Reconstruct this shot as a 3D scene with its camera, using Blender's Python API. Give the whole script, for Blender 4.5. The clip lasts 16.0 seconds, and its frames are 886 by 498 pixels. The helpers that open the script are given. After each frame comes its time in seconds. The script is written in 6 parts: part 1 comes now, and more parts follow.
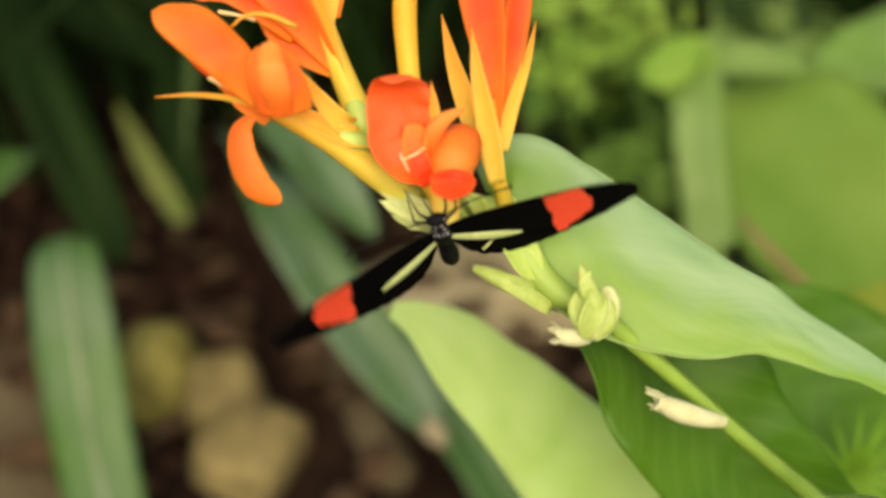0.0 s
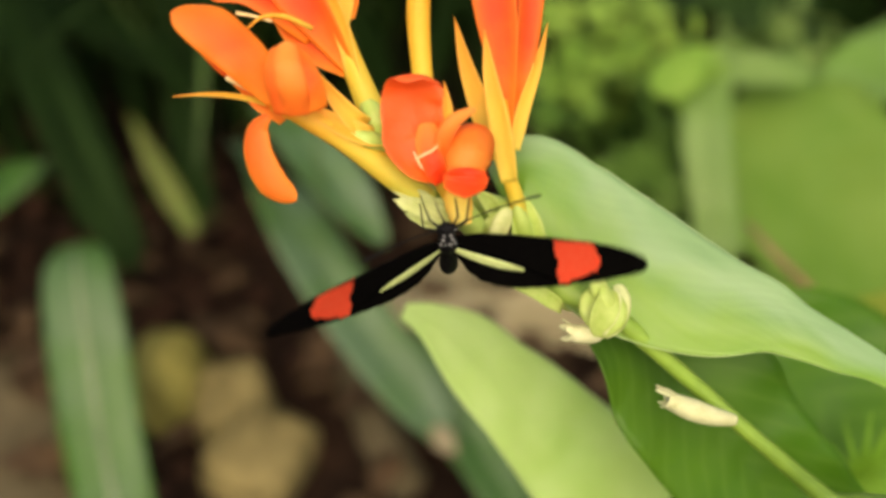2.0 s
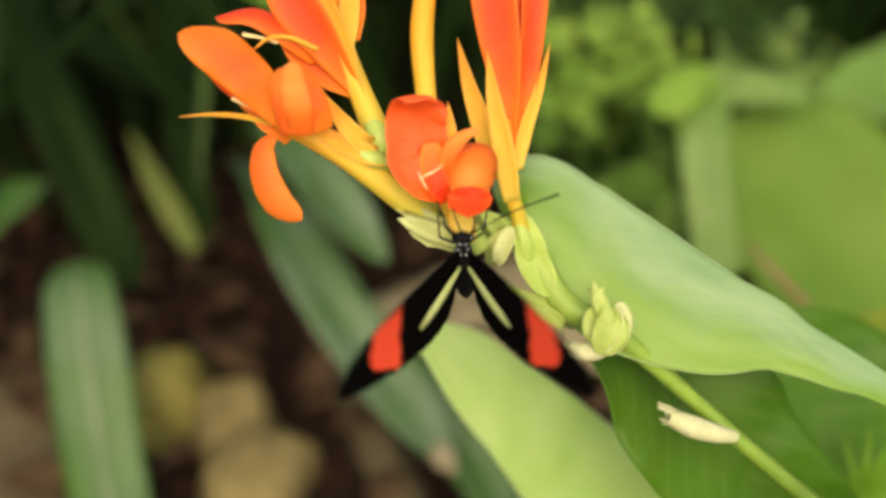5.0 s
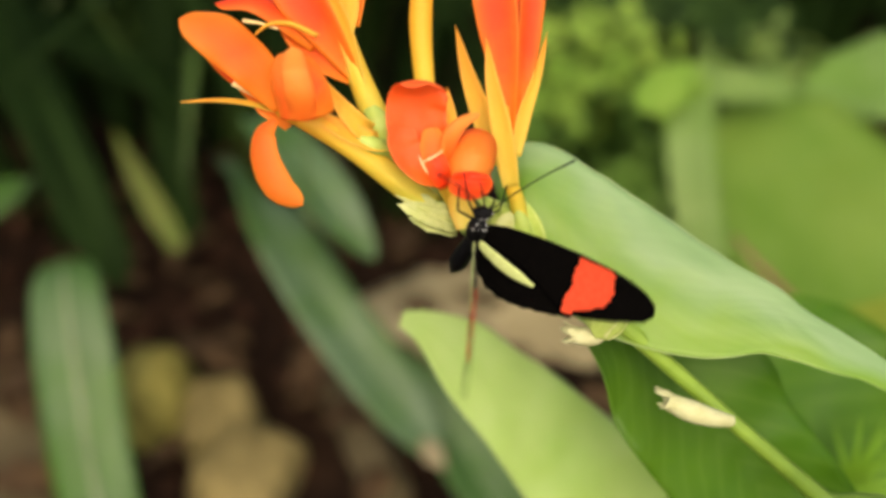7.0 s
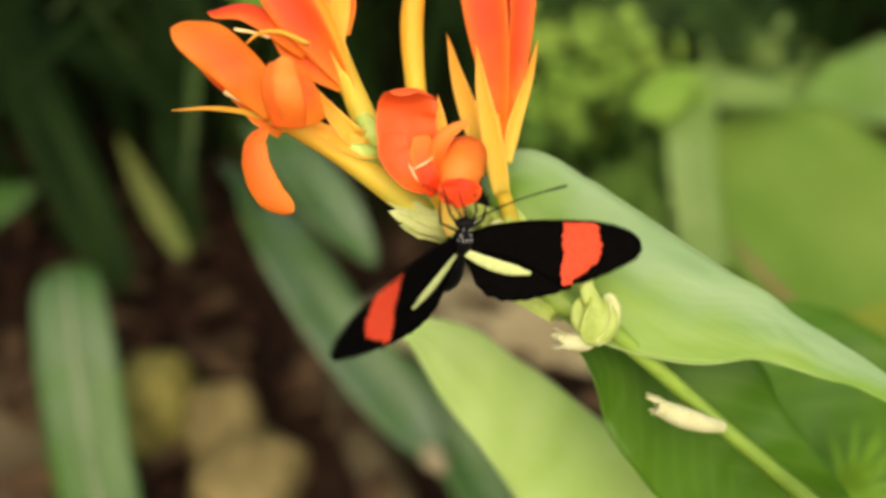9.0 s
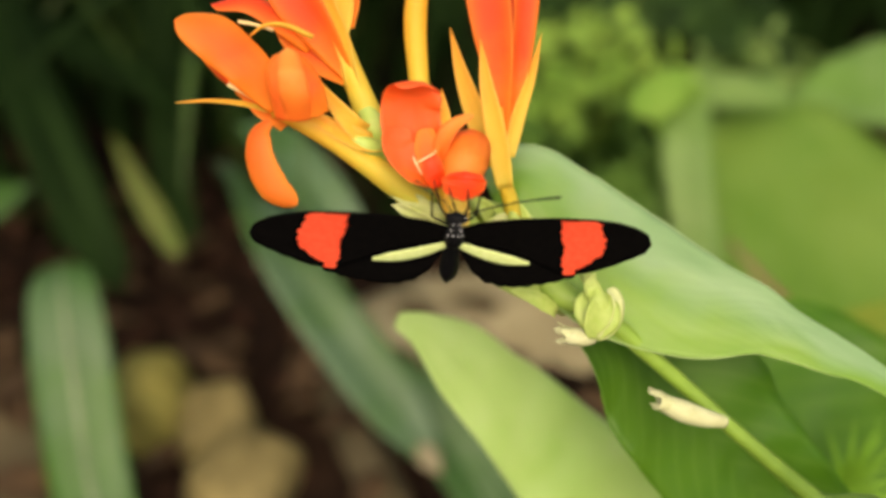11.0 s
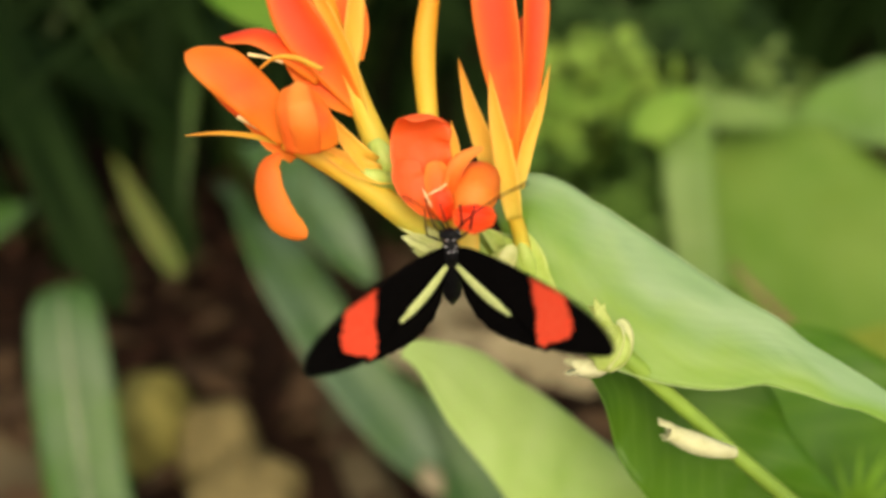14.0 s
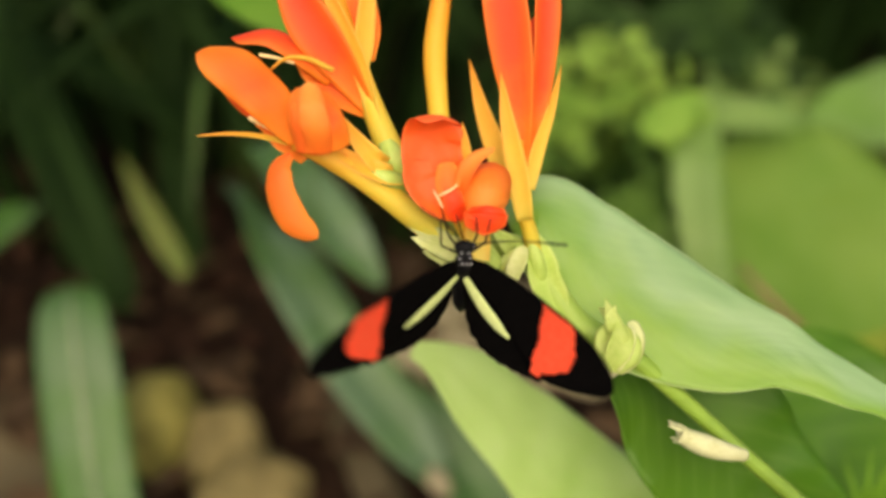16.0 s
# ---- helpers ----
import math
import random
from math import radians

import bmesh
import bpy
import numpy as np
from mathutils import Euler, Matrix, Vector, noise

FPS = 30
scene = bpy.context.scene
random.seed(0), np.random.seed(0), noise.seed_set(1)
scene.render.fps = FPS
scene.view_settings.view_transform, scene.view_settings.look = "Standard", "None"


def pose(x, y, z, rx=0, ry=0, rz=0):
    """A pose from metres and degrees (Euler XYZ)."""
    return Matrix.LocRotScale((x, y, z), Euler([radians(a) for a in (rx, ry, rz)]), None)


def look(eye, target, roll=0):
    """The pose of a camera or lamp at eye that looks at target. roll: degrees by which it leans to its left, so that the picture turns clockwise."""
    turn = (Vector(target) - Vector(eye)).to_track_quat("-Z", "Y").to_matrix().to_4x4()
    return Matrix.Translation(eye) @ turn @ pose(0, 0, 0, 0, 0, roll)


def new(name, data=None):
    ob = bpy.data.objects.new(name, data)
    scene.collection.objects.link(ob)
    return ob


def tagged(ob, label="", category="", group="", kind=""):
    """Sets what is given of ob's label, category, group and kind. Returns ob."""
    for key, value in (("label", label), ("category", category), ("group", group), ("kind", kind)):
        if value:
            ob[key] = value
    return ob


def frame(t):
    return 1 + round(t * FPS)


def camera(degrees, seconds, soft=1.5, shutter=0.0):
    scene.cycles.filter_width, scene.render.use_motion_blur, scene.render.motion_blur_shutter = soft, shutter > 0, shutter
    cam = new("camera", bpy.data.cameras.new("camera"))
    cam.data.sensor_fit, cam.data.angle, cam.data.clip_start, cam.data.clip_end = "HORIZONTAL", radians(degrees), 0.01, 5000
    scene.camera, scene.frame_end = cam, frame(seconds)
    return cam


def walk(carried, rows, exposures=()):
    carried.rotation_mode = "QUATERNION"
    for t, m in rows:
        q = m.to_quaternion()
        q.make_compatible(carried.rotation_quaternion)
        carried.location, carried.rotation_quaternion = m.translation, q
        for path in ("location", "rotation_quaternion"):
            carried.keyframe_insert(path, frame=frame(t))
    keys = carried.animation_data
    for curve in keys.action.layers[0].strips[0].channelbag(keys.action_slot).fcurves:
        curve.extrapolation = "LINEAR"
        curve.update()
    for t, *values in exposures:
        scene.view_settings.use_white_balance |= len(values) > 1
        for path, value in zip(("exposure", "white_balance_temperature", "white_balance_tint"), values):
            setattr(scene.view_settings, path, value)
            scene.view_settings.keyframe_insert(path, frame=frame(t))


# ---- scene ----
# ---- camera ----
cam = camera(46, 16.0, soft=3.3, shutter=0.5)
cam.data.dof.use_dof = True
cam.data.dof.focus_distance = 0.202
cam.data.dof.aperture_fstop = 5.8
walk(cam, [
    (0.0, pose(0.00881, -0.19215, 0.40044, 51.609, 0.577, 0.643)),
    (0.5, pose(0.00796, -0.19271, 0.40033, 51.711, 0.466, 0.752)),
    (1.0, pose(0.00763, -0.19386, 0.40015, 51.906, 0.501, 0.741)),
    (1.5, pose(0.00790, -0.19431, 0.40032, 52.118, 0.601, 0.817)),
    (2.0, pose(0.00786, -0.19632, 0.39931, 52.494, 0.755, 1.027)),
    (2.5, pose(0.00788, -0.19651, 0.40021, 52.539, 0.810, 1.139)),
    (3.0, pose(0.00852, -0.19474, 0.40108, 52.451, 0.893, 0.999)),
    (3.5, pose(0.00737, -0.19464, 0.40111, 52.515, 0.801, 1.039)),
    (6.0, pose(0.00593, -0.20034, 0.39894, 53.850, 0.536, 0.499)),
    (6.5, pose(0.00379, -0.20081, 0.39792, 53.705, 0.369, 0.173)),
    (7.0, pose(0.00268, -0.20088, 0.39821, 53.720, 0.133, -0.121)),
    (7.5, pose(0.00184, -0.20044, 0.39921, 53.849, 0.197, -0.433)),
    (8.0, pose(0.00411, -0.19928, 0.39977, 53.853, 0.141, -0.362)),
    (8.5, pose(0.00510, -0.20020, 0.40005, 53.788, 0.233, -0.048)),
    (9.0, pose(0.00614, -0.20160, 0.39920, 53.980, 0.443, 0.224)),
    (11.5, pose(0.00322, -0.20251, 0.39732, 54.157, -0.029, -0.268)),
    (12.0, pose(0.00232, -0.20188, 0.39704, 53.678, 0.082, -0.575)),
    (12.5, pose(-0.00081, -0.20113, 0.39754, 53.762, -0.037, -0.558)),
    (13.0, pose(0.00121, -0.20084, 0.39870, 54.283, -0.161, -0.926)),
    (13.5, pose(0.00016, -0.20011, 0.39995, 54.532, -0.175, -0.612)),
    (14.0, pose(0.00106, -0.20015, 0.40043, 54.862, -0.054, -0.318)),
    (14.5, pose(0.00091, -0.19991, 0.40041, 55.077, 0.050, -0.083)),
    (15.0, pose(0.00160, -0.19979, 0.40067, 55.051, 0.108, 0.154)),
    (15.5, pose(0.00233, -0.19970, 0.40019, 54.868, 0.113, 0.196)),
    (16.0, pose(0.00000, -0.20000, 0.40000, 55.000, -0.000, 0.000)),
], exposures=[(0.0, 0.58, 7800, 10), (16.0, 0.52, 7800, 10)])

# ---- world and sun ----
world = bpy.data.worlds.new("overcast_sky")
scene.world = world
world.use_nodes = True
wn = world.node_tree.nodes
sky = wn.new("ShaderNodeTexSky")
sky.sky_type = 'NISHITA'
sky.sun_disc = False
sky.sun_elevation, sky.sun_rotation = radians(48), radians(-184)
sky.dust_density = 4.0
wn["Background"].inputs["Strength"].default_value = 0.15
world.node_tree.links.new(sky.outputs[0], wn["Background"].inputs["Color"])
sun = new("sun", bpy.data.lights.new("sun", 'SUN'))
sun.data.energy, sun.data.angle, sun.data.color = 1.3, radians(55), (1.0, 0.94, 0.82)
sun.matrix_world = look((0.07, -1.0, 1.31), (0, 0, 0.2))


# ---- materials ----
def ramp(nt, fac, stops):
    r = nt.nodes.new("ShaderNodeValToRGB")
    el = r.color_ramp.elements
    for i, (p, c) in enumerate(stops):
        e = el[i] if i < 2 else el.new(p)
        e.position, e.color = p, (*c, 1)
    nt.links.new(fac, r.inputs[0])
    return r.outputs[0]


def base_mat(name, rough=0.5, spec=0.5):
    m = bpy.data.materials.new(name)
    m.use_nodes = True
    b = m.node_tree.nodes["Principled BSDF"]
    b.inputs["Roughness"].default_value = rough
    b.inputs["Specular IOR Level"].default_value = spec
    return m, m.node_tree, b


def noise_fac(nt, scale, detail=3.0, coord="Object", stretch=(1, 1, 1)):
    tc = nt.nodes.new("ShaderNodeTexCoord")
    mp = nt.nodes.new("ShaderNodeMapping")
    mp.inputs["Scale"].default_value = stretch
    n = nt.nodes.new("ShaderNodeTexNoise")
    n.inputs["Scale"].default_value, n.inputs["Detail"].default_value = scale, detail
    nt.links.new(tc.outputs[coord], mp.inputs[0])
    nt.links.new(mp.outputs[0], n.inputs["Vector"])
    return n.outputs["Fac"]


def math_node(nt, op, a, b):
    n = nt.nodes.new("ShaderNodeMath")
    n.operation = op
    for i, v in enumerate((a, b)):
        if isinstance(v, (int, float)):
            n.inputs[i].default_value = v
        else:
            nt.links.new(v, n.inputs[i])
    return n.outputs[0]


def mix_col(nt, fac, a, b, mode='MIX'):
    n = nt.nodes.new("ShaderNodeMix")
    n.data_type, n.blend_type = 'RGBA', mode
    for k, v in ((0, fac), (6, a), (7, b)):
        if isinstance(v, (int, float)):
            n.inputs[k].default_value = v
        elif isinstance(v, tuple):
            n.inputs[k].default_value = (*v, 1)
        else:
            nt.links.new(v, n.inputs[k])
    return n.outputs[2]


def bump(nt, b, height, strength, distance):
    n = nt.nodes.new("ShaderNodeBump")
    n.inputs["Strength"].default_value, n.inputs["Distance"].default_value = strength, distance
    nt.links.new(height, n.inputs["Height"])
    nt.links.new(n.outputs[0], b.inputs["Normal"])


def through_light(nt, b, col, amount):
    """A thin leaf or petal lets part of the light through."""
    t = nt.nodes.new("ShaderNodeBsdfTranslucent")
    mx = nt.nodes.new("ShaderNodeMixShader")
    mx.inputs[0].default_value = amount
    nt.links.new(col, t.inputs["Color"])
    nt.links.new(b.outputs[0], mx.inputs[1])
    nt.links.new(t.outputs[0], mx.inputs[2])
    nt.links.new(mx.outputs[0], nt.nodes["Material Output"].inputs["Surface"])


def leaf_mat(name, dark, light, vein, rough=0.45, veins=34.0, vein_amount=0.35, amount=0.3, slant=0.55, spec=0.5, rib=None, streak=0.0, spread=None, blotch=16, blotch_mix=0.4, margin=None, wax_sheen=None, wax_sheen_side=0.0):
    """A leaf blade: side veins run slanting from the midrib, over a blotchy ground. UV: u along, v across."""
    m, nt, b = base_mat(name, rough, spec)
    uv = nt.nodes.new("ShaderNodeUVMap")
    sep = nt.nodes.new("ShaderNodeSeparateXYZ")
    nt.links.new(uv.outputs[0], sep.inputs[0])
    off = math_node(nt, 'ABSOLUTE', math_node(nt, 'SUBTRACT', sep.outputs[1], 0.5), 0.0)
    wob = math_node(nt, 'MULTIPLY', noise_fac(nt, 60, 2), 0.05)
    ph = math_node(nt, 'ADD', math_node(nt, 'SUBTRACT', sep.outputs[0], math_node(nt, 'MULTIPLY', off, slant)), wob)
    wave = math_node(nt, 'SINE', math_node(nt, 'MULTIPLY', ph, veins * 6.283), 0.0)
    w01 = math_node(nt, 'POWER', math_node(nt, 'MULTIPLY_ADD', wave, 0.5), 4.0)
    w01.node.inputs[0].links[0].from_node.inputs[2].default_value = 0.5
    blot = noise_fac(nt, 45, 4)
    col = ramp(nt, blot, [(0.3, dark), (0.7, light)])
    patch = noise_fac(nt, blotch, 3)
    tone = ramp(nt, patch, [(0.40, (light[0] * 0.66, light[1] * 0.82, light[2] * 0.45)), (0.60, (min(light[0] * 1.18, 1), light[1] * 1.06, light[2] * 1.0))])
    col = mix_col(nt, blotch_mix, col, tone)
    col = mix_col(nt, math_node(nt, 'MULTIPLY', w01, vein_amount), col, vein)
    if streak:
        lines = noise_fac(nt, 4, 3, "UV", (0.7, 2.6, 1))
        st = ramp(nt, lines, [(0.38, tuple(c * 0.45 for c in dark)), (0.66, tuple(min(c * 1.5, 1) for c in vein))])
        col = mix_col(nt, streak, col, st)
    # Pale waxy tone that also stands for sky sheen painted on the blade.
    if wax_sheen:
        wax_sheen_fac = math_node(nt, 'ADD', noise_fac(nt, 24, 3), math_node(nt, 'MULTIPLY', math_node(nt, 'SUBTRACT', sep.outputs[1], 0.5), wax_sheen_side))
        col = mix_col(nt, ramp(nt, wax_sheen_fac, [(0.40, (0, 0, 0)), (0.62, (0.8, 0.8, 0.8))]), col, wax_sheen)
    if spread:
        geo = nt.nodes.new("ShaderNodeNewGeometry")
        pick = ramp(nt, geo.outputs["Random Per Island"], [(0.0, spread[0]), (1.0, spread[1])])
        col = mix_col(nt, 0.75, col, pick)
    if rib:
        near = math_node(nt, 'LESS_THAN', off, 0.022)
        col = mix_col(nt, math_node(nt, 'MULTIPLY', near, 0.8), col, rib)
    if margin:
        out = math_node(nt, 'GREATER_THAN', math_node(nt, 'ADD', off, math_node(nt, 'MULTIPLY', noise_fac(nt, 130, 2), 0.012)), 0.4935)
        col = mix_col(nt, math_node(nt, 'MULTIPLY', out, 0.7), col, margin)
    nt.links.new(col, b.inputs["Base Color"])
    fine = noise_fac(nt, 900, 2)
    bump(nt, b, math_node(nt, 'ADD', math_node(nt, 'MULTIPLY', wave, 0.5), fine), 0.06, 0.0002)
    through_light(nt, b, col, amount)
    return m


def petal_mat(name, base, mid, tip, amount=0.35, rough=0.42, rim_amount=0.55, rim_col=(0.96, 0.42, 0.04)):
    """A petal: colour runs from base to tip, with fine lengthwise streaks."""
    m, nt, b = base_mat(name, rough, 0.35)
    uv = nt.nodes.new("ShaderNodeUVMap")
    sep = nt.nodes.new("ShaderNodeSeparateXYZ")
    nt.links.new(uv.outputs[0], sep.inputs[0])
    streak = noise_fac(nt, 6, 3, "UV", (0.6, 9, 1))
    blot = noise_fac(nt, 120, 3)
    fac = math_node(nt, 'ADD', sep.outputs[0], math_node(nt, 'MULTIPLY', math_node(nt, 'SUBTRACT', streak, 0.5), 0.35))
    fac = math_node(nt, 'ADD', fac, math_node(nt, 'MULTIPLY', math_node(nt, 'SUBTRACT', blot, 0.5), 0.45))
    col = ramp(nt, fac, [(0.0, base), (1.0, tip), (0.45, mid)])
    off = math_node(nt, 'MULTIPLY', math_node(nt, 'ABSOLUTE', math_node(nt, 'SUBTRACT', sep.outputs[1], 0.5), 0.0), 2.0)
    rim = math_node(nt, 'MULTIPLY', math_node(nt, 'POWER', off, 2.6), rim_amount)
    rim = math_node(nt, 'MULTIPLY', rim, math_node(nt, 'ADD', streak, 0.3))
    col = mix_col(nt, rim, col, rim_col)
    nt.links.new(col, b.inputs["Base Color"])
    bump(nt, b, streak, 0.2, 0.0008)
    through_light(nt, b, col, amount)
    return m


def plain_mat(name, a, c, scale, rough=0.6, spec=0.4, bump_d=0.0004, bump_s=0.3, detail=4.0, amount=0.0):
    m, nt, b = base_mat(name, rough, spec)
    nz = noise_fac(nt, scale, detail)
    nz2 = noise_fac(nt, scale * 7, 3)
    col = ramp(nt, math_node(nt, 'ADD', math_node(nt, 'MULTIPLY', nz, 0.7), math_node(nt, 'MULTIPLY', nz2, 0.3)), [(0.32, a), (0.68, c)])
    nt.links.new(col, b.inputs["Base Color"])
    bump(nt, b, math_node(nt, 'ADD', nz, math_node(nt, 'MULTIPLY', nz2, 0.5)), bump_s, bump_d)
    if amount:
        through_light(nt, b, col, amount)
    return m


# Paler upper half: the sky's light on it is painted into the colour.
LEAF_PALE = leaf_mat("pale_canna_leaf", (0.13, 0.295, 0.025), (0.205, 0.385, 0.05), (0.30, 0.46, 0.15), 0.40, 20, 0.04, 0.28, spec=0.45, blotch=22, blotch_mix=0.6, margin=(0.46, 0.60, 0.28), wax_sheen=(0.25, 0.41, 0.205), wax_sheen_side=-0.5)
LEAF_LIME = leaf_mat("lime_canna_leaf", (0.42, 0.64, 0.16), (0.53, 0.71, 0.27), (0.56, 0.72, 0.33), 0.42, 22, 0.04, 0.45, blotch=18, blotch_mix=0.2, margin=(0.58, 0.70, 0.38))
# Darker canna leaf copy: shade below the pale leaf is in its colour.
LEAF_SHADED = leaf_mat("shaded_canna_leaf", (0.028, 0.095, 0.006), (0.072, 0.19, 0.012), (0.10, 0.22, 0.024), 0.45, 11, 0.35, 0.3, spec=0.25, blotch=24, blotch_mix=0.55)
# Grey-green patches on both strap leaves paint in a broken sky sheen.
STRAP = leaf_mat("strap_leaf", (0.020, 0.080, 0.006), (0.046, 0.13, 0.012), (0.06, 0.13, 0.025), 0.42, 1, 0.1, 0.12, 0.0, 0.36, streak=0.2, rib=(0.24, 0.30, 0.19), wax_sheen=(0.075, 0.135, 0.055))
STRAP_GREY = leaf_mat("grey_green_strap_leaf", (0.030, 0.095, 0.015), (0.06, 0.145, 0.03), (0.09, 0.16, 0.06), 0.45, 1, 0.1, 0.15, 0.0, 0.35, streak=0.35, wax_sheen=(0.095, 0.16, 0.085))
# Near-black copy of the strap leaf: the thicket's shade is put into its colour.
STRAP_SHADED = leaf_mat("strap_leaf_with_shade", (0.003, 0.010, 0.002), (0.009, 0.025, 0.004), (0.014, 0.032, 0.007), 0.7, 1, 0.1, 0.1, 0.0, 0.06, streak=0.6)
STRAP_THIN = leaf_mat("thin_blade_leaf", (0.024, 0.052, 0.011), (0.055, 0.105, 0.022), (0.06, 0.11, 0.03), 0.5, 1, 0.1, 0.15, 0.0, 0.3)
STRAP_OLIVE = leaf_mat("olive_strap_leaf", (0.10, 0.15, 0.018), (0.15, 0.195, 0.03), (0.16, 0.2, 0.04), 0.55, 1, 0.1, 0.2, 0.0, 0.4)
BROAD = leaf_mat("broad_olive_leaf", (0.10, 0.20, 0.025), (0.155, 0.275, 0.05), (0.16, 0.27, 0.06), 0.55, 8, 0.2, 0.3, spec=0.15)
STRAP_PALE = leaf_mat("pale_strap_leaf", (0.11, 0.21, 0.04), (0.165, 0.275, 0.07), (0.18, 0.28, 0.09), 0.5, 1, 0.1, 0.2, 0.0, 0.3, streak=0.15)
# Both shrub leaves are darkened in colour to imitate shade and dark gaps.
FERN_MID_SHADED = leaf_mat("mid_shaded_shrub_leaf", (0.012, 0.035, 0.008), (0.04, 0.085, 0.02), (0.04, 0.085, 0.02), 0.6, 5, 0.2, 0.25, spec=0.1, spread=((0.004, 0.014, 0.003), (0.04, 0.085, 0.018)))
FERN_SHADED = leaf_mat("shaded_shrub_leaf", (0.006, 0.02, 0.004), (0.02, 0.05, 0.01), (0.02, 0.05, 0.012), 0.6, 5, 0.2, 0.2, spec=0.1)
YOUNG = leaf_mat("young_leaf", (0.09, 0.22, 0.02), (0.14, 0.29, 0.035), (0.15, 0.29, 0.05), 0.55, 10, 0.1, 0.35, spec=0.2)
ROSETTE = leaf_mat("rosette_leaf", (0.11, 0.27, 0.02), (0.18, 0.36, 0.035), (0.18, 0.36, 0.05), 0.55, 6, 0.1, 0.35, spec=0.2)
PETAL = petal_mat("orange_petal", (0.96, 0.30, 0.03), (0.93, 0.15, 0.022), (0.95, 0.24, 0.025), rough=0.5, amount=0.4, rim_amount=0.75, rim_col=(0.97, 0.36, 0.035))
PETAL_RED = petal_mat("red_orange_petal", (0.95, 0.30, 0.03), (0.90, 0.10, 0.022), (0.88, 0.075, 0.022), rough=0.5, amount=0.4)
PETAL_SOFT = petal_mat("soft_orange_petal", (0.95, 0.19, 0.03), (0.96, 0.20, 0.03), (0.96, 0.27, 0.04), rough=0.5, amount=0.4)
PETAL_HOOD = petal_mat("scarlet_orange_petal", (0.94, 0.22, 0.03), (0.92, 0.135, 0.022), (0.91, 0.14, 0.03), rough=0.45, amount=0.35, rim_amount=0.35, rim_col=(0.94, 0.22, 0.06))
PETAL_GLOW = petal_mat("glowing_orange_petal", (0.94, 0.22, 0.03), (0.95, 0.33, 0.05), (0.96, 0.43, 0.09), rough=0.45, amount=0.45, rim_amount=0.5, rim_col=(0.93, 0.18, 0.03))
THROAT = petal_mat("red_throat_petal", (0.90, 0.05, 0.012), (0.90, 0.065, 0.014), (0.91, 0.10, 0.02), rough=0.45, amount=0.3, rim_amount=0.2)
LIP = petal_mat("golden_lip_petal", (0.94, 0.84, 0.26), (0.96, 0.76, 0.15), (0.96, 0.58, 0.08), rough=0.5, amount=0.45)
SPRIG_LIGHT = leaf_mat("bright_shrub_leaf", (0.16, 0.32, 0.05), (0.28, 0.45, 0.085), (0.29, 0.45, 0.1), 0.55, 5, 0.2, 0.4, spec=0.15)
SPRIG_GREEN = leaf_mat("green_shrub_leaf", (0.07, 0.17, 0.025), (0.13, 0.25, 0.05), (0.14, 0.26, 0.07), 0.55, 5, 0.2, 0.35, spec=0.15)
TUBE = petal_mat("yellow_floral_tube", (0.60, 0.66, 0.11), (0.92, 0.66, 0.08), (0.94, 0.47, 0.045), 0.38, rim_amount=0.0, rough=0.5)
SEPAL = petal_mat("golden_sepal", (0.78, 0.64, 0.10), (0.92, 0.54, 0.06), (0.93, 0.40, 0.04), 0.40, rim_col=(0.92, 0.66, 0.16), rough=0.52)
STEM = petal_mat("pale_green_stem", (0.06, 0.13, 0.012), (0.23, 0.37, 0.05), (0.44, 0.56, 0.14), amount=0.08, rim_amount=0.0)
OVARY = plain_mat("yellow_green_ovary", (0.31, 0.45, 0.08), (0.46, 0.57, 0.15), 160, 0.5, 0.35, 0.0006, 0.4)
BUD = plain_mat("cream_green_bud", (0.36, 0.50, 0.09), (0.55, 0.64, 0.20), 130, 0.5, 0.4, amount=0.25)
DRY = plain_mat("dry_cream_bract", (0.46, 0.54, 0.17), (0.66, 0.70, 0.34), 180, 0.6, 0.3, 0.0006, 0.5, amount=0.2)
DRY_WHITE = plain_mat("withered_white_bract", (0.56, 0.57, 0.28), (0.72, 0.73, 0.44), 220, 0.65, 0.25, 0.0008, 0.6, amount=0.2)
GREEN_BROAD = leaf_mat("broad_green_leaf", (0.085, 0.21, 0.03), (0.145, 0.285, 0.06), (0.16, 0.29, 0.08), 0.55, 6, 0.15, 0.3, spec=0.15, wax_sheen=(0.19, 0.31, 0.10))
WHITE = plain_mat("cream_yellow_stamen", (0.78, 0.55, 0.22), (0.88, 0.7, 0.36), 400, 0.5, 0.3)
BLACK = plain_mat("velvet_black_wing", (0.0010, 0.0009, 0.0009), (0.003, 0.0026, 0.0024), 700, 0.95, 0.03, 0.0001)
BODY = plain_mat("black_body_fuzz", (0.0012, 0.0012, 0.0015), (0.004, 0.004, 0.005), 1500, 0.55, 0.14, 0.0003, 0.6)
RED = plain_mat("scarlet_band", (0.97, 0.08, 0.035), (0.99, 0.115, 0.055), 900, 0.75, 0.1, 0.0001, amount=0.12)
CREAM = plain_mat("pale_yellow_bar", (0.50, 0.60, 0.22), (0.62, 0.70, 0.32), 900, 0.7, 0.2, 0.0001)
SPOT = plain_mat("white_spot", (0.75, 0.75, 0.75), (0.85, 0.85, 0.85), 900, 0.6, 0.2)
# Near-black soil: the shade between plants is put into its colour.
SOIL = plain_mat("shaded_brown_soil", (0.004, 0.0028, 0.002), (0.028, 0.015, 0.009), 40, 0.95, 0.05, 0.006, 0.9, 8)
PATH = plain_mat("trodden_earth", (0.19, 0.16, 0.085), (0.44, 0.38, 0.225), 20, 0.9, 0.2, 0.004, 0.6, 8)
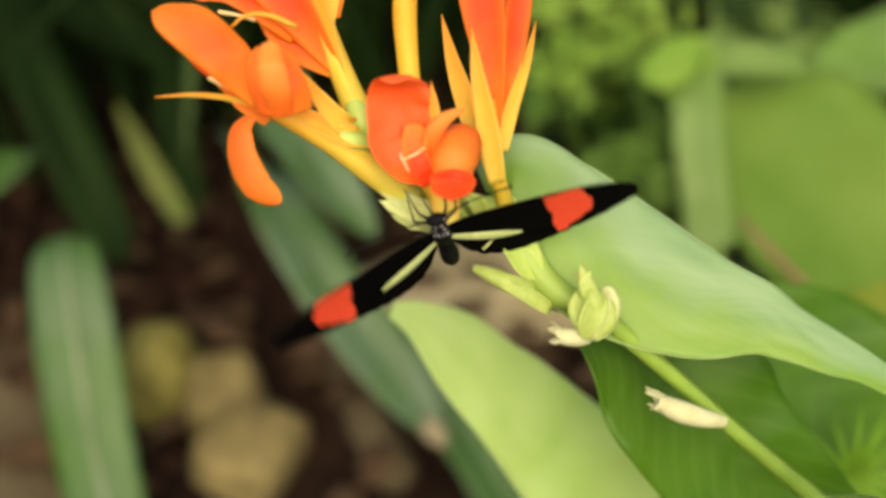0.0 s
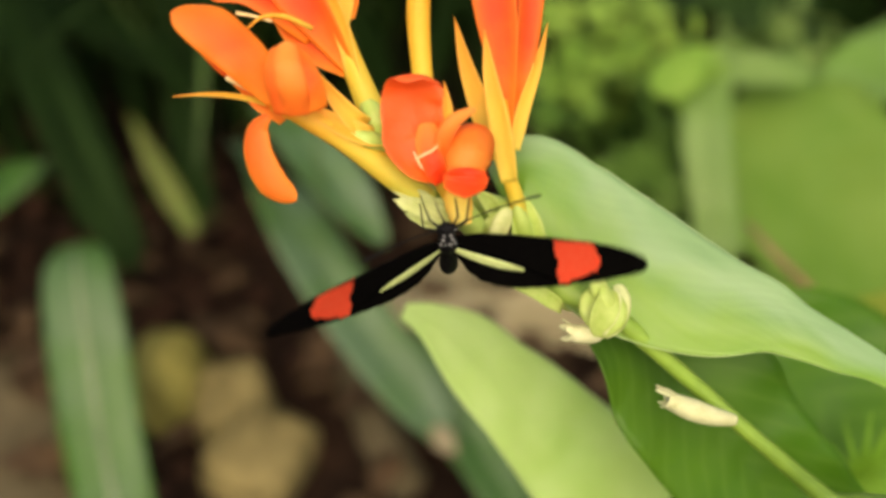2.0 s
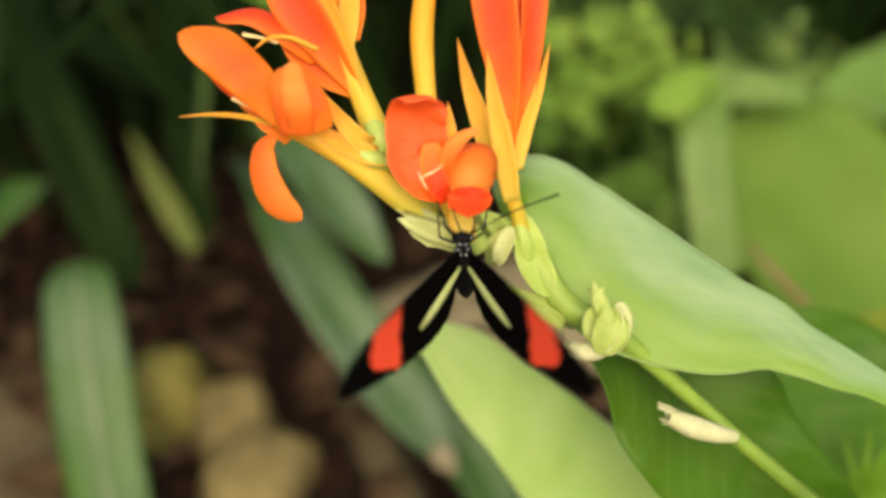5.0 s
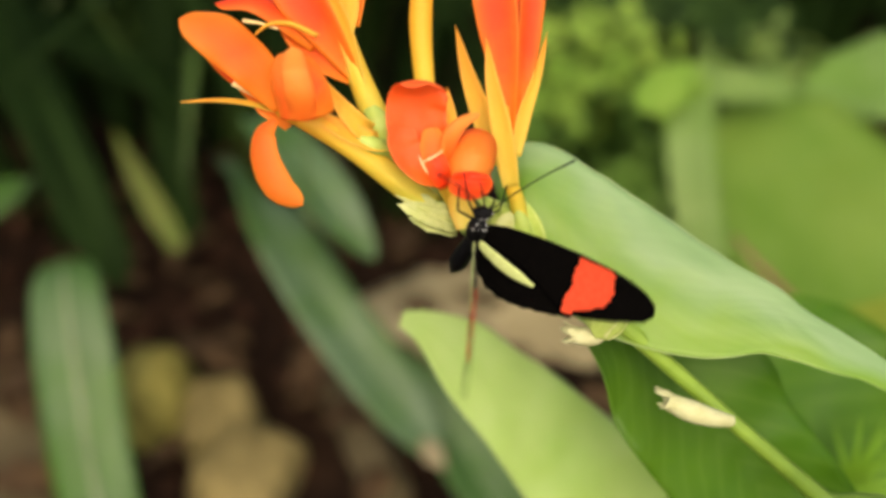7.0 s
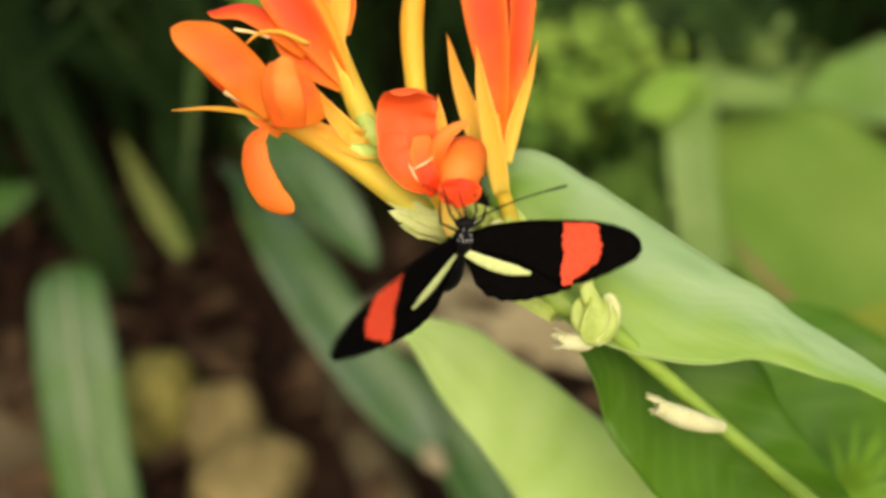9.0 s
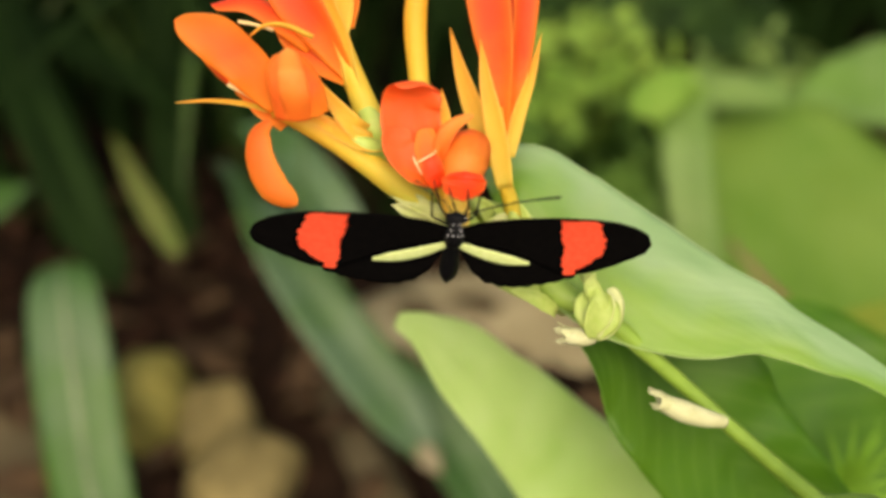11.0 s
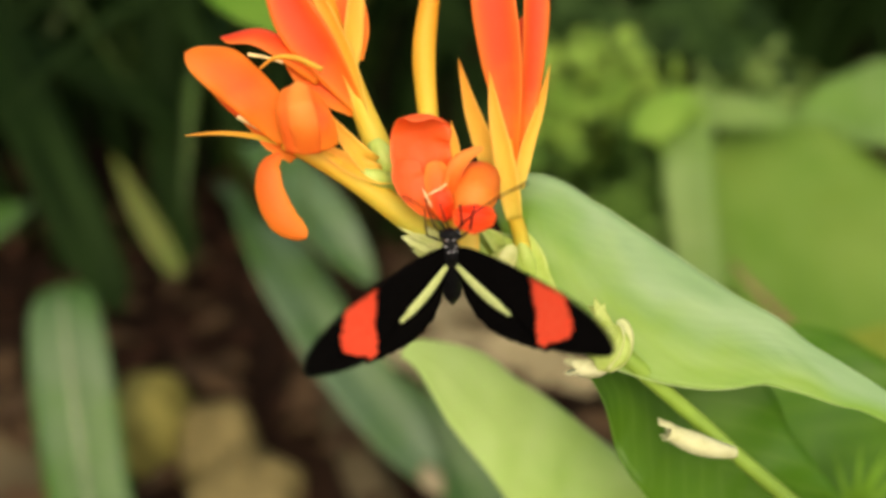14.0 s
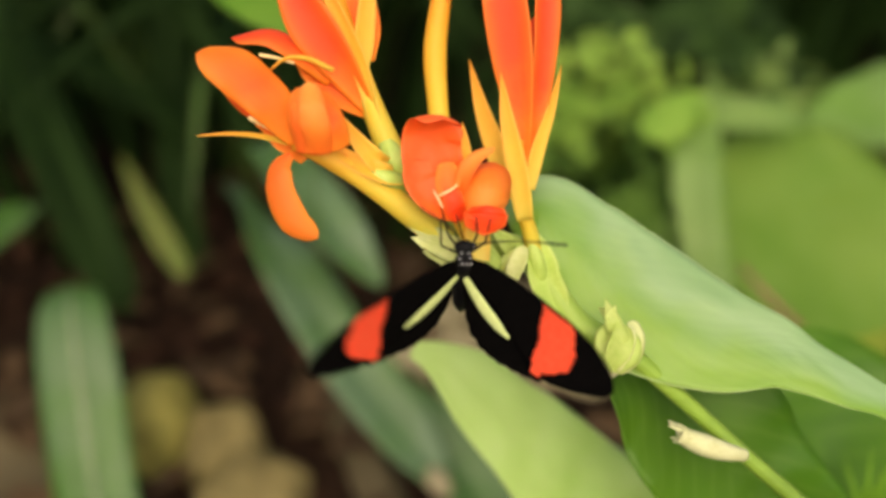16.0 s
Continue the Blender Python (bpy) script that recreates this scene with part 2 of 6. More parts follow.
STONE = plain_mat("tan_stone", (0.07, 0.058, 0.02), (0.25, 0.20, 0.08), 55, 0.85, 0.25, 0.003, 0.7, 8)
MOSSY = plain_mat("mossy_stone", (0.095, 0.09, 0.018), (0.28, 0.25, 0.065), 60, 0.85, 0.25, 0.003, 0.7, 8)
DEAD = plain_mat("dead_leaf", (0.02, 0.012, 0.006), (0.10, 0.06, 0.028), 50, 0.8, 0.2, 0.001, 0.6)
YELLOWING = leaf_mat("yellowing_leaf", (0.16, 0.24, 0.03), (0.24, 0.30, 0.04), (0.25, 0.3, 0.05), 0.55, 3, 0.1, 0.3, spec=0.2)
RIB = plain_mat("pale_midrib", (0.11, 0.16, 0.075), (0.24, 0.29, 0.17), 60, 0.5, 0.3)
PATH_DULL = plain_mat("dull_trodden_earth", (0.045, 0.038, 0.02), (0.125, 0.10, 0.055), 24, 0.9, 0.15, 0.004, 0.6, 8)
DRY_TIP = plain_mat("tan_dry_tip", (0.17, 0.15, 0.085), (0.30, 0.25, 0.15), 60, 0.7, 0.2)
TWIG = plain_mat("brown_pink_twig", (0.16, 0.09, 0.05), (0.3, 0.18, 0.10), 90, 0.8, 0.2)
CHIP = plain_mat("bark_chip", (0.014, 0.008, 0.005), (0.07, 0.033, 0.02), 60, 0.9, 0.08, 0.002, 0.7)


# ---- mesh helpers ----
def link_mesh(name, verts, faces, mat, parent=None, label="", uvs=None, smooth=True):
    me = bpy.data.meshes.new(name)
    me.from_pydata([tuple(v) for v in verts], [], faces)
    if uvs is not None:
        layer = me.uv_layers.new(name="UVMap")
        for loop in me.loops:
            layer.data[loop.index].uv = uvs[loop.vertex_index]
    me.polygons.foreach_set("use_smooth", [smooth] * len(me.polygons))
    me.materials.append(mat)
    me.update()
    ob = new(name, me)
    if parent is not None:
        ob.parent = parent
    return tagged(ob, label) if label else ob


def thing(name, label, category, group="", kind="", at=(0, 0, 0)):
    """An empty at the base of a thing. Its parts keep world coordinates if at is the origin."""
    e = new(name)
    e.location = at
    e.empty_display_size = 0.01
    return tagged(e, label, category, group, kind)


def spline(points, u):
    """A point on a smooth curve through the control points."""
    n = len(points) - 1
    s = min(max(u, 0.0), 1.0) * n
    i = min(int(s), n - 1)
    t = s - i
    p1, p2 = Vector(points[i]), Vector(points[i + 1])
    p0 = Vector(points[i - 1]) if i > 0 else p1 * 2 - p2
    p3 = Vector(points[i + 2]) if i + 2 <= n else p2 * 2 - p1
    return 0.5 * ((2 * p1) + (p2 - p0) * t + (2 * p0 - 5 * p1 + 4 * p2 - p3) * t * t + (3 * p1 - p0 - 3 * p2 + p3) * t ** 3)


def profile(values, u):
    return max(spline([(v, 0, 0) for v in values], u).x, 0.0)


def blade_data(points, normal, width, shape, cup=0.0, fold=0.0, wave=0.0, waves=3.0, thick=0.0003, nu=28, nv=8, seed=0, curl=0.0, ragged=0.0, round_base=False, crumple=0.0):
    """A thin closed blade (leaf, petal, sepal) along a spine. normal: one facing or one for each control point;
    width: half width in metres; shape: share of it along the spine; cup: edges rise; fold: a crease at the midrib; wave: ripple of the edges."""
    normals = normal if isinstance(normal[0], (tuple, list)) else [normal] * len(points)
    rng = random.Random(seed)
    ph = rng.uniform(0, 6.28)
    verts, uvs, faces = [], [], []
    rows = nu + 1
    cols = nv + 1
    for side in (1, -1):
        for i in range(rows):
            u = i / nu
            c = spline(points, u)
            tan = (spline(points, min(u + 0.01, 1)) - spline(points, max(u - 0.01, 0))).normalized()
            nn = spline(normals, u)
            nn = (nn - tan * nn.dot(tan)).normalized()
            across = tan.cross(nn)
            w = width * profile(shape, u)
            if u > 0.9:
                w *= math.sqrt(max(1 - ((u - 0.9) / 0.1) ** 2, 0.0))
            if round_base and u < 0.08:
                w *= math.sqrt(max(1 - ((0.08 - u) / 0.08) ** 2, 0.0))
            w = max(w, 0.00004)
            for j in range(cols):
                v = j / nv * 2 - 1
                ang = v * curl
                if curl:
                    dx, dz = math.sin(ang) / curl, (1 - math.cos(ang)) / curl
                else:
                    dx, dz = v, 0.0
                lift = dz + cup * v * v + fold * abs(v) + wave * v * v * math.sin(u * waves * 6.283 + ph + (1.3 if v > 0 else 0))
                if crumple:
                    lift += crumple * (noise.noise((u * 7 + seed, v * 1.6, 0.7)) + 0.5 * noise.noise((u * 16 + seed, v * 3.4, 2.1)))
                edge = 1 - 0.7 * v * v
                jag = 1 + ragged * noise.noise((u * 23 + seed, v * 3, 0.3)) * abs(v)
                p = c + across * (w * dx * jag) + nn * (w * lift) + nn * (side * thick * 0.5 * edge)
                verts.append(p)
                uvs.append((u, j / nv))
    k = rows * cols
    for i in range(nu):
        for j in range(nv):
            a = i * cols + j
            q = (a, a + 1, a + cols + 1, a + cols)
            faces.append(q)
            faces.append(tuple(x + k for x in reversed(q)))
    ring = [j for j in range(cols)] + [i * cols + nv for i in range(1, rows)] + [nu * cols + j for j in range(nv - 1, -1, -1)] + [i * cols for i in range(nu - 1, 0, -1)]
    for a, b in zip(ring, ring[1:] + ring[:1]):
        faces.append((b, a, a + k, b + k))
    return verts, faces, uvs


def blade(name, mat, parent, points, normal, width, shape, label="", **kw):
    v, f, uv = blade_data(points, normal, width, shape, **kw)
    return link_mesh(name, v, f, mat, parent, label, uv)


def tube_data(points, radii, sides=12, n=24, squash=1.0):
    verts, faces, uvs = [], [], []
    prev = Vector((0.3, 0.2, 1)).normalized()
    for i in range(n + 1):
        u = i / n
        c = spline(points, u)
        tan = (spline(points, min(u + 0.01, 1)) - spline(points, max(u - 0.01, 0))).normalized()
        a = (prev - tan * prev.dot(tan)).normalized()
        prev = a
        b = tan.cross(a)
        r = max(profile(radii, u), 0.00002)
        for j in range(sides):
            t = j / sides * 2 * math.pi
            verts.append(c + a * (r * math.cos(t)) + b * (r * squash * math.sin(t)))
            uvs.append((u, j / sides))
    for i in range(n):
        for j in range(sides):
            a, b = i * sides + j, i * sides + (j + 1) % sides
            faces.append((a, b, b + sides, a + sides))
    faces.append(tuple(reversed(range(sides))))
    faces.append(tuple(range(n * sides, n * sides + sides)))
    return verts, faces, uvs


def tube(name, mat, parent, points, radii, label="", **kw):
    v, f, uv = tube_data(points, radii, **kw)
    return link_mesh(name, v, f, mat, parent, label, uv)


def lump_data(centre, size, seed, rough=0.18, level=3, turn=0.0, freq=1.6):
    """A rounded uneven stone or bud."""
    bm = bmesh.new()
    bmesh.ops.create_icosphere(bm, subdivisions=level, radius=1.0)
    rot = Matrix.Rotation(turn, 3, 'Z')
    for v in bm.verts:
        d = v.co.normalized()
        k = 1 + rough * noise.noise(d * freq + Vector((seed * 7.1, seed * 3.3, 0))) + rough * 0.35 * noise.noise(d * freq * 3 + Vector((seed, 0, 0)))
        p = Vector((d.x * size[0], d.y * size[1], d.z * size[2])) * k
        v.co = rot @ p + Vector(centre)
    vs = [v.co.copy() for v in bm.verts]
    fs = [[v.index for v in f.verts] for f in bm.faces]
    bm.free()
    return vs, fs


FACE = (0.000, -0.819, 0.574)
OVAL = [0.25, 0.7, 1.0, 0.95, 0.65, 0.12]
SPEAR = [0.75, 1.0, 0.85, 0.5, 0.03]
STRAPPY = [0.75, 0.9, 1.0, 1.0, 0.92, 0.7, 0.1]

# ---- ground ----
def ground_sheet():
    """One sheet to the horizon: a bed of soil with an earthen path through it."""
    verts, faces = [], []
    xs = [-400, -60, -12, -4, -2] + [-1.4 + i * 0.04 for i in range(71)] + [2, 4, 12, 60, 400]
    ys = [-400, -60, -12, -4, -1.5] + [-0.6 + i * 0.04 for i in range(71)] + [4, 8, 20, 80, 400]
    for y in ys:
        for x in xs:
            near = 1.0 if abs(x) < 2 and -1 < y < 3 else 0.0
            z = near * (0.012 * noise.noise((x * 7, y * 7, 0)) + 0.006 * noise.noise((x * 23, y * 23, 2)))
            verts.append((x, y, z))
    c = len(xs)
    for j in range(len(ys) - 1):
        for i in range(c - 1):
            a = j * c + i
            faces.append((a, a + 1, a + c + 1, a + c))
    return tagged(link_mesh("ground", verts, faces, SOIL), "dark brown soil of a planted bed, shade in its colour", "ground", kind="structure")


ground_sheet()


def path_patch(points, width, shape, seed, mat=None):
    v, f, uv = blade_data(points, (0, 0, 1), width, shape, thick=0.03, nu=40, nv=14, ragged=0.25, seed=seed)
    v = [p + Vector((0, 0, 0.012 * noise.noise(p * 9) + 0.006 * noise.noise(p * 30))) for p in v]
    return tagged(link_mesh("path", v, f, mat or PATH, uvs=uv), "bare tan trodden earth path beside the bed", "path", kind="structure")


path_patch([(-0.052, 0.262, 0.0), (-0.01, 0.262, 0.0), (0.045, 0.268, 0.0), (0.09, 0.29, 0.0), (0.13, 0.33, 0.0)], 0.056, [0.4, 0.85, 1, 0.8, 0.4], 3)
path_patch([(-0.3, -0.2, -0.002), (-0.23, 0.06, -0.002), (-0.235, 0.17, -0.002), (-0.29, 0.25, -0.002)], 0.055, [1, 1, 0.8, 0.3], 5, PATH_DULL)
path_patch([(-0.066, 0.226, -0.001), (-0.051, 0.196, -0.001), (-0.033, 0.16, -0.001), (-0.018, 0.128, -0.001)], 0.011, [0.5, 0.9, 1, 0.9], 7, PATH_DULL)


# ---- the canna in flower ----
canna = thing("canna_plant", "flowering canna with orange flowers and pale green leaves", "flowering plant")


def canna_stem():
    pts = [(0.16, -0.045, -0.01), (0.1071, -0.0589, 0.2027), (0.0838, -0.0525, 0.2225), (0.0732, -0.0496, 0.2315), (0.0637, -0.0465, 0.2392), (0.0564, -0.0434, 0.245), (0.0373, -0.0379, 0.2611), (0.0284, -0.0343, 0.2644), (0.0236, -0.0308, 0.2685), (0.0180, -0.0257, 0.276), (0.0076, -0.0257, 0.2802), (-0.0027, -0.0256, 0.2856), (-0.0089, -0.0208, 0.2932), (-0.0142, -0.0111, 0.3001)]
    tube("stem", STEM, canna, pts, [0.0042, 0.0034, 0.0022, 0.0018, 0.0017, 0.0017, 0.0020, 0.0028, 0.0030, 0.0030, 0.0029, 0.0026, 0.0021, 0.0015], n=80, sides=16)


canna_stem()


def flower(label):
    """A hub mesh for one flower, whose petals and sepals are its parts."""
    def make(points, radii):
        return tube("flower", TUBE, canna, points, radii, label, n=24, sides=14)
    return make


# the flower that opens to the side
fa = flower("open orange flower with a curled hanging petal")(
    [(0.0007, -0.0302, 0.2833), (-0.0054, -0.0293, 0.2881), (-0.0147, -0.0269, 0.295), (-0.0226, -0.0259, 0.3), (-0.0284, -0.0255, 0.3023)], [0.0026, 0.0026, 0.0024, 0.0021, 0.0012])
blade("petal", PETAL, fa, [(-0.0276, -0.0252, 0.3027), (-0.0323, -0.0236, 0.3103), (-0.0388, -0.0219, 0.3162), (-0.0457, -0.0212, 0.3189)], [(0.098, -0.687, 0.720), (0.095, -0.617, 0.781), (0.047, -0.583, 0.811), (0.000, -0.476, 0.879)],
      0.0047, [0.4, 0.85, 1.0, 0.95, 0.38], cup=-0.22, wave=0.06, seed=1, nu=36, nv=12)
blade("petal", PETAL_SOFT, fa, [(-0.0258, -0.0324, 0.3041), (-0.0263, -0.032, 0.3088), (-0.0269, -0.03, 0.3125), (-0.0266, -0.0265, 0.3146)], [(-0.422, -0.877, 0.228), (-0.446, -0.77, 0.456), (-0.445, -0.665, 0.6), (-0.336, -0.429, 0.839)],
      0.00216, [0.75, 1, 0.95, 0.6], cup=-0.2, crumple=0.05, wave=0.04, seed=2, nu=32, nv=12)
blade("petal", PETAL_GLOW, fa, [(-0.0226, -0.033, 0.3042), (-0.023, -0.0331, 0.3094), (-0.0238, -0.0311, 0.3135), (-0.0245, -0.0264, 0.3157)], [(-0.002, -0.986, 0.169), (-0.001, -0.861, 0.509), (-0.0, -0.743, 0.669), (0.002, -0.321, 0.947)],
      0.00278, [0.8, 1, 0.9, 0.62], cup=-0.2, crumple=0.05, wave=0.04, seed=21, nu=32, nv=12)
blade("petal", PETAL, fa, [(-0.019, -0.032, 0.3047), (-0.0198, -0.0315, 0.3087), (-0.0211, -0.0292, 0.3119), (-0.0227, -0.0259, 0.3138)], [(0.42, -0.879, 0.226), (0.408, -0.787, 0.463), (0.37, -0.691, 0.621), (0.3, -0.436, 0.848)],
      0.00257, [0.85, 1, 0.9, 0.5], cup=-0.2, crumple=0.05, wave=0.04, seed=29, nu=32, nv=12)
blade("petal", PETAL_RED, fa, [(-0.0439, -0.0192, 0.3153), (-0.041, -0.0208, 0.3115), (-0.0375, -0.0229, 0.3085), (-0.0331, -0.0252, 0.3064)], [(-0.261, -0.951, 0.164), (-0.178, -0.97, 0.167), (-0.178, -0.97, 0.167), (-0.184, -0.952, 0.246)], 0.00138, [0.3, 0.9, 1.0, 0.7], cup=-0.2, seed=30, nu=24, nv=8)
blade("petal", PETAL_SOFT, fa, [(-0.0286, -0.0298, 0.3026), (-0.0308, -0.0322, 0.3009), (-0.0306, -0.0352, 0.297), (-0.028, -0.0377, 0.2926), (-0.0235, -0.0384, 0.2892)], [(-0.268, -0.509, 0.818), (-0.431, -0.542, 0.721), (-0.372, -0.748, 0.55), (-0.239, -0.88, 0.411), (-0.094, -0.964, 0.249)],
      0.0031, [0.3, 0.85, 1.0, 1.0, 0.5], cup=-0.3, crumple=0.03, seed=3, ragged=0.06, nu=40, nv=12)
blade("petal", PETAL, fa, [(-0.026, -0.0253, 0.2991), (-0.0298, -0.0231, 0.3022), (-0.0331, -0.0219, 0.304), (-0.0363, -0.0212, 0.3049)], (0.000, -0.620, 0.785), 0.0032, [0.6, 1.0, 0.7, 0.2], cup=0.2, seed=4)
blade("sepal", SEPAL, fa, [(-0.0276, -0.0242, 0.3007), (-0.0338, -0.0249, 0.3032), (-0.0399, -0.0262, 0.3047), (-0.0463, -0.0273, 0.305)], (0.094, -0.107, 0.990), 0.0009, [0.8, 1.0, 0.7, 0.15], cup=0.3, nv=4, seed=5)
blade("sepal", SEPAL, fa, [(-0.0094, -0.023, 0.2936), (-0.0129, -0.0265, 0.2991), (-0.0171, -0.0246, 0.3036), (-0.0215, -0.0203, 0.308)], (-0.188, -0.609, 0.771), 0.0021, SPEAR, cup=0.5, nv=6, seed=6)
blade("sepal", SEPAL, fa, [(-0.0077, -0.0244, 0.2934), (-0.0113, -0.0277, 0.2965), (-0.0177, -0.0269, 0.2994), (-0.0241, -0.0249, 0.3032)], (-0.092, -0.545, 0.833), 0.0022, [0.9, 1, 0.8, 0.2], cup=0.5, nv=6, seed=7)
tube("stamen", WHITE, fa, [(-0.0306, -0.0249, 0.3032), (-0.0337, -0.0245, 0.3054), (-0.0367, -0.0244, 0.3074)], [0.00035, 0.0003, 0.0005], sides=6, n=8)

# the flower above it
fb = flower("orange flower half open on a yellow tube")(
    [(-0.0078, -0.0213, 0.2926), (-0.0103, -0.0202, 0.2976), (-0.0143, -0.0155, 0.3061), (-0.0187, -0.01, 0.3157), (-0.0219, -0.0047, 0.3251)], [0.0022, 0.0027, 0.0023, 0.0026, 0.0022])
blade("petal", PETAL_RED, fb, [(-0.0142, -0.0173, 0.3052), (-0.02, -0.0147, 0.3142), (-0.0252, -0.0122, 0.3212), (-0.0299, -0.0076, 0.3295)], [(-0.370, -0.704, 0.606), (-0.370, -0.704, 0.606), (-0.358, -0.579, 0.733), (-0.358, -0.579, 0.733)],
      0.0045, [0.3, 0.8, 1.0, 0.6], cup=0.35, seed=8)
blade("petal", PETAL_RED, fb, [(-0.0213, -0.0147, 0.3107), (-0.026, -0.0138, 0.3156), (-0.0328, -0.0133, 0.3197), (-0.0403, -0.0139, 0.3188)], [(0.000, -0.476, 0.879), (0.164, -0.228, 0.960), (0.087, -0.050, 0.995), (-0.267, 0.022, 0.963)],
      0.0036, [0.5, 0.9, 1.0, 0.5], cup=-0.35, seed=9)
blade("petal", PETAL, fb, [(-0.0149, -0.0167, 0.3043), (-0.0198, -0.0154, 0.308), (-0.0242, -0.0129, 0.3116), (-0.0281, -0.0097, 0.3161)], (-0.183, -0.538, 0.823), 0.0036, [0.4, 0.9, 1.0, 0.6], cup=0.3, seed=10)
blade("sepal", SEPAL, fb, [(-0.0131, -0.0186, 0.3034), (-0.0157, -0.0149, 0.3131), (-0.0193, -0.0117, 0.3211), (-0.024, -0.0076, 0.3295)], (-0.287, -0.785, 0.549), 0.0017, [0.8, 1, 0.9, 0.5], cup=0.5, nv=6, seed=11)
blade("sepal", SEPAL, fb, [(-0.0158, -0.0135, 0.3125), (-0.0152, -0.01, 0.3192), (-0.014, -0.0041, 0.3294)], (0.287, -0.785, 0.549), 0.002, [0.7, 1, 0.9, 0.6], cup=0.4, nv=6, seed=12)
blade("petal", PETAL, fb, [(-0.0154, -0.0119, 0.3129), (-0.0159, -0.0069, 0.3202), (-0.0176, -0.0012, 0.3283)], (0.100, -0.815, 0.571), 0.0034, [0.6, 1, 0.9, 0.6], cup=0.3, seed=13)
tube("stamen", SEPAL, fb, [(-0.0211, -0.0156, 0.3129), (-0.0258, -0.0162, 0.3156), (-0.0298, -0.0175, 0.3162), (-0.0326, -0.0192, 0.3147)], [0.0005, 0.0005, 0.0004, 0.0002], sides=8, n=14, squash=0.5)
tube("stamen", WHITE, fb, [(-0.0284, -0.0167, 0.3149), (-0.0315, -0.017, 0.3161), (-0.0349, -0.0167, 0.3166)], [0.0003, 0.0003, 0.0004], sides=6, n=8)

# the closed upright bud
fc = flower("closed flower bud on an upright golden tube")(
    [(0.0035, -0.0266, 0.2815), (0.0007, -0.0199, 0.2894), (-0.0009, -0.0109, 0.3013), (-0.0016, -0.0042, 0.3118), (-0.0002, 0.0018, 0.322)], [0.002, 0.0022, 0.0021, 0.0024, 0.002])
blade("petal", PETAL, fc, [(-0.0009, -0.001, 0.319), (-0.0002, 0.0006, 0.323), (0.0009, 0.0039, 0.3277)], FACE, 0.0022, [0.3, 1.0, 0.5], cup=0.3, nv=6, seed=14)

# the flower that faces the camera
fd = flower("red-orange flower with hooded petal facing outward")(
    [(0.0073, -0.0326, 0.2816), (0.0056, -0.0321, 0.2859), (0.0034, -0.0324, 0.2907), (0.0017, -0.0331, 0.295)], [0.0024, 0.0023, 0.0022, 0.0014])
blade("petal", PETAL_HOOD, fd, [(0.0026, -0.0333, 0.2911), (0.0004, -0.0318, 0.2948), (-0.0019, -0.0291, 0.2994), (-0.0022, -0.0266, 0.304), (-0.0009, -0.0266, 0.3086), (0.0001, -0.0295, 0.3097)], [(0.195, -0.729, 0.656), (0.242, -0.753, 0.612), (0.099, -0.831, 0.548), (0.048, -0.906, 0.422), (-0.003, -0.947, -0.321), (-0.003, -0.335, -0.942)],
      0.00562, [0.34, 0.86, 1.0, 1.0, 0.9, 0.62], cup=0.34, seed=15, wave=0.05, crumple=0.05, nu=44, nv=16)
blade("petal", PETAL_HOOD, fd, [(0.0024, -0.0352, 0.2918), (-0.0014, -0.0352, 0.2947), (-0.0044, -0.0329, 0.2983), (-0.0048, -0.0295, 0.3012)], [(0.277, -0.579, 0.767), (0.329, -0.703, 0.631), (0.287, -0.773, 0.566), (0.237, -0.881, 0.409)],
      0.00317, [0.35, 0.8, 1.0, 0.85], cup=0.3, crumple=0.06, seed=16, nu=28, nv=12)
blade("petal", PETAL_SOFT, fd, [(0.0013, -0.035, 0.2954), (0.0009, -0.0332, 0.2975), (0.0008, -0.0316, 0.2993), (0.0006, -0.0301, 0.301)], [(-0.0, -0.743, 0.669), (-0.0, -0.806, 0.592), (-0.0, -0.806, 0.592), (-0.001, -0.907, 0.422)], 0.00222, [0.6, 1.0, 0.95, 0.6], cup=0.35, seed=17, nv=10)
blade("petal", THROAT, fd, [(0.0032, -0.0363, 0.292), (0.0022, -0.0362, 0.2947), (0.0017, -0.0353, 0.2968), (0.0015, -0.034, 0.2977)], [(0.001, -0.602, 0.798), (-0.0, -0.743, 0.669), (-0.0, -0.806, 0.592), (-0.001, -0.942, 0.335)], 0.002, [0.6, 1.0, 0.9, 0.5], cup=0.4, crumple=0.1, seed=171, nv=8)
blade("petal", PETAL_RED, fd, [(0.0048, -0.0352, 0.291), (0.0045, -0.0333, 0.2945), (0.0054, -0.0308, 0.297), (0.0067, -0.0285, 0.2984)], [(0.098, -0.671, 0.735), (0.099, -0.802, 0.589), (0.099, -0.802, 0.589), (0.097, -0.902, 0.42)], 0.00256, [0.8, 1.0, 0.9, 0.5], cup=0.2, seed=20, nu=24, nv=8)
blade("petal", PETAL_GLOW, fd, [(0.0094, -0.0273, 0.2992), (0.0089, -0.0315, 0.2998), (0.0084, -0.0352, 0.2987), (0.008, -0.037, 0.2966), (0.0078, -0.0375, 0.2942), (0.0078, -0.0365, 0.2909)], [(0.045, 0.092, 0.995), (0.047, -0.528, 0.848), (0.05, -0.742, 0.668), (0.05, -0.805, 0.591), (0.049, -0.86, 0.508), (0.048, -0.906, 0.422)],
      0.0078, [0.9, 1.0, 1.0, 1.02, 1.04, 1.0], curl=-1.75, crumple=0.03, seed=18, nu=44, nv=20)
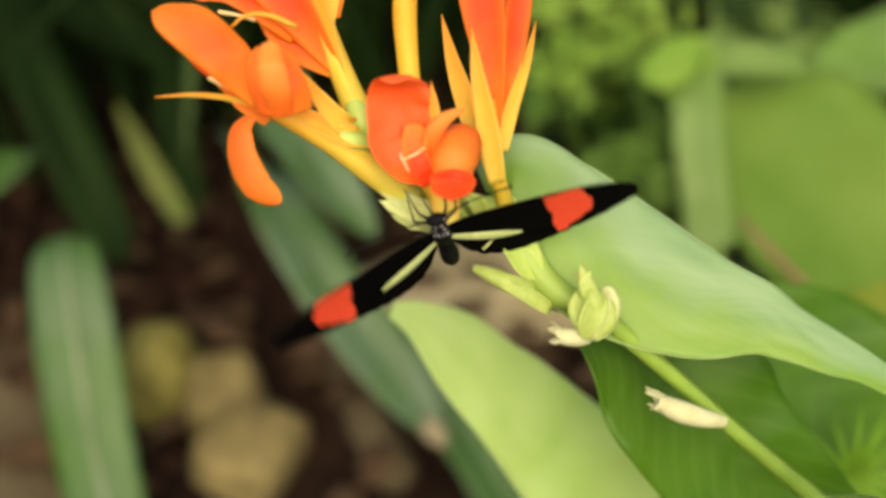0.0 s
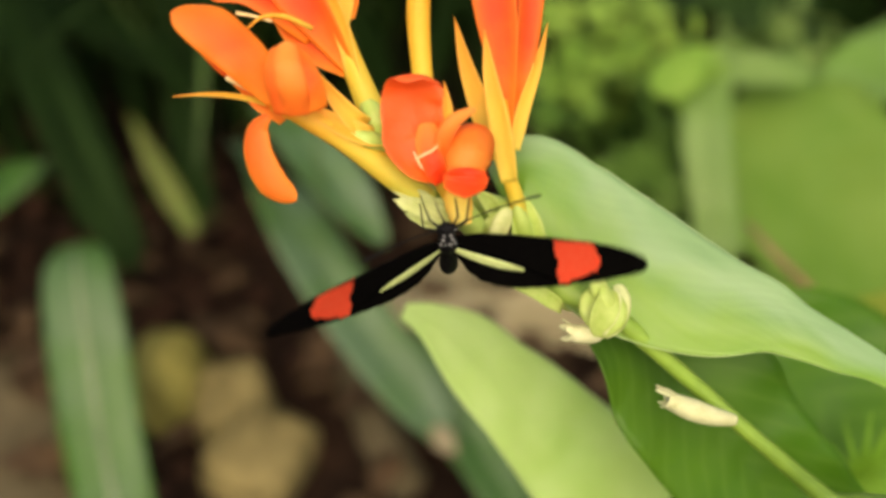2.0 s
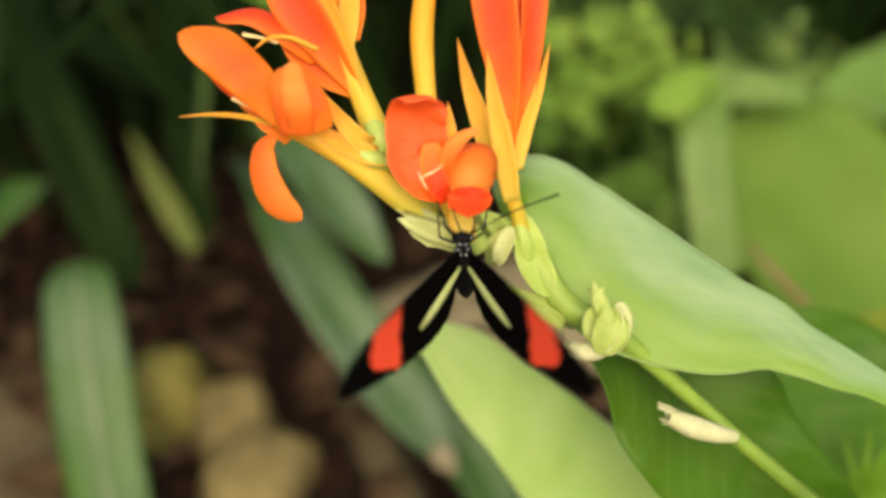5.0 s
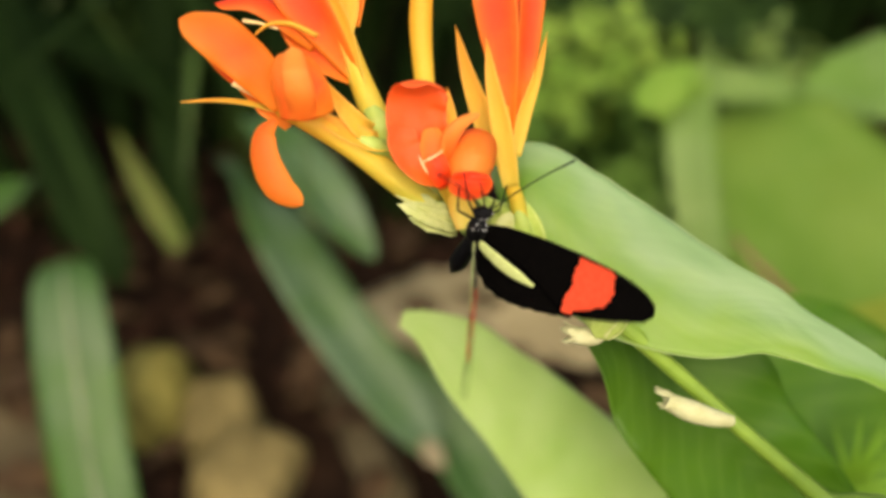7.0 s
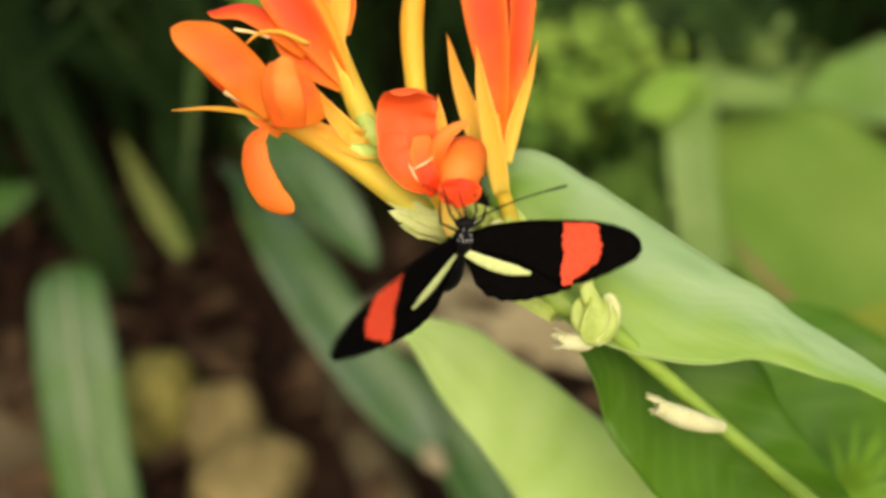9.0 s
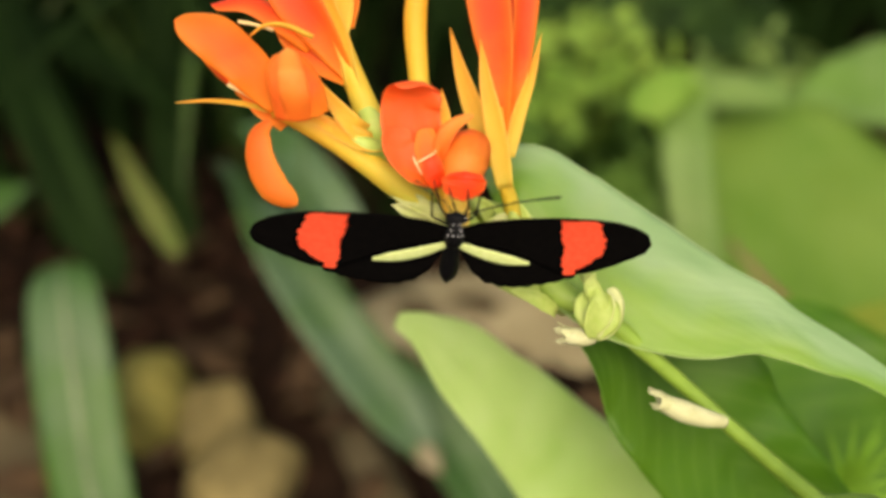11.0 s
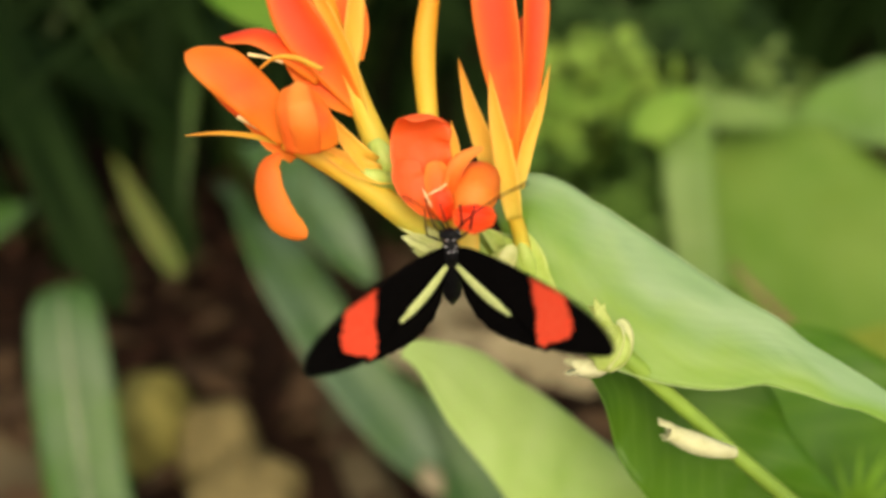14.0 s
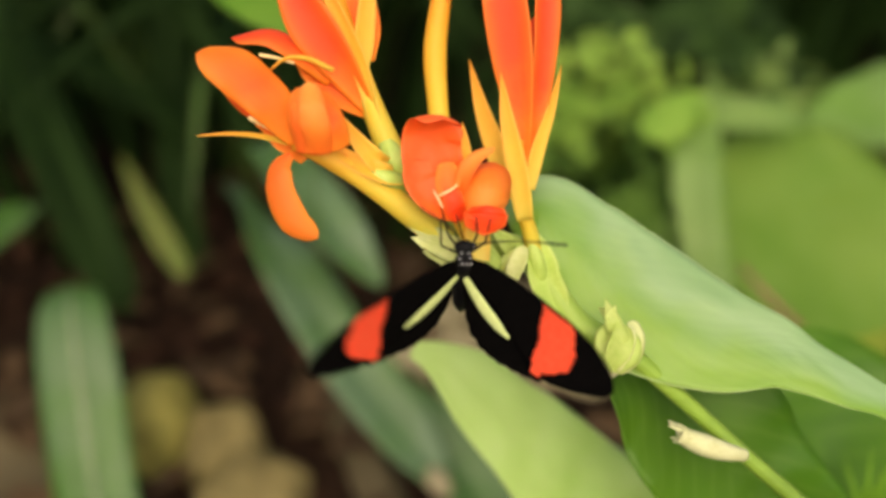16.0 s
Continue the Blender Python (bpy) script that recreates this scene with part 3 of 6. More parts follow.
blade("petal", THROAT, fd, [(0.008, -0.038, 0.2964), (0.0079, -0.0387, 0.2947), (0.0077, -0.0406, 0.2938), (0.0075, -0.0438, 0.2937)], [(-0.0, -0.743, 0.669), (0.001, -0.565, 0.825), (0.001, -0.387, 0.922), (0.002, -0.321, 0.947)],
      0.0040, [0.8, 1.0, 1.0, 0.9], cup=0.42, wave=0.06, crumple=0.06, seed=19, nu=28, nv=12, round_base=True)
blade("petal", PETAL_GLOW, fd, [(0.003, -0.0336, 0.2959), (0.0043, -0.0325, 0.3002), (0.0064, -0.031, 0.3023), (0.0097, -0.0286, 0.3031)], (-0.188, -0.609, 0.771), 0.0017, [0.8, 1.0, 0.8, 0.3], cup=0.35, nv=6, seed=20)
blade("sepal", SEPAL, fd, [(0.0041, -0.0293, 0.2951), (0.0043, -0.026, 0.3007), (0.0037, -0.0221, 0.3053)], (0.196, -0.803, 0.562), 0.0013, SPEAR, cup=0.4, nv=6, seed=21)
blade("petal", LIP, fd, [(0.0071, -0.0389, 0.284), (0.0065, -0.0373, 0.2875), (0.0058, -0.036, 0.2905), (0.0039, -0.0344, 0.2913)], (0.000, -0.758, 0.652), 0.0026, [0.7, 1.0, 0.8, 0.2], cup=-0.3, nv=6, seed=22)
tube("stamen", WHITE, fd, [(-0.001, -0.0363, 0.2972), (0.0003, -0.0363, 0.298), (0.0018, -0.0358, 0.2986), (0.0027, -0.0349, 0.299)], [0.0001, 0.00022, 0.0002, 0.00012], sides=6, n=12)
tube("stamen", WHITE, fd, [(-0.0017, -0.0349, 0.2978), (-0.001, -0.0364, 0.297), (-0.0, -0.0371, 0.2952)], [0.0001, 0.0002, 0.00014], sides=6, n=8)

# the tall flower with three golden sepals
fe = flower("tall red-orange flower with golden sepals")(
    [(0.0198, -0.0292, 0.2709), (0.0177, -0.027, 0.2818), (0.0158, -0.0259, 0.2878), (0.015, -0.022, 0.2933), (0.0147, -0.0177, 0.2986)], [0.0016, 0.0016, 0.0014, 0.0017, 0.0013])
blade("petal", PETAL_RED, fe, [(0.0162, -0.0224, 0.2909), (0.0152, -0.0149, 0.3034), (0.0137, -0.0104, 0.3134), (0.012, -0.0059, 0.3233), (0.0105, 0, 0.3335)], [(-0.287, -0.785, 0.549), (-0.243, -0.795, 0.556), (-0.196, -0.774, 0.602), (-0.148, -0.750, 0.645), (-0.098, -0.687, 0.720)],
      0.0043, [0.12, 0.62, 0.95, 1.0, 0.7], cup=0.3, seed=23, nu=36, nv=12)
blade("petal", PETAL_RED, fe, [(0.0173, -0.0207, 0.2899), (0.0188, -0.0132, 0.3025), (0.0199, -0.0085, 0.3126), (0.0204, -0.003, 0.3221), (0.0199, 0.004, 0.3322)], [(0.447, -0.733, 0.513), (0.410, -0.747, 0.523), (0.371, -0.733, 0.570), (0.286, -0.726, 0.625), (0.192, -0.678, 0.710)],
      0.0027, [0.15, 0.75, 0.95, 1.0, 0.5], cup=0.35, seed=24, nu=36, nv=10)
blade("petal", PETAL_RED, fe, [(0.0167, -0.0199, 0.2894), (0.0174, -0.0109, 0.3013), (0.018, -0.0055, 0.31), (0.0183, -0.0007, 0.3176)], (0.000, -0.819, 0.574), 0.0022, [0.15, 0.7, 0.9, 0.4], cup=0.3, seed=28)
blade("sepal", SEPAL, fe, [(0.0163, -0.028, 0.2865), (0.0145, -0.024, 0.2957), (0.0125, -0.0191, 0.3044), (0.0113, -0.0131, 0.3113)], (-0.196, -0.803, 0.562), 0.0022, SPEAR, cup=0.4, nv=6, seed=25)
blade("sepal", SEPAL, fe, [(0.0143, -0.0225, 0.2883), (0.011, -0.0155, 0.2947), (0.0079, -0.0085, 0.3013), (0.0054, -0.001, 0.3085)], (-0.100, -0.815, 0.571), 0.0023, SPEAR, cup=0.4, nv=6, seed=26)
blade("sepal", SEPAL, fe, [(0.0171, -0.0228, 0.2905), (0.0187, -0.0181, 0.2962), (0.0217, -0.0121, 0.3032), (0.0239, -0.0063, 0.3096)], (0.287, -0.785, 0.549), 0.0015, SPEAR, cup=0.4, nv=6, seed=27)


# ---- pale green ovaries where the flowers join the stem ----
for pts, rad in (([(-0.0078, -0.0224, 0.2927), (-0.0095, -0.0226, 0.2969), (-0.0113, -0.0204, 0.3)], [0.002, 0.0026, 0.0016]),
                 ([(-0.0069, -0.0242, 0.292), (-0.0103, -0.0272, 0.2954), (-0.014, -0.0273, 0.2971)], [0.0017, 0.0018, 0.001]),
                 ([(0.0211, -0.0301, 0.2696), (0.019, -0.0289, 0.2764), (0.0173, -0.0275, 0.2828)], [0.0009, 0.0019, 0.0004]),
                 ([(0.0096, -0.0331, 0.2792), (0.0073, -0.0336, 0.2829), (0.0059, -0.0331, 0.2862)], [0.0024, 0.0026, 0.0021])):
    tube("ovary", OVARY, canna, pts, rad, "pale green ovary", sides=14, n=14)

# ---- buds and bracts along the stem ----
def bract(points, normal, width, mat, label="", parent=canna, **kw):
    return blade("bract", mat, parent, points, normal, width, SPEAR, label, cup=0.5, nv=6, nu=14, **kw)


for k, (tx, root) in enumerate((((-0.0071, -0.0306, 0.2872), (0.0057, -0.0326, 0.2816)), ((-0.0062, -0.0322, 0.2853), (0.0058, -0.0332, 0.2809)), ((-0.004, -0.0327, 0.2823), (0.0054, -0.0322, 0.2788)))):
    a, b = Vector(root), Vector(tx)
    bract([a, a.lerp(b, 0.4) + Vector(FACE) * 0.0012, a.lerp(b, 0.75) + Vector(FACE) * 0.0010, b], ((0.000, -0.620, 0.785), (0.099, -0.868, 0.487))[k % 2], 0.0019, DRY, "pale cream-green jagged bract", seed=30 + 5 * k, ragged=0.5)
bract([(0.0134, -0.0286, 0.2796), (0.0121, -0.0292, 0.2822), (0.0107, -0.0292, 0.2839), (0.0094, -0.029, 0.2851)], (0.192, -0.678, 0.710), 0.0018, BUD, seed=32)
blade("bract", OVARY, canna, [(0.017, -0.024, 0.2816), (0.0185, -0.0267, 0.2791), (0.0195, -0.0289, 0.2764), (0.0201, -0.0307, 0.2738), (0.0222, -0.0327, 0.2704), (0.0242, -0.0343, 0.2676)], (0.192, -0.678, 0.710), 0.0034, [0.3, 0.7, 0.95, 1.0, 0.9, 0.4], "pale green sheath round the stem", nv=10, nu=24, cup=0.55, crumple=0.04, seed=33)
blade("bract", DRY, canna, [(0.0131, -0.034, 0.2754), (0.0139, -0.0338, 0.2777), (0.0148, -0.0328, 0.2798), (0.0156, -0.0313, 0.2811), (0.016, -0.0299, 0.2817)], (-0.25, -0.70, 0.67), 0.0018, [0.5, 0.95, 1.0, 0.8, 0.25], "whitish papery bract", nv=8, nu=16, cup=0.35, ragged=0.12, crumple=0.08, seed=332)
oval_bud = tube("bud", BUD, canna, [(0.0121, -0.0305, 0.2733), (0.0132, -0.0301, 0.2756), (0.0148, -0.0287, 0.2777), (0.016, -0.0266, 0.279)], [0.0012, 0.0021, 0.0022, 0.0008], "small cream-green oval bud", sides=12, n=14)
blade("bract", BUD, oval_bud, [(0.0121, -0.0306, 0.2732), (0.012, -0.0316, 0.277), (0.0131, -0.0306, 0.279), (0.0145, -0.0286, 0.2801)], (-0.371, -0.761, 0.533), 0.0014, OVAL, nv=6, nu=14, cup=0.4, seed=331)
long_bud = tube("bud", BUD, canna, [(0.0118, -0.031, 0.268), (0.0153, -0.0326, 0.2674), (0.0201, -0.0339, 0.2653), (0.0293, -0.0333, 0.2582)], [0.0007, 0.0016, 0.0017, 0.0003], "long cream-green bud against the stem", sides=12, n=18)
blade("bract", BUD, long_bud, [(0.0271, -0.0368, 0.2619), (0.0231, -0.0369, 0.2652), (0.0197, -0.036, 0.2663), (0.0164, -0.0346, 0.2665)], (0.000, -0.691, 0.723), 0.0016, SPEAR, nv=6, nu=14, cup=0.5, seed=34)
blade("bract", BUD, long_bud, [(0.0255, -0.0352, 0.2632), (0.022, -0.035, 0.2664), (0.0192, -0.0341, 0.2676), (0.017, -0.0324, 0.2682)], (0.092, -0.545, 0.833), 0.0014, SPEAR, nv=6, nu=14, cup=0.5, seed=341)

cup_bud = tube("bud", BUD, canna, [(0.0365, -0.041, 0.261), (0.0354, -0.0419, 0.2648), (0.0344, -0.0416, 0.2689), (0.0336, -0.0392, 0.2705)], [0.0012, 0.0021, 0.0020, 0.0009], "round cream-green seed cup with spiky top", sides=16, n=16)
for k, (a, b) in enumerate((((0.032, -0.0373, 0.274), -0.5), ((0.0339, -0.0388, 0.2737), 0.1), ((0.0309, -0.0371, 0.2717), -0.9))):
    blade("bract", BUD, cup_bud, [(0.0339, -0.0419, 0.2692), (0.0329, -0.0404, 0.2719), a], (0.000, -0.691, 0.723), 0.0016, SPEAR, nv=4, nu=10, cup=0.4, seed=35 + k)
blade("bract", BUD, cup_bud, [(0.0335, -0.0464, 0.2629), (0.0343, -0.0455, 0.2659), (0.0353, -0.0436, 0.2683), (0.0356, -0.0402, 0.2698)], (0.250, -0.780, 0.520), 0.0036, [0.3, 0.8, 1.0, 1.0, 0.75, 0.2], nv=10, nu=18, cup=0.30, crumple=0.05, seed=38)
blade("bract", DRY, cup_bud, [(0.0344, -0.0464, 0.2631), (0.0369, -0.0453, 0.2649), (0.0382, -0.043, 0.2673), (0.0378, -0.0408, 0.2693), (0.0365, -0.0394, 0.2699)], (0.620, -0.640, 0.440), 0.0016, [0.5, 0.9, 1.0, 0.9, 0.5], "pale rim of the seed cup", nv=6, nu=18, cup=0.3, ragged=0.1, seed=380)
blade("bract", BUD, cup_bud, [(0.0331, -0.0456, 0.2635), (0.0318, -0.044, 0.2667), (0.032, -0.0417, 0.2688), (0.0334, -0.0394, 0.2699)], (-0.447, -0.733, 0.513), 0.0019, OVAL, nv=6, nu=14, cup=0.4, seed=39)
side_bud = tube("bud", DRY_WHITE, canna, [(0.0349, -0.0432, 0.2622), (0.0325, -0.0449, 0.2623), (0.0295, -0.0457, 0.263), (0.0282, -0.0454, 0.2634)], [0.0014, 0.0019, 0.0018, 0.0015], "small cream bud with ragged open mouth", sides=12, n=12)
for k in range(5):
    a = k * 1.26
    o = Vector((0.0286, -0.0454, 0.2633))
    d = Vector((0.000, 0.574, 0.819)) * math.cos(a) + Vector((0.196, -0.803, 0.562)) * math.sin(a)
    blade("bract", DRY_WHITE, side_bud, [o + d * 0.0013, o + d * 0.0017 + Vector((-0.995, -0.082, 0.057)) * 0.001, o + d * 0.0022 + Vector((-0.990, -0.024, 0.138)) * 0.0022], d[:], 0.0009, [0.8, 1.0, 0.3], nv=4, nu=6, seed=40 + k)

dry_bud = tube("bud", DRY_WHITE, canna, [(0.0627, -0.0468, 0.2404), (0.0582, -0.0482, 0.2428), (0.0532, -0.0487, 0.2453), (0.0488, -0.0478, 0.2469)], [0.0013, 0.0019, 0.0023, 0.0018], "withered cream bract on the lower stem", sides=14, n=18)
fray = random.Random(50)
for k in range(11):
    a = k * 0.571 + fray.uniform(-0.15, 0.15)
    o = Vector((0.0494, -0.0479, 0.2468))
    d = Vector((-0.287, 0.549, 0.785)) * math.cos(a) + Vector((0.000, -0.819, 0.574)) * math.sin(a)
    out = Vector((-0.925, 0.136, 0.356))
    reach = fray.uniform(0.0008, 0.0038)
    blade("bract", DRY_WHITE, dry_bud, [o + d * 0.0015 - out * 0.0016, o + d * 0.0019 + out * reach * 0.3, o + d * fray.uniform(0.0014, 0.0028) + out * reach], d[:], fray.uniform(0.0006, 0.0011), [0.8, 1.0, 0.3], nv=4, nu=8, ragged=0.4, crumple=0.2, seed=50 + k)

# ---- canna leaves ----
blade("leaf", LEAF_PALE, canna, [(0.014, -0.0162, 0.2772), (0.0205, -0.0154, 0.2799), (0.0276, -0.0202, 0.2748), (0.0349, -0.0251, 0.2693), (0.0442, -0.0299, 0.2652), (0.0568, -0.0348, 0.2618), (0.0676, -0.0376, 0.2607), (0.0742, -0.0402, 0.2588), (0.082, -0.0437, 0.2567), (0.0907, -0.0461, 0.2533), (0.1101, -0.0518, 0.2414)],
            [(-0.133, -0.558, 0.819), (0.039, -0.628, 0.777), (0.113, -0.653, 0.748), (0.07, -0.634, 0.77), (0.009, -0.598, 0.801), (-0.029, -0.574, 0.819), (-0.036, -0.569, 0.821), (-0.02, -0.584, 0.812), (0.046, -0.609, 0.792), (0.189, -0.68, 0.709), (0.225, -0.686, 0.692)],
            0.0145, [0.29, 0.64, 0.87, 0.99, 1.00, 0.81, 0.55, 0.40, 0.31, 0.20, 0.08], "broad pale green leaf with rippled edge", crumple=0.06, cup=0.02, fold=-0.04, wave=0.05, waves=3.4, nu=80, nv=18, seed=60)
blade("leaf", LEAF_LIME, canna, [(-0.0077, 0.0, 0.2292), (-0.0012, -0.0008, 0.2265), (0.0069, -0.0028, 0.2205), (0.0149, -0.0061, 0.2128), (0.0224, -0.0086, 0.2061), (0.0296, -0.0115, 0.1987), (0.0367, -0.0145, 0.1914), (0.045, -0.0173, 0.1827), (0.0558, -0.0209, 0.1711)],
             [(0.252, -0.767, 0.59), (0.252, -0.767, 0.59), (0.252, -0.767, 0.59), (0.218, -0.803, 0.555), (0.198, -0.824, 0.531), (0.179, -0.839, 0.514), (0.174, -0.863, 0.475), (0.171, -0.882, 0.439), (0.161, -0.889, 0.429)],
             0.0187, [0.11, 0.26, 0.48, 0.58, 0.67, 0.75, 0.84, 0.92, 1.00], "bright yellow-green canna leaf", crumple=0.07, cup=0.06, wave=0.03, nu=60, nv=14, seed=61)
blade("leaf", LEAF_SHADED, canna, [(0.0343, -0.027, 0.2504), (0.0438, -0.029, 0.2461), (0.0512, -0.0308, 0.2403), (0.0584, -0.0337, 0.233), (0.0658, -0.038, 0.224), (0.074, -0.0414, 0.2144), (0.0833, -0.0451, 0.2044), (0.0948, -0.0497, 0.1916)],
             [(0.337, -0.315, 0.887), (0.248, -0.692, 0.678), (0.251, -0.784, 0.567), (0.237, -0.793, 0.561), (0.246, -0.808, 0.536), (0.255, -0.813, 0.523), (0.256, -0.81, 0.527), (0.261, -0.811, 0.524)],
             0.0187, [0.35, 0.74, 0.95, 1.00, 0.95, 0.90, 0.87, 0.83], "deep green canna leaf, shade in its colour", crumple=0.06, cup=0.10, fold=0.10, wave=0.04, nu=60, nv=16, seed=62)
blade("leaf", LEAF_SHADED, canna, [(0.0679, 0.0278, 0.2037), (0.0847, 0.0234, 0.1946), (0.1037, 0.0197, 0.1847), (0.1221, 0.0138, 0.1718), (0.1405, 0.0069, 0.1559), (0.1574, -0.0043, 0.1341)],
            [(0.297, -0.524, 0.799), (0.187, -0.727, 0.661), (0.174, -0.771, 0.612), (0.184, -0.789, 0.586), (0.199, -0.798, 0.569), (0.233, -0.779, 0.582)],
            0.0304, [0.29, 0.66, 0.94, 1.00, 0.99, 0.71], "low deep green canna leaf, shade in its colour", crumple=0.05, cup=0.08, fold=0.12, wave=0.03, nu=40, nv=12, seed=63)
# ---- a young rosette under the canna ----
def rosette(centre, count, length, seed):
    r = random.Random(seed)
    ro = thing("young_plant", "mid-green rosette of narrow young leaves", "plant")
    c = Vector(centre)
    tube("stalk", ROSETTE, ro, [(c.x + 0.02, c.y + 0.02, 0.0), (c.x + 0.01, c.y + 0.01, c.z * 0.5), c], [0.002, 0.0016, 0.0008], n=12, sides=8)
    for k in range(count):
        a = k * 2.4 + r.uniform(-0.2, 0.2)
        d = Vector((0.970, -0.199, 0.139)) * math.cos(a) + Vector((0.000, 0.271, 0.963)) * math.sin(a)
        L = length * r.uniform(0.7, 1.15)
        blade("leaf", ROSETTE, ro, [c, c + d * L * 0.45 + Vector(FACE) * 0.003, c + d * L], (0.000, -0.620, 0.785), L * 0.045, [0.5, 1.0, 0.9, 0.5, 0.05], fold=0.1, nu=14, nv=6, seed=seed + k)
    return ro


rosette((0.1138, -0.0062, 0.1750), 40, 0.0205, 31)

# ---- strap-leaved plants ----
def midrib(leaf, mat, points, normal, radius, lift):
    """A raised rib along the middle of a leaf."""
    nn = Vector(normal[len(normal) // 2] if isinstance(normal[0], (tuple, list)) else normal)
    return tube("midrib", mat, leaf, [Vector(p) + nn * lift for p in points], [radius, radius * 0.9, radius * 0.6, radius * 0.2], n=40, sides=8, squash=0.6)


def strap(mat, points, normal, width, label, shape=STRAPPY, group="strap leaves in the bed", seed=0, rib=None, rib_r=0.0011, **kw):
    ob = blade("strap_leaf", mat, None, points, normal, width, shape, nu=40, nv=8, seed=seed, thick=0.0006, **kw)
    midrib(ob, rib or mat, points, normal, rib_r, 0.0003)
    return tagged(ob, label, "leaf", group)


strap(STRAP, [(-0.1325, 0.0642, 0.0277), (-0.1479, 0.1039, 0.0581), (-0.1569, 0.1339, 0.0888), (-0.1622, 0.1526, 0.105), (-0.1665, 0.1674, 0.1123), (-0.172, 0.1837, 0.1111)], [(0.000, -0.691, 0.723)] * 3 + [(0.000, -0.548, 0.837), (0.000, -0.342, 0.940), (0.000, 0.070, 0.998)], 0.0182, "glossy green strap leaf arching over the stones", shape=[0.85, 0.97, 1, 0.92, 0.8, 0.5], fold=0.04, cup=-0.06, seed=70, rib=RIB, rib_r=0.0024)
strap(STRAP_GREY, [(-0.1081, 0.2439, 0.1273), (-0.0793, 0.2015, 0.1192), (-0.0499, 0.1656, 0.0941), (-0.0193, 0.1392, 0.065), (0.0033, 0.1217, 0.04)], [(0.709, -0.697, 0.103), (0.683, -0.707, 0.182), (0.365, -0.643, 0.673), (0.276, -0.596, 0.754), (0.276, -0.596, 0.754)], 0.0148, "long grey-green strap leaf with brown tip", shape=[0.5, 1, 1, 0.95, 0.25], fold=0.34, seed=71)
strap(STRAP_GREY, [(-0.0814, 0.2129, 0.1672), (-0.0622, 0.1855, 0.163), (-0.0426, 0.164, 0.1497), (-0.0257, 0.1524, 0.1331)], [(0.268, -0.527, 0.806)] * 4, 0.0118, "pale grey-green strap leaf tip", shape=[0.7, 1, 0.95, 0.25], fold=0.5, seed=72)
strap(STRAP, [(-0.0405, 0.1938, 0.0558), (-0.0065, 0.16, 0.0425), (0.0175, 0.1346, 0.0235), (0.0422, 0.0961, 0.0035)], [(0.276, -0.596, 0.754)] * 4, 0.0165, "grey-green strap leaf low in the bed", shape=[0.3, 0.9, 1, 0.9], fold=0.4, seed=73)
strap(STRAP_SHADED, [(-0.2559, 0.3459, 0.2032), (-0.2164, 0.287, 0.1715), (-0.1861, 0.2401, 0.1394), (-0.1608, 0.2035, 0.1046), (-0.15, 0.1911, 0.0868)], [(0.365, -0.643, 0.673)] * 5, 0.014, "dark green strap leaf, shade in its colour", fold=0.2, seed=74)
strap(STRAP_OLIVE, [(-0.1848, 0.3215, 0.0987), (-0.1718, 0.3066, 0.0774), (-0.1589, 0.2935, 0.0588), (-0.1475, 0.2824, 0.0428)], [(0.276, -0.596, 0.754)] * 4, 0.0068, "olive-yellow strap leaf tip", shape=[0.15, 0.8, 1, 0.7], seed=75)

blade("dry_tip", DRY_TIP, bpy.data.objects["strap_leaf.001"], [(-0.0065, 0.1237, 0.0534), (-0.001, 0.1193, 0.0488), (0.0035, 0.1161, 0.0443)], (0.276, -0.596, 0.754), 0.0052, [0.4, 1, 0.7, 0.2], "dry tan leaf tip", nu=12, nv=6, seed=711)

# ---- stones ----
def stone(centre, size, seed, label, turn=0.0, mat=None):
    """A blocky worn stone: a rounded box, dented by noise."""
    v, f = lump_data((0, 0, 0), (1, 1, 1), seed, 0.16, 4, 0.0, 1.5)
    rot = Matrix.Rotation(turn, 3, 'Z') @ Matrix.Rotation(0.12 * seed, 3, 'X')
    out = []
    for p in v:
        q = Vector([math.copysign(abs(c) ** 0.62, c) * h for c, h in zip(p, size)])
        out.append(rot @ (q * (1 + 0.05 * noise.noise(q * 160))) * 0.92 + Vector(centre))
    return tagged(link_mesh("stone", out, f, mat or STONE), label, "stone", "stones edging the bed")


stone((-0.1418, 0.1825, 0.0222), (0.019, 0.022, 0.030), 1, "mossy tan stone at the bed edge", mat=MOSSY)
stone((-0.1116, 0.1759, 0.0128), (0.022, 0.024, 0.021), 2, "tan rounded stone at the bed edge", 0.4)
stone((-0.0919, 0.1429, 0.0093), (0.029, 0.026, 0.019), 3, "tan rounded stone at the bed edge", 1.2)

def litter(count, seed, xr, yr):
    """Bark chips and leaf scraps strewn over the bed, past counting."""
    r = random.Random(seed)
    V, F = [], []
    for k in range(count):
        c = (r.uniform(*xr), r.uniform(*yr), r.uniform(0.0, 0.012))
        v, f = lump_data(c, (r.uniform(0.004, 0.014), r.uniform(0.003, 0.008), r.uniform(0.002, 0.005)), k, 0.5, 1, r.uniform(0, 3.1))
        o = len(V)
        V += v
        F += [tuple(i + o for i in q) for q in f]
    return tagged(link_mesh("bark_litter", V, F, CHIP), "reddish brown bark chips strewn on the soil", "litter", kind="stuff")


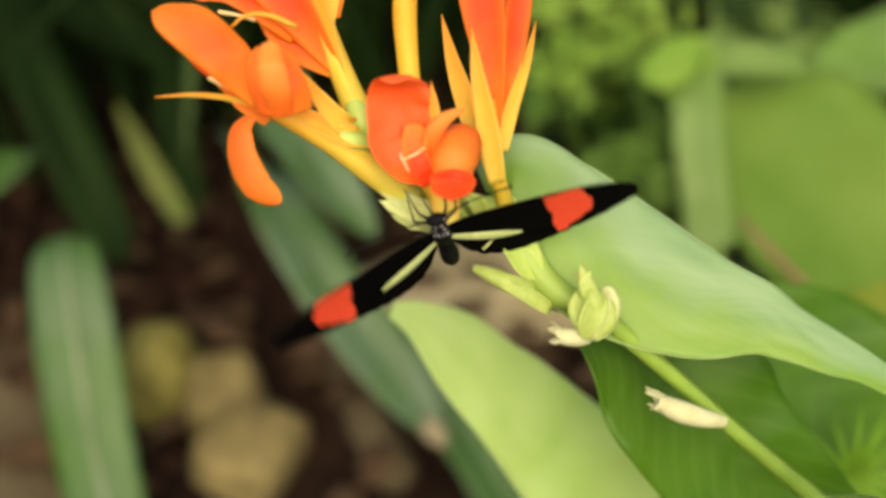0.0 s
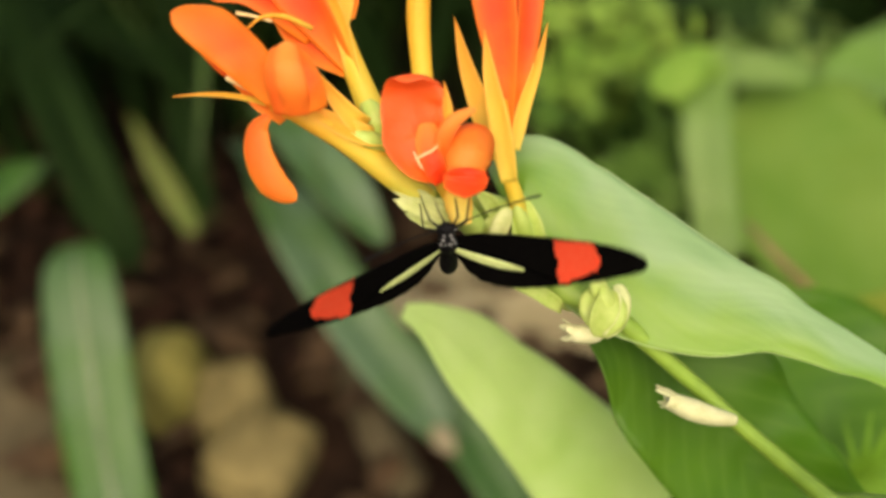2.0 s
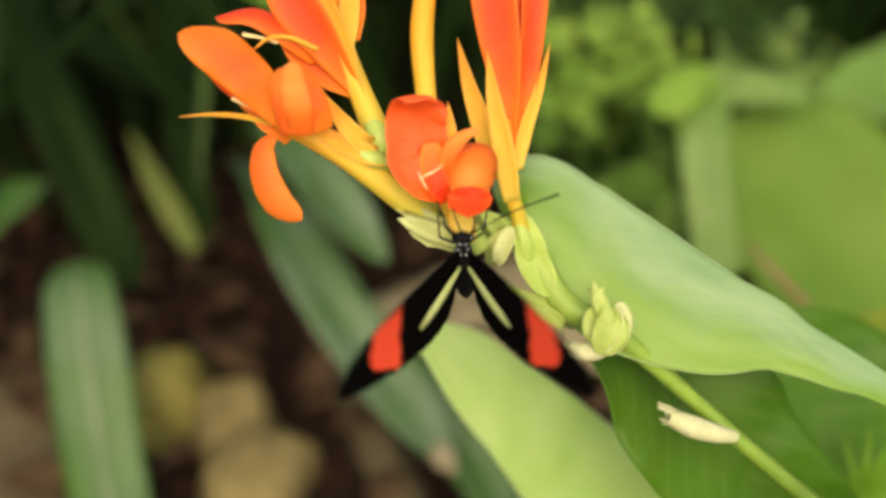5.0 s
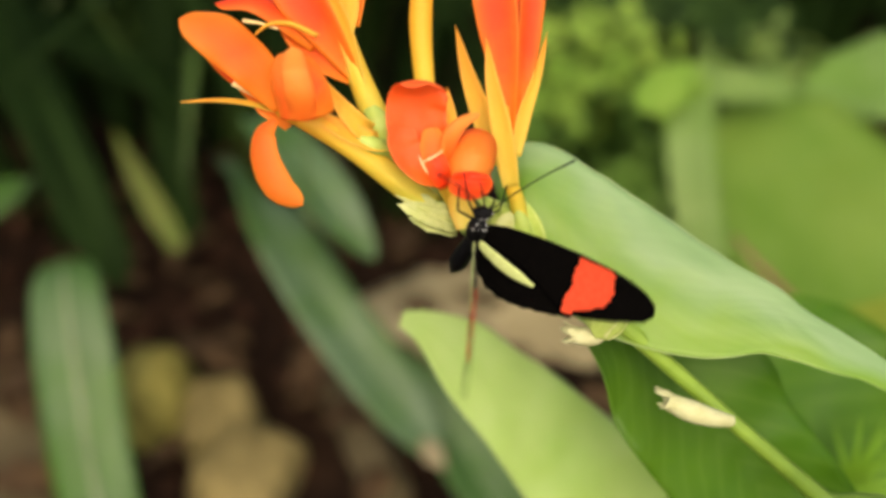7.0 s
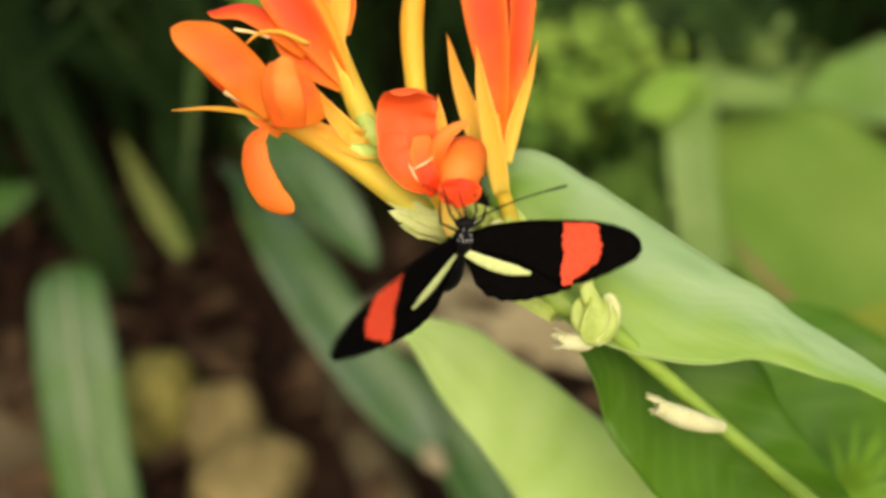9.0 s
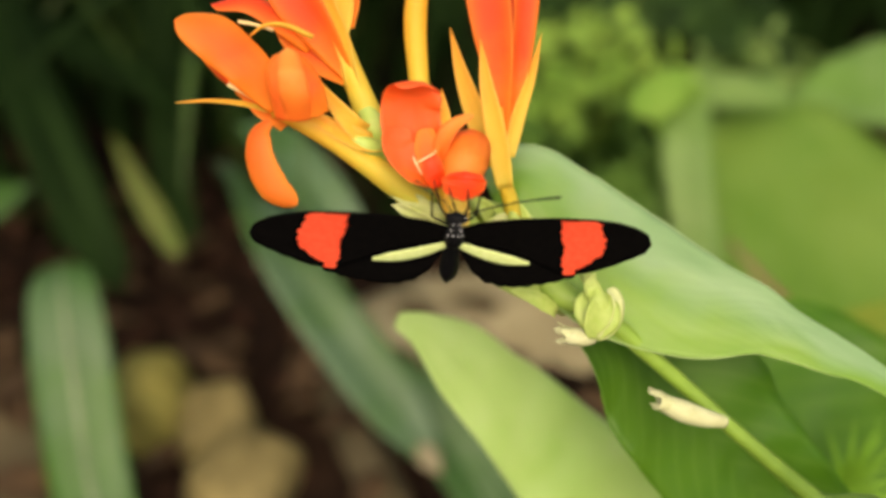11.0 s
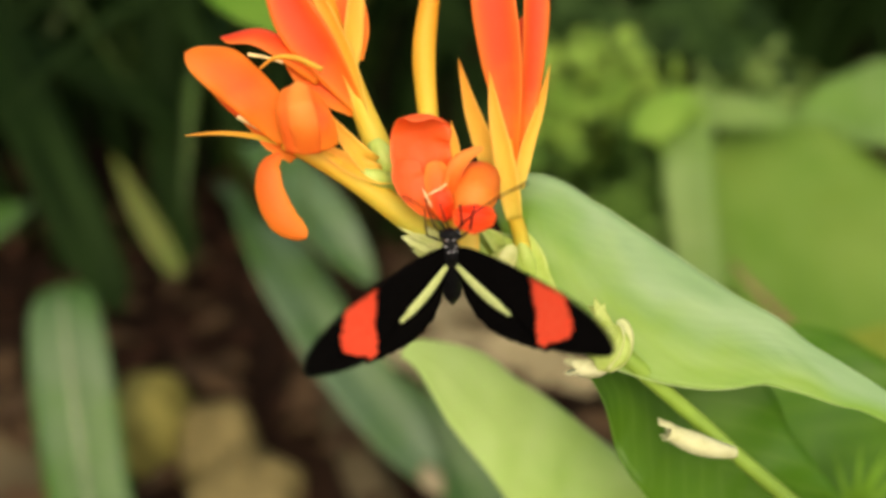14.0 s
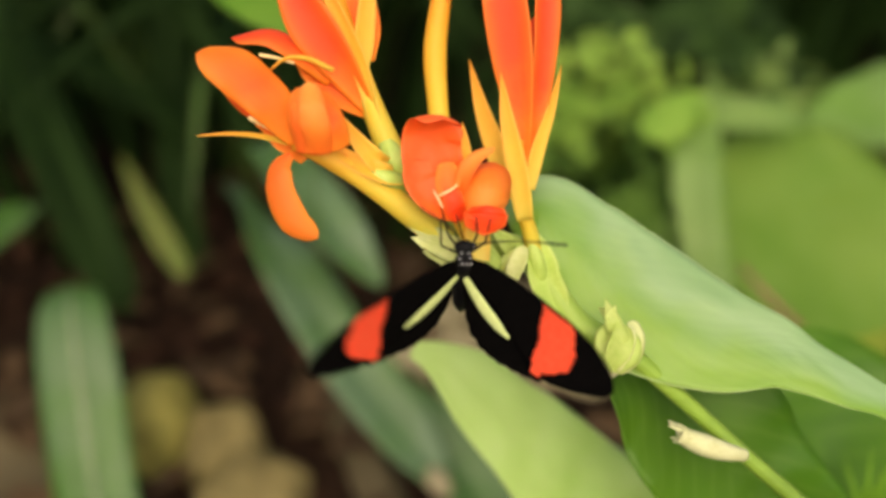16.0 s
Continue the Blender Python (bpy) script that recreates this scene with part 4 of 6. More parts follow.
def dead_leaves(count, seed, xr, yr):
    """Curled dry leaves that lie about on the bed, past counting."""
    r = random.Random(seed)
    V, F, U = [], [], []
    for k in range(count):
        c = Vector((r.uniform(*xr), r.uniform(*yr), 0.010))
        a = r.uniform(0, 6.283)
        d = Vector((math.cos(a), math.sin(a), r.uniform(0.0, 0.5)))
        L = r.uniform(0.02, 0.045)
        v, f, w = blade_data([c, c + d * L * 0.5 + Vector((0, 0, 0.004)), c + d * L], (r.uniform(-0.4, 0.4), r.uniform(-0.4, 0.4), 1), L * 0.25, [0.1, 0.8, 1, 0.7, 0.1], cup=r.uniform(-0.5, 0.6), wave=0.3, nu=10, nv=6, seed=k)
        o = len(V)
        V += v
        U += w
        F += [tuple(i + o for i in q) for q in f]
    return tagged(link_mesh("dead_leaves", V, F, DEAD, None, "", U), "dry curled brown leaves lying on the soil", "dead leaves", kind="stuff")


dead_leaves(90, 17, (-0.36, 0.12), (0.12, 0.42))
litter(420, 9, (-0.42, 0.2), (-0.05, 0.55))
strap(STRAP_SHADED, [(-0.2497, 0.3812, 0.1491), (-0.2092, 0.3522, 0.1426), (-0.1702, 0.3411, 0.1266), (-0.1433, 0.334, 0.0991)], [(0.249, -0.394, 0.884)] * 4, 0.012, "dark green arching strap leaf, shade in its colour", shape=[0.7, 1, 0.9, 0.1], seed=77)
strap(STRAP_SHADED, [(-0.1507, 0.3023, 0.0364), (-0.1574, 0.3292, 0.0749), (-0.1651, 0.373, 0.12), (-0.1729, 0.4199, 0.1694)], [(0.000, -0.691, 0.723)] * 4, 0.012, "dark green upright strap leaf, shade in its colour", shape=[0.8, 1, 1, 0.9], seed=78)
strap(STRAP, [(-0.265, 0.2537, 0.0716), (-0.2394, 0.2558, 0.0921), (-0.2245, 0.261, 0.0994), (-0.215, 0.2725, 0.0984)], [(0.169, -0.401, 0.900)] * 4, 0.012, "bright green strap leaf tip", shape=[1, 1, 0.7, 0.1], seed=79)

# ---- broad leaf and shrubs beyond ----
def broad_leaf_plant(base, points, width, shape, seed, label, mat=None):
    """A plant with one large leaf on a stalk that rises from the ground."""
    pl = thing("broad_leaf_plant", label, "plant")
    tip = Vector(points[-1])
    tube("stalk", STEM, pl, [base, (Vector(base) + tip) * 0.5 + Vector((0.02, 0, 0.03)), tip], [0.004, 0.0035, 0.003], n=16, sides=8)
    blade("leaf", mat or BROAD, pl, points, [(0.000, -0.476, 0.879)] * len(points), width, shape, cup=0.08, wave=0.06, nu=30, nv=10, seed=seed)
    return pl


broad_leaf_plant((0.34, 0.2, 0.0), [(0.1299, 0.2459, 0.1393), (0.1548, 0.2278, 0.1308), (0.1884, 0.2095, 0.1135), (0.2271, 0.183, 0.093), (0.2585, 0.1439, 0.072)], 0.057, [0.5, 0.86, 1, 1.0, 0.6], 80, "broad smooth olive-green leaf on a stalk")
broad_leaf_plant((0.42, 0.3, 0.0), [(0.187, 0.2698, 0.1443), (0.2028, 0.274, 0.15), (0.2184, 0.2726, 0.1548), (0.2427, 0.2676, 0.158), (0.2685, 0.2545, 0.1569)], 0.0273, [0.3, 0.62, 0.9, 1.0, 0.8], 81, "broad soft green leaf on a stalk behind", GREEN_BROAD)


def spray_data(base, tip, leaf_from, pairs, leaf_len, seed):
    """A bowed twig from the ground with pairs of oval leaflets along its outer part."""
    r = random.Random(seed)
    base, tip = Vector(base), Vector(tip)
    mid = base.lerp(tip, 0.55) + Vector((0, 0, 0.05))
    pts = [base, mid, tip]
    V, F, U = tube_data(pts, [0.0022, 0.0016, 0.0006], sides=5, n=12)
    for k in range(pairs):
        u = leaf_from + (1 - leaf_from) * k / (pairs - 1)
        c = spline(pts, u)
        tan = (spline(pts, min(u + 0.02, 1)) - spline(pts, u - 0.02)).normalized()
        side = tan.cross(Vector((0, -0.6, 0.8))).normalized()
        up = side.cross(tan).normalized()
        for sgn in (1, -1):
            if r.random() < 0.1:
                continue
            L = leaf_len * (1.2 - 0.5 * k / pairs) * r.uniform(0.7, 1.25)
            d = (side * sgn + tan * r.uniform(0.2, 0.9) + up * r.uniform(-0.4, 0.4)).normalized()
            n = (Vector((0, -0.6, 0.8)) + side * r.uniform(-0.5, 0.5) + tan * r.uniform(-0.4, 0.4)).normalized()
            v, f, w = blade_data([c, c + d * L * 0.5 + up * L * 0.06, c + d * L], tuple(n), L * r.uniform(0.22, 0.36), [0.1, 0.85, 1.0, 0.7, 0.1], cup=0.15, fold=0.1, nu=8, nv=4, seed=seed + k)
            o = len(V)
            V += v
            U += w
            F += [tuple(i + o for i in q) for q in f]
    return V, F, U


def shrub(base, tips, seed, mat, leaf_len, label, pairs=7, leaf_from=0.55):
    """A leafy shrub: twigs rise from one base, each with its leaflets."""
    r = random.Random(seed)
    sh = thing("shrub", label, "shrub", "shrubs behind the flower")
    for k, t in enumerate(tips):
        b = Vector(base) + Vector((r.uniform(-0.02, 0.02), r.uniform(-0.02, 0.02), -0.005))
        v, f, u = spray_data(b, t, leaf_from, pairs, leaf_len, seed * 50 + k)
        link_mesh("twig", v, f, mat, sh, "", u)
    return sh


shrub((0.10, 0.30, 0.0), [(0.0632, 0.3096, 0.1863), (0.0835, 0.2919, 0.1785), (0.106, 0.319, 0.1823), (0.0692, 0.282, 0.1644), (0.0953, 0.2844, 0.1504), (0.0588, 0.2769, 0.1396)], 11, FERN_MID_SHADED, 0.027, "mid-green leafy garden shrub, shade in its colour")
shrub((0.24, 0.46, 0.0), [(0.1676, 0.3569, 0.1493), (0.1514, 0.3625, 0.1572), (0.1746, 0.3275, 0.1422)], 13, FERN_MID_SHADED, 0.032, "mid-green leafy shrub, shade in its colour", pairs=6)
shrub((0.06, 0.40, 0.0), [(0.0534, 0.2902, 0.1238), (0.0776, 0.2867, 0.1188), (0.0971, 0.2746, 0.1189), (0.117, 0.285, 0.1163), (0.0911, 0.2695, 0.1116), (0.109, 0.2627, 0.1019)], 14, FERN_SHADED, 0.032, "dark green leafy shrub, shade in its colour")


def frond_data(root, d, n, length, pairs, r):
    """A compound leaf: a thin rachis with pairs of narrow toothed leaflets and one at its end."""
    side = d.cross(n).normalized()
    tip = root + d * length - n * length * 0.18
    rib = [root, root + d * length * 0.5 + n * length * 0.10, tip]
    V, F, U = tube_data(rib, [0.0006, 0.0005, 0.0003], sides=5, n=8)
    for k in range(pairs * 2 + 1):
        end = k == pairs * 2
        u = 1.0 if end else 0.22 + 0.72 * (k // 2) / pairs + r.uniform(-0.03, 0.03)
        c = spline(rib, u)
        sgn = 0 if end else (1 if k % 2 else -1)
        L = length * (0.42 if end else r.uniform(0.34, 0.52) * (1.15 - 0.55 * u))
        e = (d * (1.0 if end else r.uniform(0.45, 0.8)) + side * sgn * 0.9 + n * r.uniform(-0.35, 0.25)).normalized()
        m = (n + side * r.uniform(-0.5, 0.5) + d * r.uniform(-0.3, 0.3)).normalized()
        v, f, w = blade_data([c, c + e * L * 0.5 + m * L * 0.06, c + e * L - m * L * 0.1], tuple(m), L * r.uniform(0.2, 0.3), [0.15, 0.9, 1.0, 0.7, 0.1], cup=0.12, fold=0.14, ragged=0.5, nu=10, nv=4, seed=r.randrange(9999))
        o = len(V)
        V += v
        U += w
        F += [tuple(i + o for i in q) for q in f]
    return V, F, U


def sprig(base, spots, mat, seed, label, pairs=3, extra=1):
    """A low shrub of compound leaves, each on a thin stalk from the base."""
    r = random.Random(seed)
    sh = thing("shrub", label, "shrub", "shrubs behind the flower")
    for p, size in spots:
        for k in range(1 + extra):
            c = Vector(p) + Vector((r.uniform(-1, 1), r.uniform(-0.3, 1.2), r.uniform(-0.8, 0.8))) * size * (1.1 if k else 0.0)
            a = r.uniform(0.2, 2.9) if k else r.uniform(-2.6, -0.5)
            d = Vector((0.981, -0.161, 0.112)) * math.cos(a) + Vector((0.000, 0.314, 0.949)) * math.sin(a)
            n = (Vector((0.000, -0.407, 0.913)) + Vector((1, 0, 0)) * r.uniform(-0.4, 0.4)).normalized()
            n = (n - d * n.dot(d)).normalized()
            length = size * r.uniform(1.9, 2.6)
            root = c - d * length * 0.55
            v, f, u = frond_data(root, d, n, length, pairs, r)
            leaf = link_mesh("leaf", v, f, mat, sh, "", u)
            b = Vector(base)
            tube("stalk", mat, leaf, [b, b.lerp(root, 0.6) + Vector((0, 0.02, 0.03)), root + n * 0.0003], [0.0014, 0.0011, 0.0006], n=14, sides=6)
    return sh


sprig((0.12, 0.28, -0.005), [((0.1038, 0.2262, 0.1692), 0.0125), ((0.0851, 0.2452, 0.1775), 0.0120), ((0.0568, 0.2323, 0.178), 0.0115), ((0.0617, 0.2333, 0.1631), 0.008), ((0.0747, 0.2612, 0.1819), 0.012), ((0.0549, 0.2618, 0.1832), 0.011), ((0.1004, 0.2649, 0.1698), 0.009), ((0.1005, 0.2741, 0.1815), 0.009)], SPRIG_LIGHT, 51, "low shrub with feathery bright yellow-green leaves")
sprig((0.10, 0.26, -0.005), [((0.0448, 0.225, 0.1531), 0.010), ((0.0679, 0.2443, 0.1446), 0.008), ((0.0906, 0.2202, 0.1298), 0.014), ((0.0787, 0.2243, 0.1191), 0.012), ((0.1025, 0.2113, 0.1182), 0.012), ((0.1031, 0.2346, 0.1316), 0.009), ((0.0801, 0.2562, 0.1594), 0.008), ((0.1144, 0.2032, 0.1077), 0.010), ((0.0707, 0.2654, 0.1711), 0.009), ((0.0906, 0.2457, 0.162), 0.008)], SPRIG_GREEN, 52, "low shrub with mid-green feathery leaves")
sprig((0.30, 0.36, -0.005), [((0.1748, 0.2841, 0.144), 0.015), ((0.1925, 0.2978, 0.1447), 0.011), ((0.1619, 0.2804, 0.1396), 0.010), ((0.1543, 0.3083, 0.1428), 0.008), ((0.1812, 0.3224, 0.1438), 0.010)], STRAP_PALE, 54, "low shrub with pale grey-green leaves")
strap(STRAP_PALE, [(0.2, 0.3, -0.005), (0.1292, 0.1753, 0.0963), (0.1198, 0.195, 0.1295), (0.1168, 0.2156, 0.1555), (0.1215, 0.2388, 0.1686), (0.1283, 0.2569, 0.1751)], [(0.000, -0.620, 0.785)] * 6, 0.0118, "pale grey-green upright strap leaf", shape=[0.5, 0.8, 0.95, 1, 0.8, 0.3], seed=76)
strap(STRAP_PALE, [(0.1189, 0.2367, 0.167), (0.1345, 0.2427, 0.1683), (0.1512, 0.2448, 0.1677), (0.172, 0.2443, 0.1637)], [(0.001, -0.404, 0.915)] * 4, 0.0095, "pale grey-green leaf arching sideways", shape=[0.6, 1, 1, 0.5], seed=761)
strap(SPRIG_LIGHT, [(0.0895, 0.2164, 0.1732), (0.0972, 0.2182, 0.1756), (0.1052, 0.2233, 0.1791), (0.1147, 0.2317, 0.1856)], [(0.001, -0.404, 0.915)] * 4, 0.0102, "young bright yellow-green leaf in the shrub", shape=[0.5, 1, 0.95, 0.4], seed=762)


def undergrowth(seed, count, mat, xr, yr, label, wide=(0.008, 0.017)):
    """A thicket of long arching blades, past counting."""
    r = random.Random(seed)
    V, F, U = [], [], []
    for k in range(count):
        b = Vector((r.uniform(*xr), r.uniform(*yr), -0.01))
        a = r.uniform(0, 6.283)
        L = r.uniform(0.2, 0.42)
        d = Vector((math.cos(a), math.sin(a), 0))
        pts = [b, b + d * L * 0.15 + Vector((0, 0, L * 0.5)), b + d * L * 0.45 + Vector((0, 0, L * 0.75)), b + d * L * 0.85 + Vector((0, 0, L * r.uniform(0.3, 0.75)))]
        n = tuple((Vector((-d.x * 0.5, -0.6, 0.6)) + Vector((r.uniform(-0.3, 0.3), 0, 0))).normalized())
        v, f, w = blade_data(pts, n, r.uniform(*wide), [0.6, 1, 0.95, 0.7, 0.05], fold=0.2, nu=12, nv=4, seed=seed + k)
        o = len(V)
        V += v
        U += w
        F += [tuple(i + o for i in q) for q in f]
    return tagged(link_mesh("undergrowth", V, F, mat, None, "", U), label, "undergrowth", kind="stuff")


# Near-black blades give the background its deep shade by colour.
undergrowth(21, 260, STRAP_SHADED, (-0.75, 0.02), (0.34, 0.95), "thicket of dark green strap leaves, shade in their colour", (0.004, 0.011))
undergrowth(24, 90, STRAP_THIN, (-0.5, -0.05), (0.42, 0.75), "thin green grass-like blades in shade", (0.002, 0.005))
undergrowth(23, 110, STRAP_SHADED, (0.12, 0.9), (0.50, 0.75), "thicket of dark green strap leaves, shade in their colour")
undergrowth(22, 160, STRAP_SHADED, (0.0, 0.9), (0.70, 1.3), "thicket of dark green strap leaves, shade in their colour")


# ---- a yellowing leaf, a twig and a bright leaf half hidden behind the flower ----
strap(YELLOWING, [(0.1421, 0.1029, 0.1353), (0.1512, 0.0968, 0.144), (0.1638, 0.0949, 0.15), (0.1782, 0.0937, 0.1569)], [(0.000, -0.476, 0.879)] * 4, 0.0062, "yellowing leaf behind the canna", shape=[0.3, 0.9, 1, 0.8], group="leaves behind the canna", seed=90)
strap(YOUNG, [(-0.094, 0.1911, 0.2612), (-0.0759, 0.1699, 0.257), (-0.0625, 0.1604, 0.2522), (-0.0512, 0.1551, 0.2446)], [(0.183, -0.538, 0.823)] * 4, 0.0085, "bright green leaf behind the flowers", shape=[0.6, 1, 0.9, 0.3], group="leaves behind the canna", seed=91)
tagged(tube("twig", TWIG, None, [(0.30, 0.16, -0.01), (0.156, 0.1181, 0.122), (0.1412, 0.1175, 0.1386), (0.1268, 0.1258, 0.1505), (0.1196, 0.1403, 0.1537)], [0.002, 0.0018, 0.0016, 0.001], n=24, sides=8), "thin brown-pink dry twig in the bed", "twig")


# ---- the butterfly ----
butterfly = thing("butterfly", "black butterfly with scarlet bands and pale yellow bars, beating its wings", "butterfly")
MM = 0.001


def edge_at(table, x):
    for (xa, ya), (xb, yb) in zip(table, table[1:]):
        if xa <= x <= xb:
            return ya + (yb - ya) * (x - xa) / (xb - xa)
    return table[-1][1]


FORE_TOP = [(0, 1.2), (5, 3.2), (12.5, 4.3), (19, 4.5), (26, 4.2), (30, 3.5), (33.5, 2.3), (36, 0.8), (37.1, -0.6), (37.4, -1.9)]
FORE_LOW = [(0, -1.4), (10, -3.4), (17, -7.2), (22, -9.6), (27, -8.6), (31, -7.0), (34.5, -5.2), (36.6, -4.0), (37.2, -2.9), (37.4, -2.1)]
HIND_TOP = [(0.3, -1.0), (8, -2.2), (16, -5.4), (22, -8.6), (24, -9.9)]
HIND_LOW = [(0.3, -1.6), (2, -5.2), (4, -9.0), (6.5, -11.4), (10, -12.5), (14, -12.5), (19, -11.5), (23, -10.3), (24, -10.0)]
BAND_A = [(-9.7, 21.9), (-6, 20.7), (-3, 21.0), (0, 19.9), (4.6, 19.4)]
BAND_B = [(-9.7, 23.2), (-8, 24.0), (-6.2, 26.8), (-4.5, 28.0), (-2, 28.8), (0, 28.0), (2, 27.4), (4.6, 26.0)]


def camber(x, y):
    return -0.0016 * x * x * 0.5 + 0.004 * y * y


def wing_sheet(name, mat, parent, side, top, low, x0, x1, z, half, nx=40, ny=10, scallop=0.0, label=""):
    """A thin closed wing membrane between a leading and a trailing edge, in millimetres."""
    verts, faces = [], []
    c = ny + 1
    for s in (1, -1):
        for i in range(nx + 1):
            x = x0 + (x1 - x0) * i / nx
            a, b = edge_at(top, x), edge_at(low, x)
            b -= scallop * abs(math.sin(x * 1.15))
            for j in range(c):
                y = a + (b - a) * j / ny
                ripple = 0.015 * math.sin(y * 2.2 + x * 0.35)
                verts.append((side * x * MM, y * MM, (z + camber(x, y) + ripple + s * half) * MM))
    k = (nx + 1) * c
    for i in range(nx):
        for j in range(ny):
            a = i * c + j
            q = (a, a + 1, a + c + 1, a + c)
            faces.append(q)
            faces.append(tuple(v + k for v in reversed(q)))
    ring = list(range(c)) + [i * c + ny for i in range(1, nx + 1)] + [nx * c + j for j in range(ny - 1, -1, -1)] + [i * c for i in range(nx - 1, 0, -1)]
    for a, b in zip(ring, ring[1:] + ring[:1]):
        faces.append((b, a, a + k, b + k))
    return link_mesh(name, verts, faces, mat, parent, label)


def band_sheet(parent, side, z, half):
    """The scarlet band across the forewing, a scale layer over both faces."""
    verts, faces = [], []
    nx, ny = 14, 26
    c = nx + 1
    rng = random.Random(5)
    for s in (1, -1):
        r = random.Random(9)
        for j in range(ny + 1):
            yy = -9.7 + 14.3 * j / ny
            xa = edge_at(BAND_A, yy) + r.uniform(-0.3, 0.3)
            xb = edge_at(BAND_B, yy) + r.uniform(-0.45, 0.45)
            for i in range(c):
                x = xa + (xb - xa) * i / nx
                y = min(max(yy, edge_at(FORE_LOW, x) + 0.15), edge_at(FORE_TOP, x) - 0.45)
                ripple = 0.015 * math.sin(y * 2.2 + x * 0.35)
                verts.append((side * x * MM, y * MM, (z + camber(x, y) + ripple + s * half) * MM))
    k = (ny + 1) * c
    for j in range(ny):
        for i in range(nx):
            a = j * c + i
            q = (a, a + 1, a + c + 1, a + c)
            faces.append(q)
            faces.append(tuple(v + k for v in reversed(q)))
    ring = list(range(c)) + [i * c + nx for i in range(1, ny + 1)] + [ny * c + j for j in range(nx - 1, -1, -1)] + [i * c for i in range(ny - 1, 0, -1)]
    for a, b in zip(ring, ring[1:] + ring[:1]):
        faces.append((b, a, a + k, b + k))
    return link_mesh("red_band", verts, faces, RED, parent, "scarlet band")


def bar_sheet(parent, side):
    """The pale yellow bar along the hindwing."""
    verts, faces = [], []
    n, c = 24, 5
    r = random.Random(4)
    for s in (1, -1):
        for i in range(n + 1):
            u = i / n
            x, y = 0.9 + 13.9 * u, -2.7 - 4.2 * u - 0.7 * math.sin(u * 3.14)
            w = 1.25 * (0.3 + 0.75 * math.sin(min(0.15 + u, 1) * 3.14 * 0.8)) * (1 if u < 0.8 else 1 - (u - 0.8) * 3.2)
            for j in range(c):
                yy = y + w * (1 - 2 * j / (c - 1)) + (r.uniform(-0.08, 0.08) if j in (0, c - 1) else 0)
                ripple = 0.015 * math.sin(yy * 2.2 + x * 0.35)
                verts.append((side * x * MM, yy * MM, (-0.25 + camber(x, yy) + ripple + s * 0.2) * MM))
    k = (n + 1) * c
    for i in range(n):
        for j in range(c - 1):
            a = i * c + j
            q = (a, a + 1, a + c + 1, a + c)
            faces.append(q)
            faces.append(tuple(v + k for v in reversed(q)))
    ring = list(range(c)) + [i * c + c - 1 for i in range(1, n + 1)] + [n * c + j for j in range(c - 2, -1, -1)] + [i * c for i in range(n - 1, 0, -1)]
    for a, b in zip(ring, ring[1:] + ring[:1]):
        faces.append((b, a, a + k, b + k))
    return link_mesh("yellow_bar", verts, faces, CREAM, parent, "pale yellow bar")


def wing(side):
    w = wing_sheet("wing", BLACK, butterfly, side, FORE_TOP, FORE_LOW, 0.0, 37.4, 0.1, 0.07, nx=48, scallop=0.12, label="velvet black wing")
    wing_sheet("hindwing", BLACK, w, side, HIND_TOP, HIND_LOW, 0.3, 24.0, -0.25, 0.07, nx=36, scallop=0.4)
    band_sheet(w, side, 0.1, 0.17)
    bar_sheet(w, side)
    return w


wing_left, wing_right = wing(-1), wing(1)


def ball(name, mat, parent, centre, size, label="", level=3, seed=1, rough=0.0):
    v, f = lump_data([c * MM for c in centre], [s * MM for s in size], seed, rough, level)
    return link_mesh(name, v, f, mat, parent, label)


ball("thorax", BODY, butterfly, (0, -0.4, 0.2), (1.9, 3.1, 1.9), seed=2, rough=0.06)
tube("abdomen", BODY, butterfly, [(0, -2 * MM, 0), (0, -6 * MM, -0.6 * MM), (0, -11 * MM, -1.6 * MM), (0, -15 * MM, -2.6 * MM)], [0.0011, 0.0016, 0.0018, 0.0004], sides=14, n=22)
head = ball("head", BODY, butterfly, (0, 3.7, 0.1), (1.6, 1.4, 1.4))
for sx in (-1, 1):
    ball("eye", BODY, head, (sx * 1.25, 3.95, 0.2), (0.8, 0.95, 1.0), "glossy black eye", 2)
for x, y, z, w in ((-0.6, 3.5, 1.42, 0.14), (0.6, 3.5, 1.42, 0.14), (-0.9, 2.2, 1.5, 0.15), (0.9, 2.2, 1.5, 0.15), (-1.3, 0.9, 1.45, 0.16), (1.3, 0.9, 1.45, 0.16),
                   (-0.45, 1.2, 1.9, 0.14), (0.45, 1.2, 1.9, 0.14), (1.5, 4.6, 0.9, 0.12)):
    ball("white_spot", SPOT, butterfly, (x, y, z), (w, w * 1.1, w), level=2)


def limb(name, mat, pts, radii, label=""):
    return tube(name, mat, butterfly, [(x * MM, y * MM, z * MM) for x, y, z in pts], [r * MM for r in radii], label, sides=6, n=18)


feeler = limb("antenna", BODY, [(0, 0, 0), (4.7, 3.2, 0.2), (10.0, 5.7, 0.0), (16.9, 7.8, -0.4)], [0.18, 0.15, 0.14, 0.15, 0.25], "thin clubbed antenna")
feeler_left = limb("antenna", BODY, [(0, 0, 0), (-4.7, 3.2, 0.2), (-10.0, 5.7, 0.0), (-16.9, 7.8, -0.4)], [0.18, 0.15, 0.14, 0.15, 0.25], "thin clubbed antenna")
limb("proboscis", BODY, [(0, 4.6, -0.3), (-0.5, 6.2, 0.2), (-1.2, 8.0, -0.8), (-1.7, 9.2, -2.4)], [0.22, 0.18, 0.15, 0.1], "thin black proboscis")
